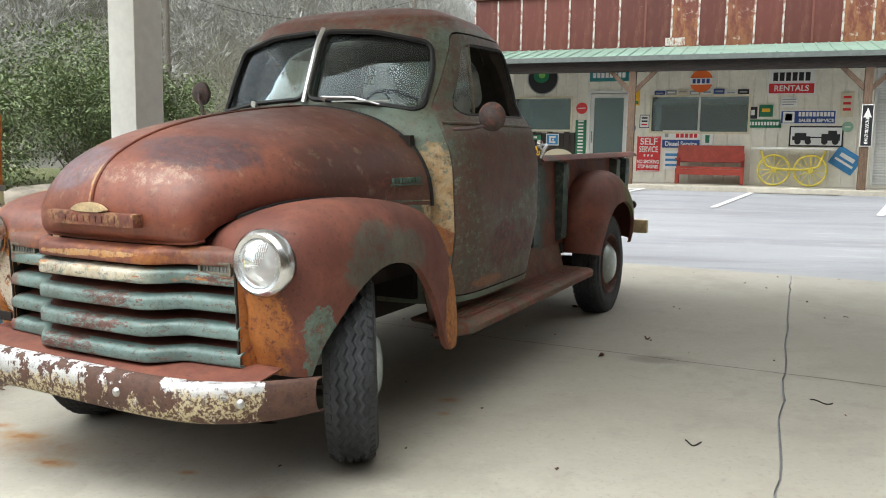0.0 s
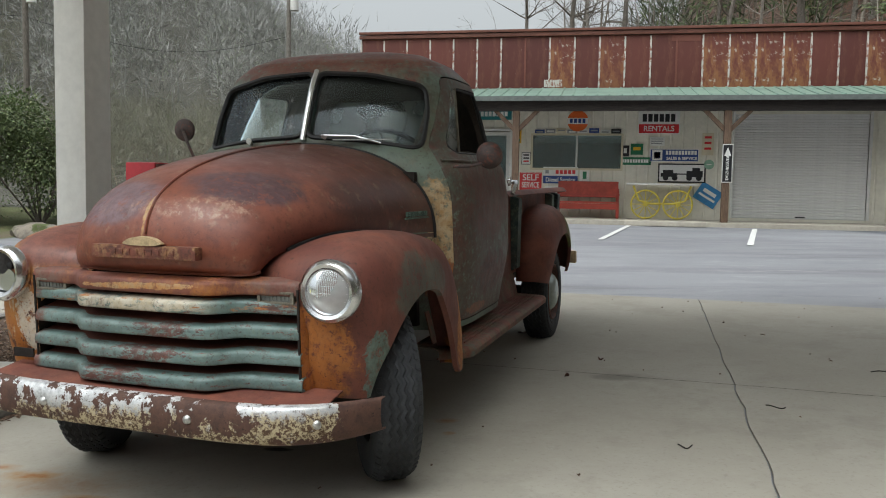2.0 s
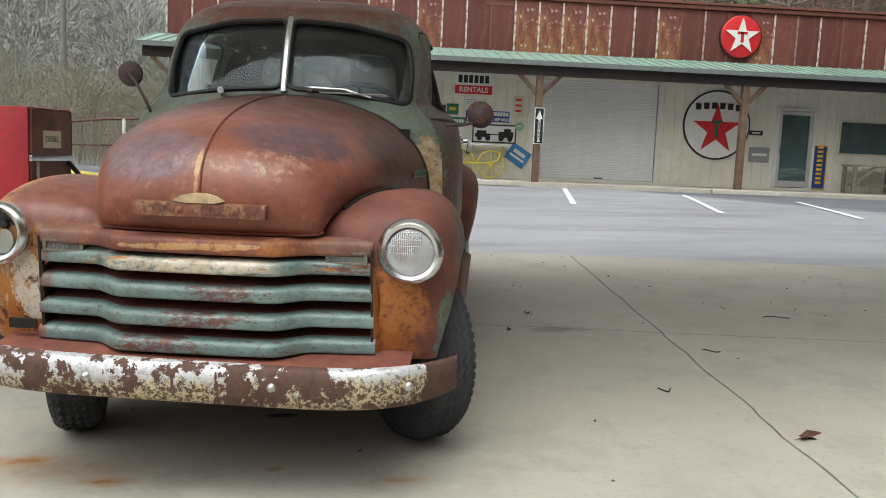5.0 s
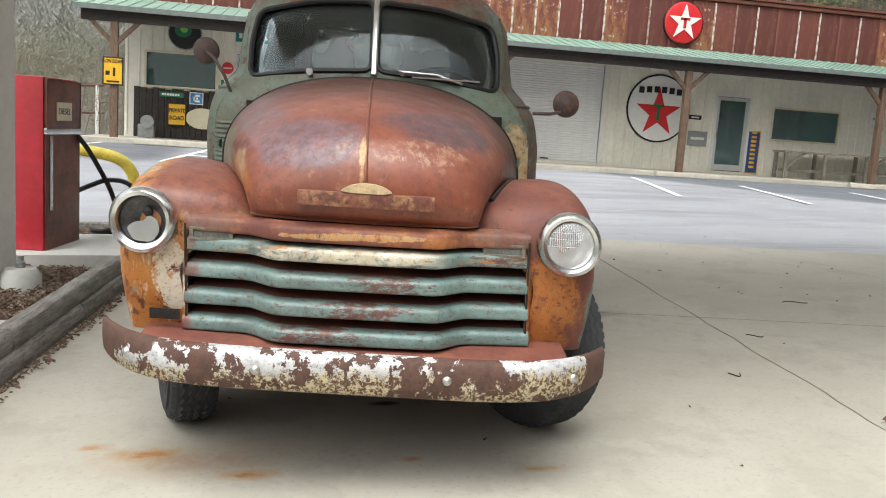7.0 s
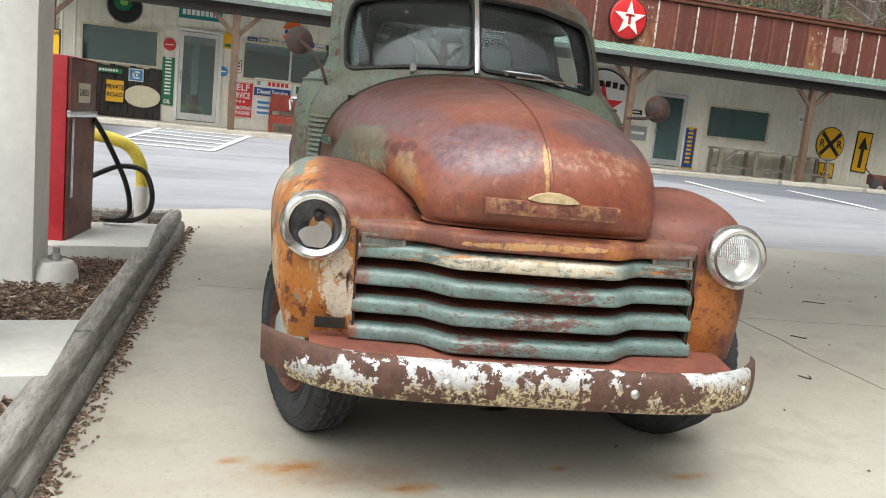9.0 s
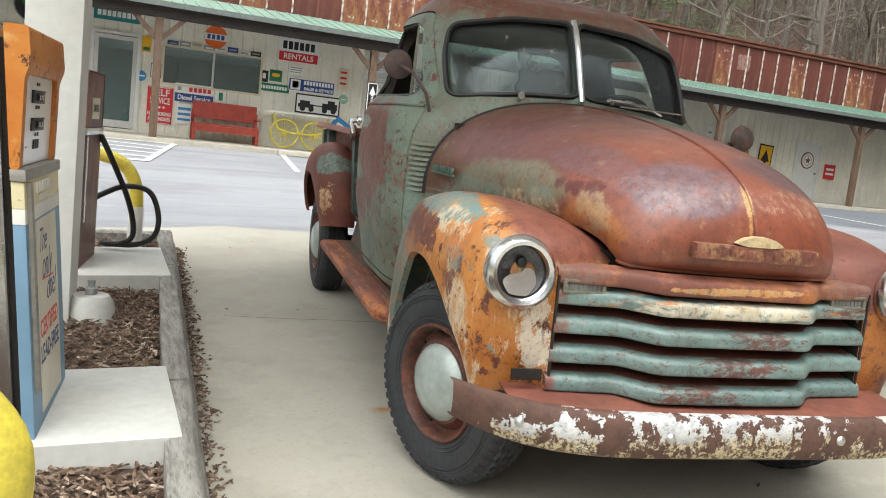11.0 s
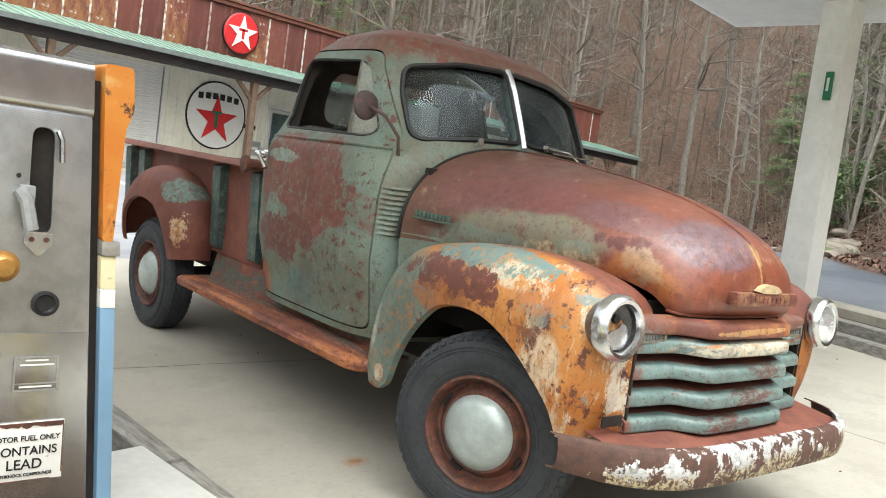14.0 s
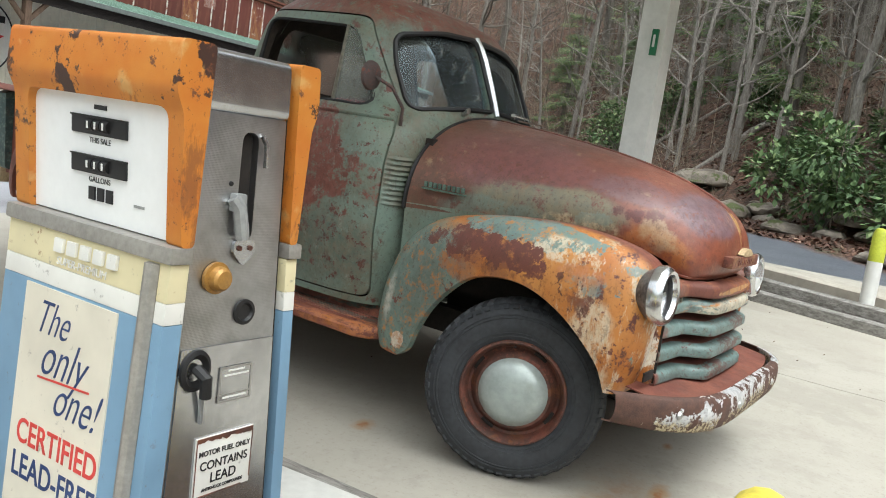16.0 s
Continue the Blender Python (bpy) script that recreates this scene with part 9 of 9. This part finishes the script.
# fallen trunks on the bank
for i, (d, s_, l, a, r) in enumerate(((3.6, 3.4, 2.6, 0.5, 0.09), (5.0, 8.4, 3.4, 2.4, 0.10), (4.2, -2.2, 2.2, 1.1, 0.08), (7.0, 2.0, 3.2, 0.2, 0.09), (6.2, 12.6, 3.0, 1.9, 0.08))):
    x, y = bank(d, s_)
    x2, y2 = x + l * math.cos(a), y + l * math.sin(a)
    log = part("fallen_trunk", tube([(x + (x2 - x) * u, y + (y2 - y) * u, land(x + (x2 - x) * u, y + (y2 - y) * u) + r * 0.7 + 0.05 * math.sin(7 * u + i)) for u in np.linspace(0, 1, 8)], r, 8, [r * (1 - 0.5 * u) for u in np.linspace(0, 1, 8)]), M_BARK)
    tagged(log, "grey fallen trunk lying on the leafy bank", "log", "fallen trunks")

# dead leaves over the bank
vs, fs = [], []
for i in range(52000):
    x, y = bank(rng.uniform(0.05, 1) ** 1.5 * 24, rng.uniform(-10, 32))
    z = land(x, y) + 0.02
    s, a = rng.uniform(0.035, 0.075), rng.uniform(0, 6.28)
    u, v = Vector((math.cos(a), math.sin(a), rng.gauss(0.2, 0.4))) * s, Vector((-math.sin(a), math.cos(a), rng.gauss(0.2, 0.4))) * s * 0.6
    o = len(vs)
    p = Vector((x, y, z))
    vs += [p - u, p - v, p + u, p + v]
    fs += [(o, o + 1, o + 2, o + 3)]
tagged(part("fallen_leaves", (vs, fs), leafy("dead_leaf", (0.06, 0.028, 0.019), (0.17, 0.08, 0.052), (0.30, 0.20, 0.135)), None, "", None), "brown dead leaves over the bank", "leaves", kind="stuff")

# rocks at the foot of the bank


def rock(x, y, sx, sy, sz, seed, label):
    bm = bmesh.new()
    bmesh.ops.create_icosphere(bm, subdivisions=3, radius=1)
    for v in bm.verts:
        p = v.co
        k = 1 + 0.28 * noise.noise(p * 1.3 + Vector((seed, 0, 0))) + 0.10 * noise.noise(p * 4 + Vector((0, seed, 0)))
        v.co = Vector((p.x * sx, p.y * sy, max(-0.4, round(p.z * 3.5) / 3.5 * 0.4 + p.z * 0.6) * sz)) * k
    bm.verts.index_update()
    g = [tuple(v.co) for v in bm.verts], [tuple(v.index for v in f.verts) for f in bm.faces]
    bm.free()
    o = part("boulder", g, M_STONE, None, "", 40)
    o.matrix_world = Matrix.Translation((x, y, land(x, y) + sz * 0.25)) @ Matrix.Rotation(seed, 4, "Z")
    tagged(o, label, "rock", "rocks")


def stone_mat():
    n = Nodes("mossy_stone", 0.85)
    c = n.mix(n.step(n.noise(3, 6), 0.35, 0.65), (0.13, 0.11, 0.09), (0.27, 0.235, 0.19))
    c = n.mix(n.step(n.noise(2.2, 6, 0.7, seed=4), 0.56, 0.64), c, (0.08, 0.10, 0.03))
    n.bump(n.noise(9, 7, 0.7), 0.7, 0.03)
    return n.done(c)


M_STONE = stone_mat()
for i in range(34):
    d, s = rng.uniform(0.2, 2.8), rng.uniform(-5, 13)
    x, y = bank(d, s)
    q = rng.uniform(0.12, 0.5) if i > 8 else rng.uniform(0.5, 1.0)
    rock(x, y, q, q * rng.uniform(0.6, 1.0), q * rng.uniform(0.3, 0.5), float(i), "grey mossy boulder at the foot of the bank" if q > 0.4 else "small grey stone on the verge")
for x, y, q in ((-11, 9.5, 0.9), (-12.5, 9.0, 0.7), (-9.8, 11.5, 0.6), (-14, 8.0, 0.8)):
    rock(x, y, q * 1.5, q * 0.7, q * 0.4, x, "flat brown rock beside the lot")

# bare woods up the bank and behind the store: slim forking trees as one mass
M_BANKWOOD = leafy("bank_trunks", (0.105, 0.085, 0.065), (0.235, 0.20, 0.16), (0.40, 0.37, 0.32))
rng = random.Random(77)
out = []


def slim_tree(base, h, r, twigs):
    """A bent slim trunk with rising, forking twigs."""
    lean = Vector((rng.gauss(0, 0.09) * h, rng.gauss(0, 0.09) * h, 0))
    pts = [base + lean * u * u + Vector((rng.gauss(0, 0.06), rng.gauss(0, 0.06), h * u)) for u in (0, 0.33, 0.66, 1.0)]
    out.append(tube(pts, r, 5, [r, r * 0.8, r * 0.5, 0.012]))
    for k in range(twigs):
        u = rng.uniform(0.22, 0.98)
        b = pts[min(2, int(u * 3))].lerp(pts[min(2, int(u * 3)) + 1], u * 3 - min(2, int(u * 3)))
        a, l = rng.uniform(0, 6.28), rng.uniform(0.5, 1.9) * (1.2 - 0.6 * u)
        e = b + Vector((math.cos(a) * l, math.sin(a) * l, l * rng.uniform(0.0, 0.8)))
        out.append(tube([b, b.lerp(e, 0.5) + Vector((0, 0, -0.06 * l)), e], 0.02, 3, [min(0.022, r * 0.4), 0.011, 0.004]))
        for j in range(3):
            c = b.lerp(e, rng.uniform(0.35, 0.95))
            out.append(tube([c, c + Vector((rng.gauss(0, 0.4), rng.gauss(0, 0.4), rng.uniform(-0.1, 0.5)))], 0.008, 3, [0.007, 0.003]))


for i in range(760):
    if i < 410:
        x, y = bank(5 + 38 * rng.random() ** 0.9, rng.uniform(-22, 34))
    elif i < 560:
        x, y = rng.uniform(36, 72), rng.uniform(6, 60)
    else:
        x, y = rng.uniform(-2, 60), rng.uniform(27.5, 62)
    slim_tree(Vector((x, y, land(x, y) - 0.2)), rng.uniform(5, 13), rng.uniform(0.03, 0.11), 13)
tagged(part("bank_woods", join(*out), M_BANKWOOD, None, "", None), "open bare winter woods up the bank", "woods", kind="stuff")


# far hill: rounded crowns of very fine bare twigs, haze painted into the colours
M_FAR_HAZED = leafy("hazed_far_twigs", (0.22, 0.22, 0.205), (0.36, 0.36, 0.335), (0.26, 0.29, 0.20))
M_SCRUB = leafy("olive_scrub", (0.16, 0.155, 0.115), (0.28, 0.27, 0.205), (0.20, 0.23, 0.12))


def twig_crowns(seed, spots, blades, width):
    r = np.random.default_rng(seed)
    vs, fs = [], []
    for x, y, h, w in spots:
        z = land(x, y)
        stem = np.array([(x - 0.07, y, z - 0.3), (x + 0.07, y, z - 0.3), (x + r.normal(0, 0.2), y, z + h * 0.9)])
        vs.append(stem)
        n = blades
        lump = r.normal(0, 0.45, (7, 3))
        c = lump[r.integers(0, 7, n)] + r.normal(0, 0.30, (n, 3))
        p = np.array((x, y, z + h * 0.6)) + c * np.array((w, w, h * 0.36))
        d = c * np.array((1, 1, 0.5)) + np.array((0, 0, 0.8)) + r.normal(0, 0.5, (n, 3))
        d /= np.linalg.norm(d, axis=1)[:, None]
        side = np.cross(d, r.normal(0, 1, (n, 3)))
        side /= np.linalg.norm(side, axis=1)[:, None] + 1e-9
        l = r.uniform(0.4, 1.0, n)[:, None] * h * 0.16
        tri = np.stack([p - side * width, p + side * width, p + d * l], 1)
        vs.append(tri.reshape(-1, 3))
    v = np.concatenate(vs)
    return [tuple(q) for q in v.tolist()], [(3 * k, 3 * k + 1, 3 * k + 2) for k in range(len(v) // 3)]


rng = random.Random(21)
hill = []
while len(hill) < 760:
    x, y = rng.uniform(-120, -6), rng.uniform(46, 125)
    h = rng.uniform(6.0, 9.5) if y > 70 else rng.uniform(4.5, 7.0)
    hill.append((x, y, h, h * rng.uniform(0.26, 0.4)))
for i in range(160):
    x, y = rng.uniform(-78, -30), rng.uniform(-8, 46)
    hill.append((x, y, rng.uniform(5, 8), rng.uniform(1.6, 2.6)))
tagged(part("far_woods", twig_crowns(4, hill, 300, 0.035), M_FAR_HAZED, None, "", None), "bare woods on the far hill, haze painted in grey", "woods", kind="stuff")
slope = []
for i in range(520):
    if i < 240:
        x, y = bank(rng.uniform(9, 46), rng.uniform(-24, 38))
    elif i < 400:
        x, y = rng.uniform(36, 78), rng.uniform(4, 62)
    else:
        x, y = rng.uniform(0, 60), rng.uniform(30, 66)
    slope.append((x, y, rng.uniform(5, 11), rng.uniform(1.2, 2.6)))
tagged(part("slope_woods", twig_crowns(6, slope, 260, 0.012), leafy("slope_twigs", (0.05, 0.043, 0.034), (0.14, 0.125, 0.10), (0.26, 0.24, 0.20)), None, "", None), "fine bare twigs of winter woods on the slope", "woods", kind="stuff")
pines = []
for i in range(64):
    x, y = bank(rng.uniform(20, 46), rng.uniform(-6, 34)) if i < 20 else (rng.uniform(4, 62), rng.uniform(38, 66))
    pines.append((x, y, rng.uniform(7, 12), rng.uniform(1.4, 2.4)))
tagged(part("evergreen_woods", twig_crowns(16, pines, 520, 0.04), leafy("pine_needles", (0.03, 0.05, 0.02), (0.085, 0.115, 0.04), (0.15, 0.17, 0.065)), None, "", None), "green pine crowns among the bare woods uphill", "woods", kind="stuff")
low = []
for i in range(170):
    x, y = rng.uniform(-48, -7), rng.uniform(27, 52)
    low.append((x, y, rng.uniform(1.8, 4.2), rng.uniform(1.0, 2.0)))
tagged(part("far_scrub", twig_crowns(9, low, 900, 0.010), M_SCRUB, None, "", None), "olive-brown scrub at the foot of the far hill", "scrub", kind="stuff")

# pipe rail beyond the end of the store
fence = thing("rail_fence", "rusty pipe rail on short white posts", "fence")
part("rail", tube([(-11.5, 22.4, 1.42), (-9.5, 22.2, 1.58), (-7.9, 22.0, 1.74), (-6.0, 22.0, 1.84)], 0.035, 8), M_RIM, fence)
part("rail", tube([(-11.5, 22.4, 0.86), (-9.5, 22.2, 0.92), (-7.9, 22.0, 0.98), (-6.0, 22.0, 1.05)], 0.03, 8), M_RIM, fence)
for x, y, top in ((-6.2, 22.0, 1.84), (-7.35, 22.0, 1.78), (-9.2, 22.15, 1.62), (-11.3, 22.4, 1.44)):
    part("post", tube([(x, y, land(x, y) - 0.1), (x, y, top)], 0.05, 8), M_COLUMN, fence)

# utility poles and wires
for x, y, h, m, lab in ((-15.9, 40.0, 13.0, M_BARK, "tall pale utility pole beyond the store"), (-24.6, 30.0, 12.0, M_BARK_D, "dark utility pole with a pale transformer")):
    z = land(x, y)
    u = thing("utility_pole", lab, "pole", Matrix.Translation((x, y, z)))
    part("pole", tube([(0, 0, -0.5), (0, 0, h)], 0.15, 10, [0.17, 0.11]), m, u)
    part("crossarm", cuboid(-1.0, 1.0, -0.06, 0.06, h - 1.2, h - 1.05), m, u)
    part("transformer", lathe([(h - 3.4, 0.0), (h - 3.4, 0.22), (h - 2.5, 0.22), (h - 2.45, 0.0)], 16, "z", Matrix.Translation((0.32, 0, 0))), M_COLUMN, u)
    for s in (-0.9, 0.9):
        part("insulator", lathe([(h - 1.05, 0.05), (h - 0.85, 0.06), (h - 0.8, 0.0)], 10, "z", Matrix.Translation((s, 0, 0))), M_COLUMN, u)
a, b = Vector((-24.6, 30.0, land(-24.6, 30) + 8.0)), Vector((-15.9, 40.0, land(-15.9, 40) + 8.2))
for p, q in ((a, Vector((-60, 20, 14))), (a, b)):
    wire = [p.lerp(q, u) - Vector((0, 0, 1.2 * math.sin(math.pi * u))) for u in np.linspace(0, 1, 16)]
    tagged(part("overhead_wire", tube(wire, 0.014, 4), M_BLACK, None, "", None), "thin sagging overhead wire", "wire")
